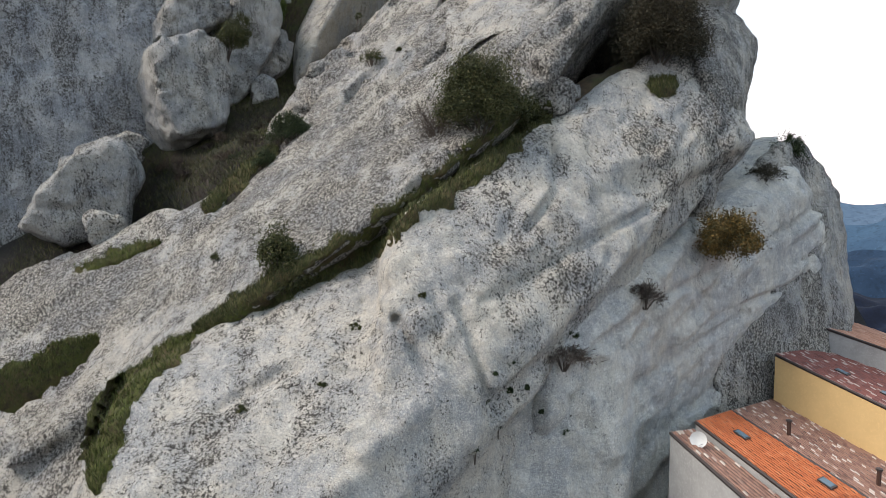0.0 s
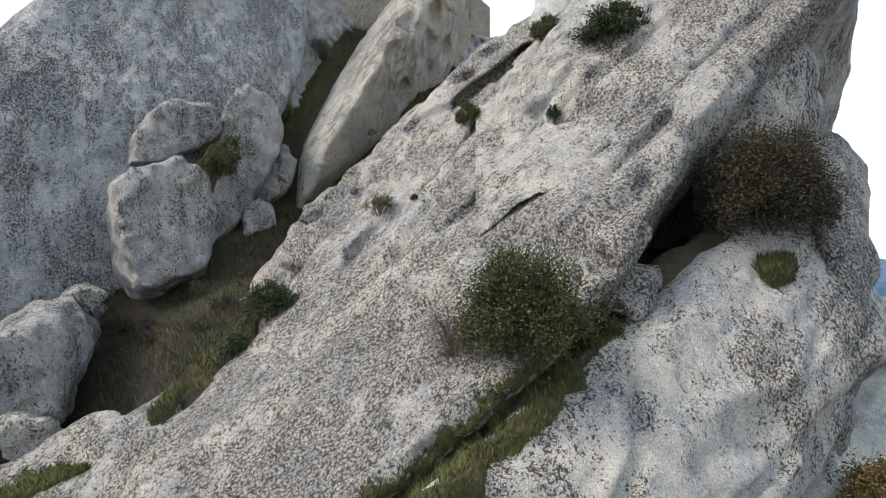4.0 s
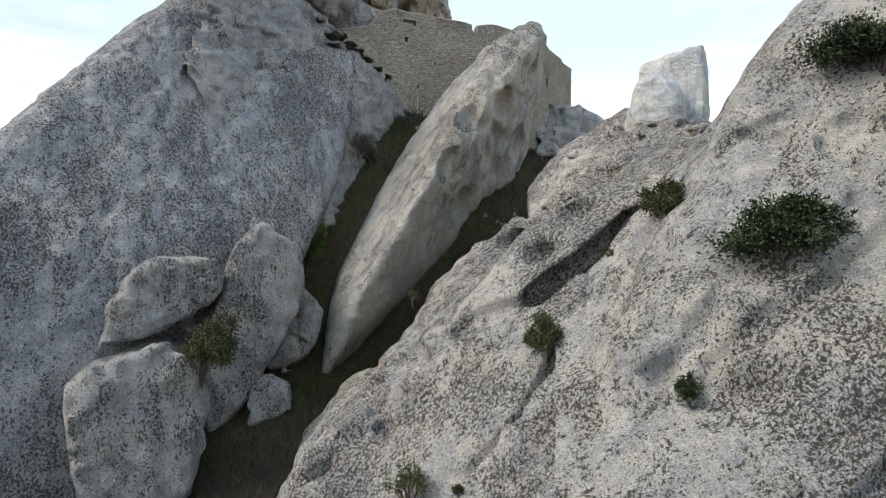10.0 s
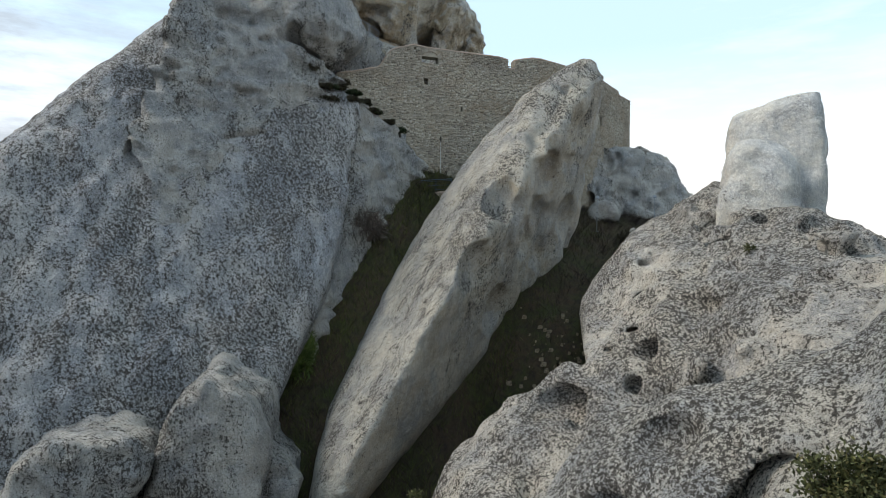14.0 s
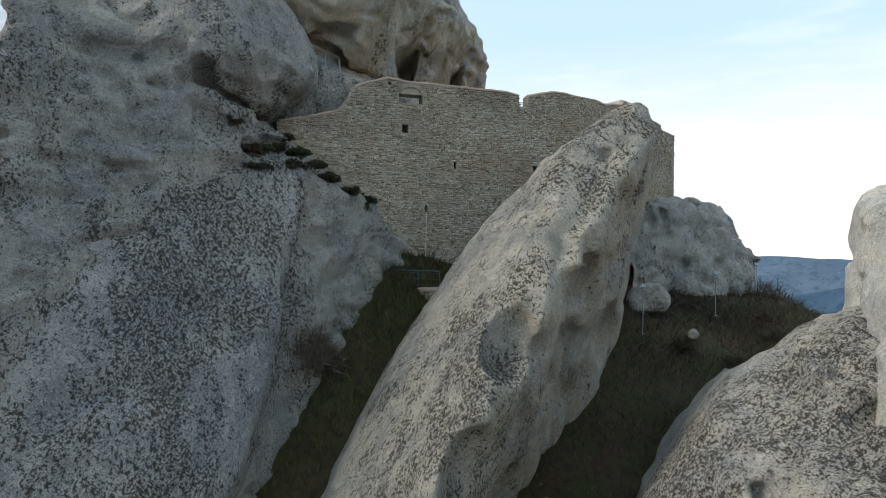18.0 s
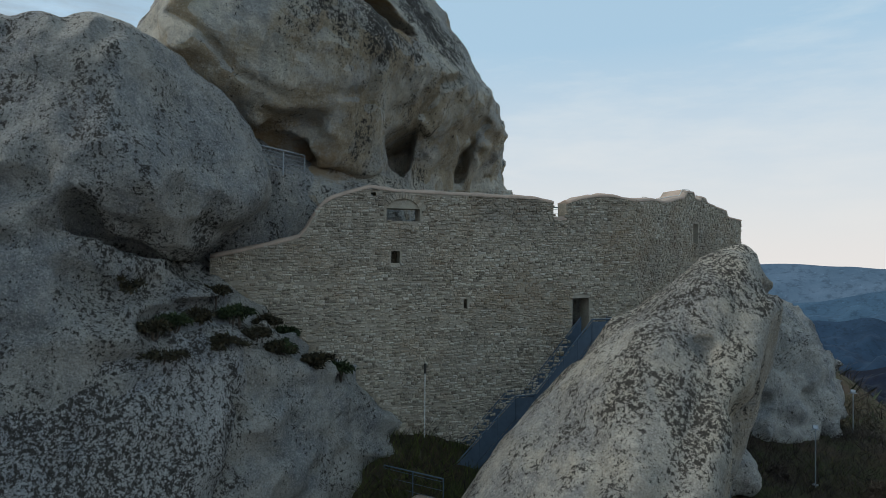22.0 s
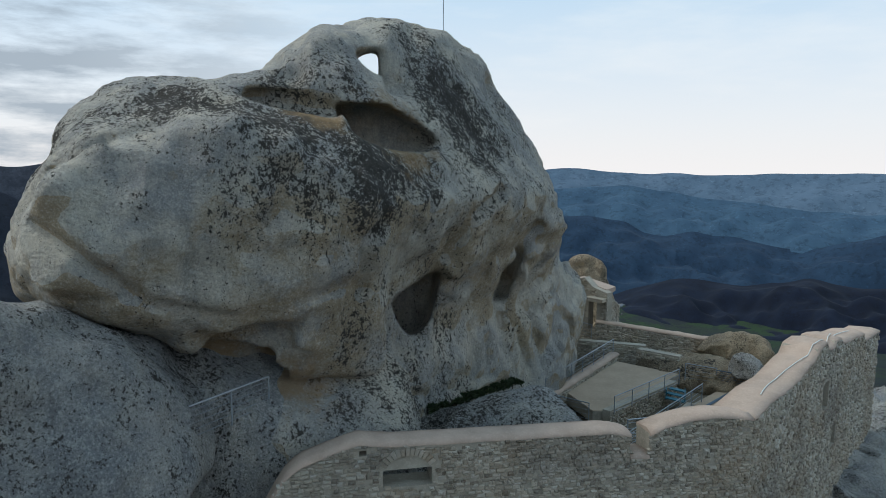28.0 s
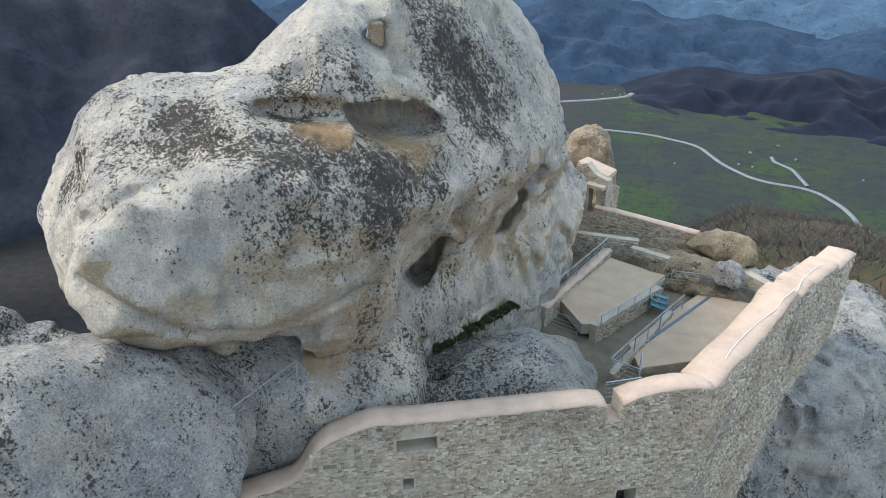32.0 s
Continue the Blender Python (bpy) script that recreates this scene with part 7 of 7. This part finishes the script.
shrub("bush", (-8.6, 34.9, -5.2), (1.6, 1.4, 2.9), LEAF_OLIVE, "upright conical evergreen bush on the turf ledge", 10, 3000, 0.2, 36)
shrub("bush", (17.1, 39.7, -2.6), (2.0, 1.7, 1.9), LEAF_ORANGE, "rusty orange and green bush under the slab", 11, 6500, 0.18, 70, 4, lean=(0.3, 0.4, -1.3))
shrub("bush", (29.0, 54.4, 1.8), (1.5, 1.4, 2.3), LEAF_DARK, "dark bush against the sky on the rock's edge", 12, 2600, 0.18, 32)
shrub("bush", (25.0, 50.3, 0.6), (1.8, 1.4, 1.0), LEAF_BROWN, "low brown bush on the rock's edge", 13, 1800, 0.2, 26, slim=0.2)
shrub("bush", (11.6, 37.6, -6.0), (1.2, 0.9, 0.9), TWIG, "dry drooping bush under the overhang", 14, 1500, 0.3, 22, slim=0.12)
shrub("bush", (6.6, 35.1, -8.8), (1.5, 0.9, 0.6), TWIG, "dry brown tuft in a hollow of the rock", 15, 1500, 0.3, 22, slim=0.12)
shrub("bush", (4.5, 48.4, 14.6), (0.55, 0.5, 0.8), LEAF_DARK, "small dark bush in the long crack", 16, 700, 0.14, 14)
shrub("bush", (12.2, 53.0, 26.6), (2.6, 1.6, 1.4), LEAF_DARK, "dark thicket on the upper slab", 17, 4200, 0.2, 46)
shrub("bush", (14.0, 52.2, 25.0), (2.0, 1.5, 1.2), LEAF_BROWN, "brown thicket below the dark one", 18, 2600, 0.2, 34)
shrub("ivy_tuft", (-18.2, 74.4, 19.4), (0.9, 0.7, 2.6), LEAF_BRIGHT, "tall bright green tuft hanging on the rock face", 19, 2600, 0.5, 40, slim=0.12)
shrub("brush_pile", (-17.0, 81.4, 27.8), (1.3, 1.2, 1.6), TWIG, "pile of dry brown brushwood at the grotto", 20, 2600, 0.6, 30, slim=0.05)
shrub("bush", (-16.4, 53.0, 1.6), (1.3, 1.0, 1.0), LEAF_DARK, "green bush low in the gully", 21, 1700, 0.18, 24)
shrub("bush", (-14.4, 45.0, -3.6), (0.6, 0.6, 0.7), LEAF_BROWN, "small round bush on the bare slab", 22, 700, 0.13, 14)
shrub("bush", (-13.5, 49.2, 1.6), (0.9, 0.8, 0.9), LEAF_DARK, "small dark bush beside the gully", 23, 1100, 0.16, 18)
shrub("bush", (-27.5, 48.0, -6.4), (1.6, 1.4, 1.5), LEAF_DARK, "dark bush beside the low boulder", 24, 2000, 0.18, 28)
shrub("bare_tree", (-0.2, 41.6, 2.4), (1.6, 1.3, 2.2), TWIG, "bare grey twiggy tree on the ledge", 25, 1500, 0.55, 44, 22, slim=0.03)
shrub("bare_tree", (-27.2, 50.2, -5.0), (1.2, 1.0, 1.6), TWIG, "bare twiggy shrub among the boulders", 26, 900, 0.45, 30, 14, slim=0.03)
for i, (x, y, z, r) in enumerate(((-19.6, 80.8, 37.4, 0.9), (-18.4, 82.6, 37.6, 0.8), (-17.4, 84.3, 37.2, 0.8), (-16.6, 85.6, 36.6, 0.7), (-20.8, 80.4, 39.6, 0.6))):
    shrub("moss_tuft", (x, y, z), (r, r * 0.8, 0.35), LEAF_BROWN, "dark low tuft on the rock ledge", 30 + i, 700, 0.16, 16, 3, group="tufts on the rock ledges")
for i, (x, y, z) in enumerate(LEDGES[1] + LEDGES[2]):
    shrub("moss_tuft", (x + 0.1, y - 0.1, z - 0.25), (0.55, 0.5, 0.3), (LEAF_BROWN, LEAF_DARK)[i % 2], "low dark tuft in a cleft of the rock ledge", 50 + i, 520, 0.16, 16, 3, group="tufts in the ledge clefts", reach=0)
for i in range(16):
    rs = random.Random(100 + i)
    x, y = 6 + 16 * rs.random(), 96 + 26 * rs.random()
    if i > 8:
        x, y = rs.uniform(5, 20), rs.uniform(108, 135)
    z = float(ground_height(np.array([x]), np.array([y]))[0])
    shrub("hillside_bush", (x, y, z - 0.2), (1.5 + rs.random(), 1.5, 1.0 + rs.random()), (LEAF_BROWN, TWIG, SCRUB)[i % 3], "leafless brown hillside shrub", 60 + i, 1300, 0.3, 26, 5, slim=0.1, group="shrubs on the hillside", reach=0)


# ---- turf, grass and brushwood ----
def sward(rs, at, size, slim=0.1, lean=0.45):
    """Upright blades at the given places, as vertices and quads."""
    n = len(at)
    a = rs.normal(size=(n, 3)) * lean
    a[:, 2] = 1
    b = rs.normal(size=(n, 3))
    b[:, 2] *= 0.2
    b /= np.linalg.norm(b, axis=1)[:, None]
    s = size * rs.uniform(0.5, 1.3, (n, 1))
    v = np.stack([at - b * s * slim, at + b * s * slim, at + b * s * slim * 0.6 + a * s * 0.6, at + a * s], 1)
    return v.reshape(-1, 3), np.arange(4 * n).reshape(n, 4)


TURF = grass_material("mossy turf", (0.085, 0.10, 0.024), (0.10, 0.075, 0.036), (0.055, 0.042, 0.024))


def turf(points, widths, label, seed, per=420, blade=0.22, material=None, reach=3.0):
    """A strip of turf grown along a crack: a low uneven cushion of sod and the blades on it."""
    rs = np.random.RandomState(seed)
    pts = np.array(points, float)
    seg = np.linalg.norm(np.diff(pts, axis=0), axis=1)
    run = np.concatenate([[0], np.cumsum(seg)])
    n, m = int(run[-1] / 0.22) + 2, 9
    u = np.linspace(0, run[-1], n)
    mid = np.stack([np.interp(u, run, pts[:, i]) for i in range(3)], 1)
    wide = 1.3 * np.interp(u, run, widths)
    out = np.array((-2 - mid[:, 0].mean(), -32, 6)) / 34
    way = pts[-1] - pts[0]
    side = np.cross(way / np.linalg.norm(way), out)
    side /= np.linalg.norm(side)
    edge = 1 + 0.7 * ripple(mid, 1.1, seed) + 0.5 * ripple(mid, 0.4, seed + 1)
    taper = np.minimum(1, np.minimum(u + 0.1, run[-1] - u + 0.1) / 0.9) ** 0.5
    across = np.linspace(-1, 1, m)
    at = mid[:, None, :] + (across[None, :] * (wide * edge * taper)[:, None])[..., None] * side + (0.5 * ripple(mid, 1.6, seed + 2))[:, None, None] * side
    flat = surface(at.reshape(-1, 3), out, reach)
    swell = (0.24 * (1 - np.abs(across) ** 2.5) - 0.1)[None, :].repeat(n, 0).ravel() + 0.08 * ripple(flat, 0.5, seed + 3)
    flat = flat + swell[:, None] * (out + np.array((0, 0, 0.6)))
    i, j = np.meshgrid(np.arange(n - 1), np.arange(m - 1), indexing="ij")
    v = (i * m + j).ravel()
    quads = np.stack([v, v + m, v + m + 1, v + 1], 1)
    ob = thing("turf", (0, 0, 0), label, "turf", kind="stuff")
    part("sod", grid_mesh("sod", flat, quads, TURF), TURF, ob)
    count = int(per * run[-1] * np.mean(widths) * 2)
    pick = rs.randint(0, len(quads), count)
    w = rs.dirichlet((1, 1, 1, 1), count)
    roots = (flat[quads[pick]] * w[..., None]).sum(1)
    q = sward(rs, roots, blade, 0.09)
    part("blades", grid_mesh("blades", *q, material or BLADE, False), material or BLADE, ob)
    return ob


BLADE_MOSS = leaf_material("mossy green blade", (0.105, 0.13, 0.026), (0.065, 0.075, 0.018), (0.16, 0.14, 0.055))
turf(((-14.9, 27.0, -12.5), (-15.4, 28.8, -11.2), (-15.6, 31.0, -9.5), (-14.0, 32.9, -7.8), (-13.1, 33.7, -7.1)), (0.5, 0.75, 0.7, 0.5, 0.35), "mossy turf grown along a crack between two slabs", 201, material=BLADE_MOSS)
turf(((-22.6, 31.8, -10.2), (-21.0, 33.0, -9.0), (-18.4, 34.4, -7.5)), (0.9, 0.8, 0.4), "patch of mossy turf on the bare slab", 202, material=BLADE_MOSS)
turf(((-13.3, 34.6, -7.2), (-11.0, 34.9, -5.8), (-9.0, 35.0, -4.7), (-6.6, 35.0, -3.7), (-4.0, 35.2, -2.4), (-1.0, 36.4, -0.4), (1.6, 38.0, 1.7), (4.4, 39.8, 3.9), (6.4, 41.0, 5.0)), (0.3, 0.5, 0.75, 0.8, 0.85, 0.9, 0.9, 0.8, 0.5), "grassy ledge with dry grass between two slabs", 203, 420, 0.26)
turf(((-26.0, 45.6, -6.6), (-23.0, 45.6, -5.0), (-20.5, 46.0, -3.6)), (0.9, 1.1, 0.6), "mossy turf at the gully's edge", 204, 300, 0.26, BLADE_MOSS)
turf(((-16.8, 45.5, -1.2), (-14.5, 47.5, 1.6), (-12.4, 48.6, 3.4)), (0.5, 0.7, 0.5), "strip of rough grass beside the gully", 205, 300, 0.28)
for i in range(9):
    shrub("moss_tuft", (-15.8 + 0.24 * i, 94.7 + 0.66 * i, 42.0 - 0.05 * i), (0.36, 0.36, 0.13), LEAF_DARK, "dark mossy tuft in the cleft beside the basin rock", 280 + i, 420, 0.14, 14, 1, group="mossy tufts beside the basin rock", reach=0)
turf(((13.0, 41.8, 6.4), (15.0, 43.6, 7.4)), (0.7, 0.5), "dry grass under the large bush", 206, 300, 0.32)
for i, (x, y, z, r) in enumerate(((2.2, 29.7, -8.2, 0.16), (3.1, 30.5, -8.0, 0.2), (1.9, 29.5, -9.6, 0.34), (3.0, 30.4, -9.3, 0.2), (3.9, 31.1, -9.3, 0.16), (4.8, 31.9, -10.9, 0.2), (6.2, 32.9, -12.2, 0.25), (2.5, 30.0, -10.8, 0.2), (1.4, 29.2, -11.6, 0.22), (6.4, 33.0, -7.2, 0.3), (-4.3, 31.0, -6.4, 0.3), (-5.5, 28.6, -8.5, 0.2), (-9.0, 28.4, -9.6, 0.25), (-1.0, 32.0, -5.0, 0.18), (-14.2, 40.4, -4.2, 0.4), (0.6, 62.5, 19.6, 0.4), (6.0, 71.5, 26.8, 0.5), (-8.2, 63.8, 16.8, 0.4), (2.4, 55.0, 19.4, 0.3), (-3.4, 49.6, 10.6, 0.25))):
    shrub("rock_tuft", (x, y, z), (r * 1.2, r, r), LEAF_DARK if i < 10 else LEAF_OLIVE, "small dark tuft growing in a rock pit", 230 + i, 160, 0.13, 8, 2, group="tufts in the rock pits")


def scattered(name, area, count, size, material, label, seed, slim=0.06, lean=0.6, patch=3.0, keep=0.0):
    """Uneven grass or brush over a stretch of open ground, as one mesh."""
    rs = np.random.RandomState(seed)
    x0, y0, x1, y1 = area
    at = np.stack([rs.uniform(x0, x1, count), rs.uniform(y0, y1, count), np.zeros(count)], 1)
    at = at[ripple(at, patch, seed) + 0.3 * rs.normal(size=count) > keep]
    at[:, 2] = ground_height(at[:, 0], at[:, 1])
    at = at[depth_at(at + (0, 0, 0.08)) > 0]
    at[:, 2] -= 0.03
    me = grid_mesh(name, *sward(rs, at, size, slim, lean), material, False)
    return tagged(new(name, me), label, "grass", kind="stuff")


BRUSH = leaf_material("dead brown brush", (0.056, 0.038, 0.030), (0.028, 0.020, 0.016), (0.11, 0.085, 0.066))
DRY = leaf_material("dry grass", (0.20, 0.165, 0.09), (0.12, 0.10, 0.045), (0.32, 0.28, 0.19))
GULLY, SLOPE, CLEFT = (-34, 38, -9, 70), (-8, 72, 16, 112), (-20, 66, -6, 92)
scattered("dry_grass", GULLY, 90000, 0.36, BLADE, "rough green and dry grass in the gully", 301, keep=0.02)
scattered("brushwood", GULLY, 60000, 0.5, BRUSH, "brown leafless brushwood in the gully", 302, 0.03, 0.9, 4.0, -0.05)
scattered("pale_grass", GULLY, 16000, 0.4, DRY, "pale dry stalks in the gully", 303, 0.03, 0.8, 2.0, 0.08)
scattered("dry_grass", SLOPE, 70000, 0.3, BLADE, "rough grass on the slope below the castle", 304, keep=0.06)
scattered("brushwood", SLOPE, 90000, 0.5, BRUSH, "brown brushwood on the slope below the castle", 305, 0.03, 0.9, 4.0, -0.08)
scattered("moss_grass", CLEFT, 70000, 0.34, BLADE_MOSS, "mossy grass in the cleft beside the leaning rock", 306, keep=-0.1)
scattered("brushwood", CLEFT, 40000, 0.55, BRUSH, "brown brushwood in the cleft beside the leaning rock", 307, 0.03, 0.9, 4.0, 0.0)
for i in range(22):
    rs = random.Random(400 + i)
    x, y = (rs.uniform(-25, -13), rs.uniform(50, 66)) if i < 9 else (rs.uniform(-2, 12), rs.uniform(86, 104))
    z = float(ground_height(np.array([x]), np.array([y]))[0])
    if depth_at(np.array([[x, y, z + 0.3]]))[0] > 0.1:
        shrub("scrub_bush", (x, y, z - 0.1), (rs.uniform(0.6, 1.2), rs.uniform(0.6, 1.1), rs.uniform(0.4, 0.9)), (BRUSH, SCRUB, LEAF_BROWN)[i % 3], "low brown scrub bush among the grass", 410 + i, 700, 0.26, 18, 4, slim=0.12, group="scrub bushes", reach=0)

WOODS = leaf_material("bare brown wood", (0.060, 0.048, 0.042), (0.030, 0.025, 0.022), (0.10, 0.085, 0.07))
scattered("bare_woods", (-12, 118, 70, 330), 130000, 1.3, WOODS, "leafless brown woods on the spur behind the castle", 308, 0.03, 1.0, 22.0, -0.12)
scattered("evergreen_scrub", (-12, 118, 70, 330), 30000, 0.9, LEAF_DARK, "dark evergreen scrub on the spur behind the castle", 309, 0.12, 1.0, 14.0, 0.3)


def rubble():
    """Broken stones lying at the foot of the leaning rock."""
    rs = np.random.RandomState(77)
    verts, faces = [], []
    for _ in range(90):
        x, y = -3.4 + rs.normal() * 1.3, 78.6 + rs.normal() * 1.2
        z = float(ground_height(np.array([x]), np.array([y]))[0]) + 0.02
        r = 0.04 + 0.16 * rs.rand() ** 2
        t = rs.uniform(0, 6.28) + np.arange(5) * 1.257
        low = np.stack([x + np.cos(t) * r * rs.uniform(0.8, 1.3, 5), y + np.sin(t) * r * rs.uniform(0.7, 1.1, 5), np.full(5, z - 0.1)], 1)
        top = low * (0.75, 0.75, 1) + np.array((x * 0.25, y * 0.25, 0.1 + r * 0.8)) + rs.normal(size=(5, 3)) * r * 0.12
        n = len(verts)
        verts += [tuple(v) for v in np.concatenate([low, top])]
        faces += [tuple(n + 5 + i for i in range(5))] + [(n + i, n + (i + 1) % 5, n + 5 + (i + 1) % 5, n + 5 + i) for i in range(5)]
    me = bpy.data.meshes.new("rubble")
    me.from_pydata(verts, [], faces)
    me.materials.append(ROCK_BROWN)
    return tagged(new("rubble", me), "loose brown-grey rubble stones on the slope", "rubble", kind="stuff")


rubble()
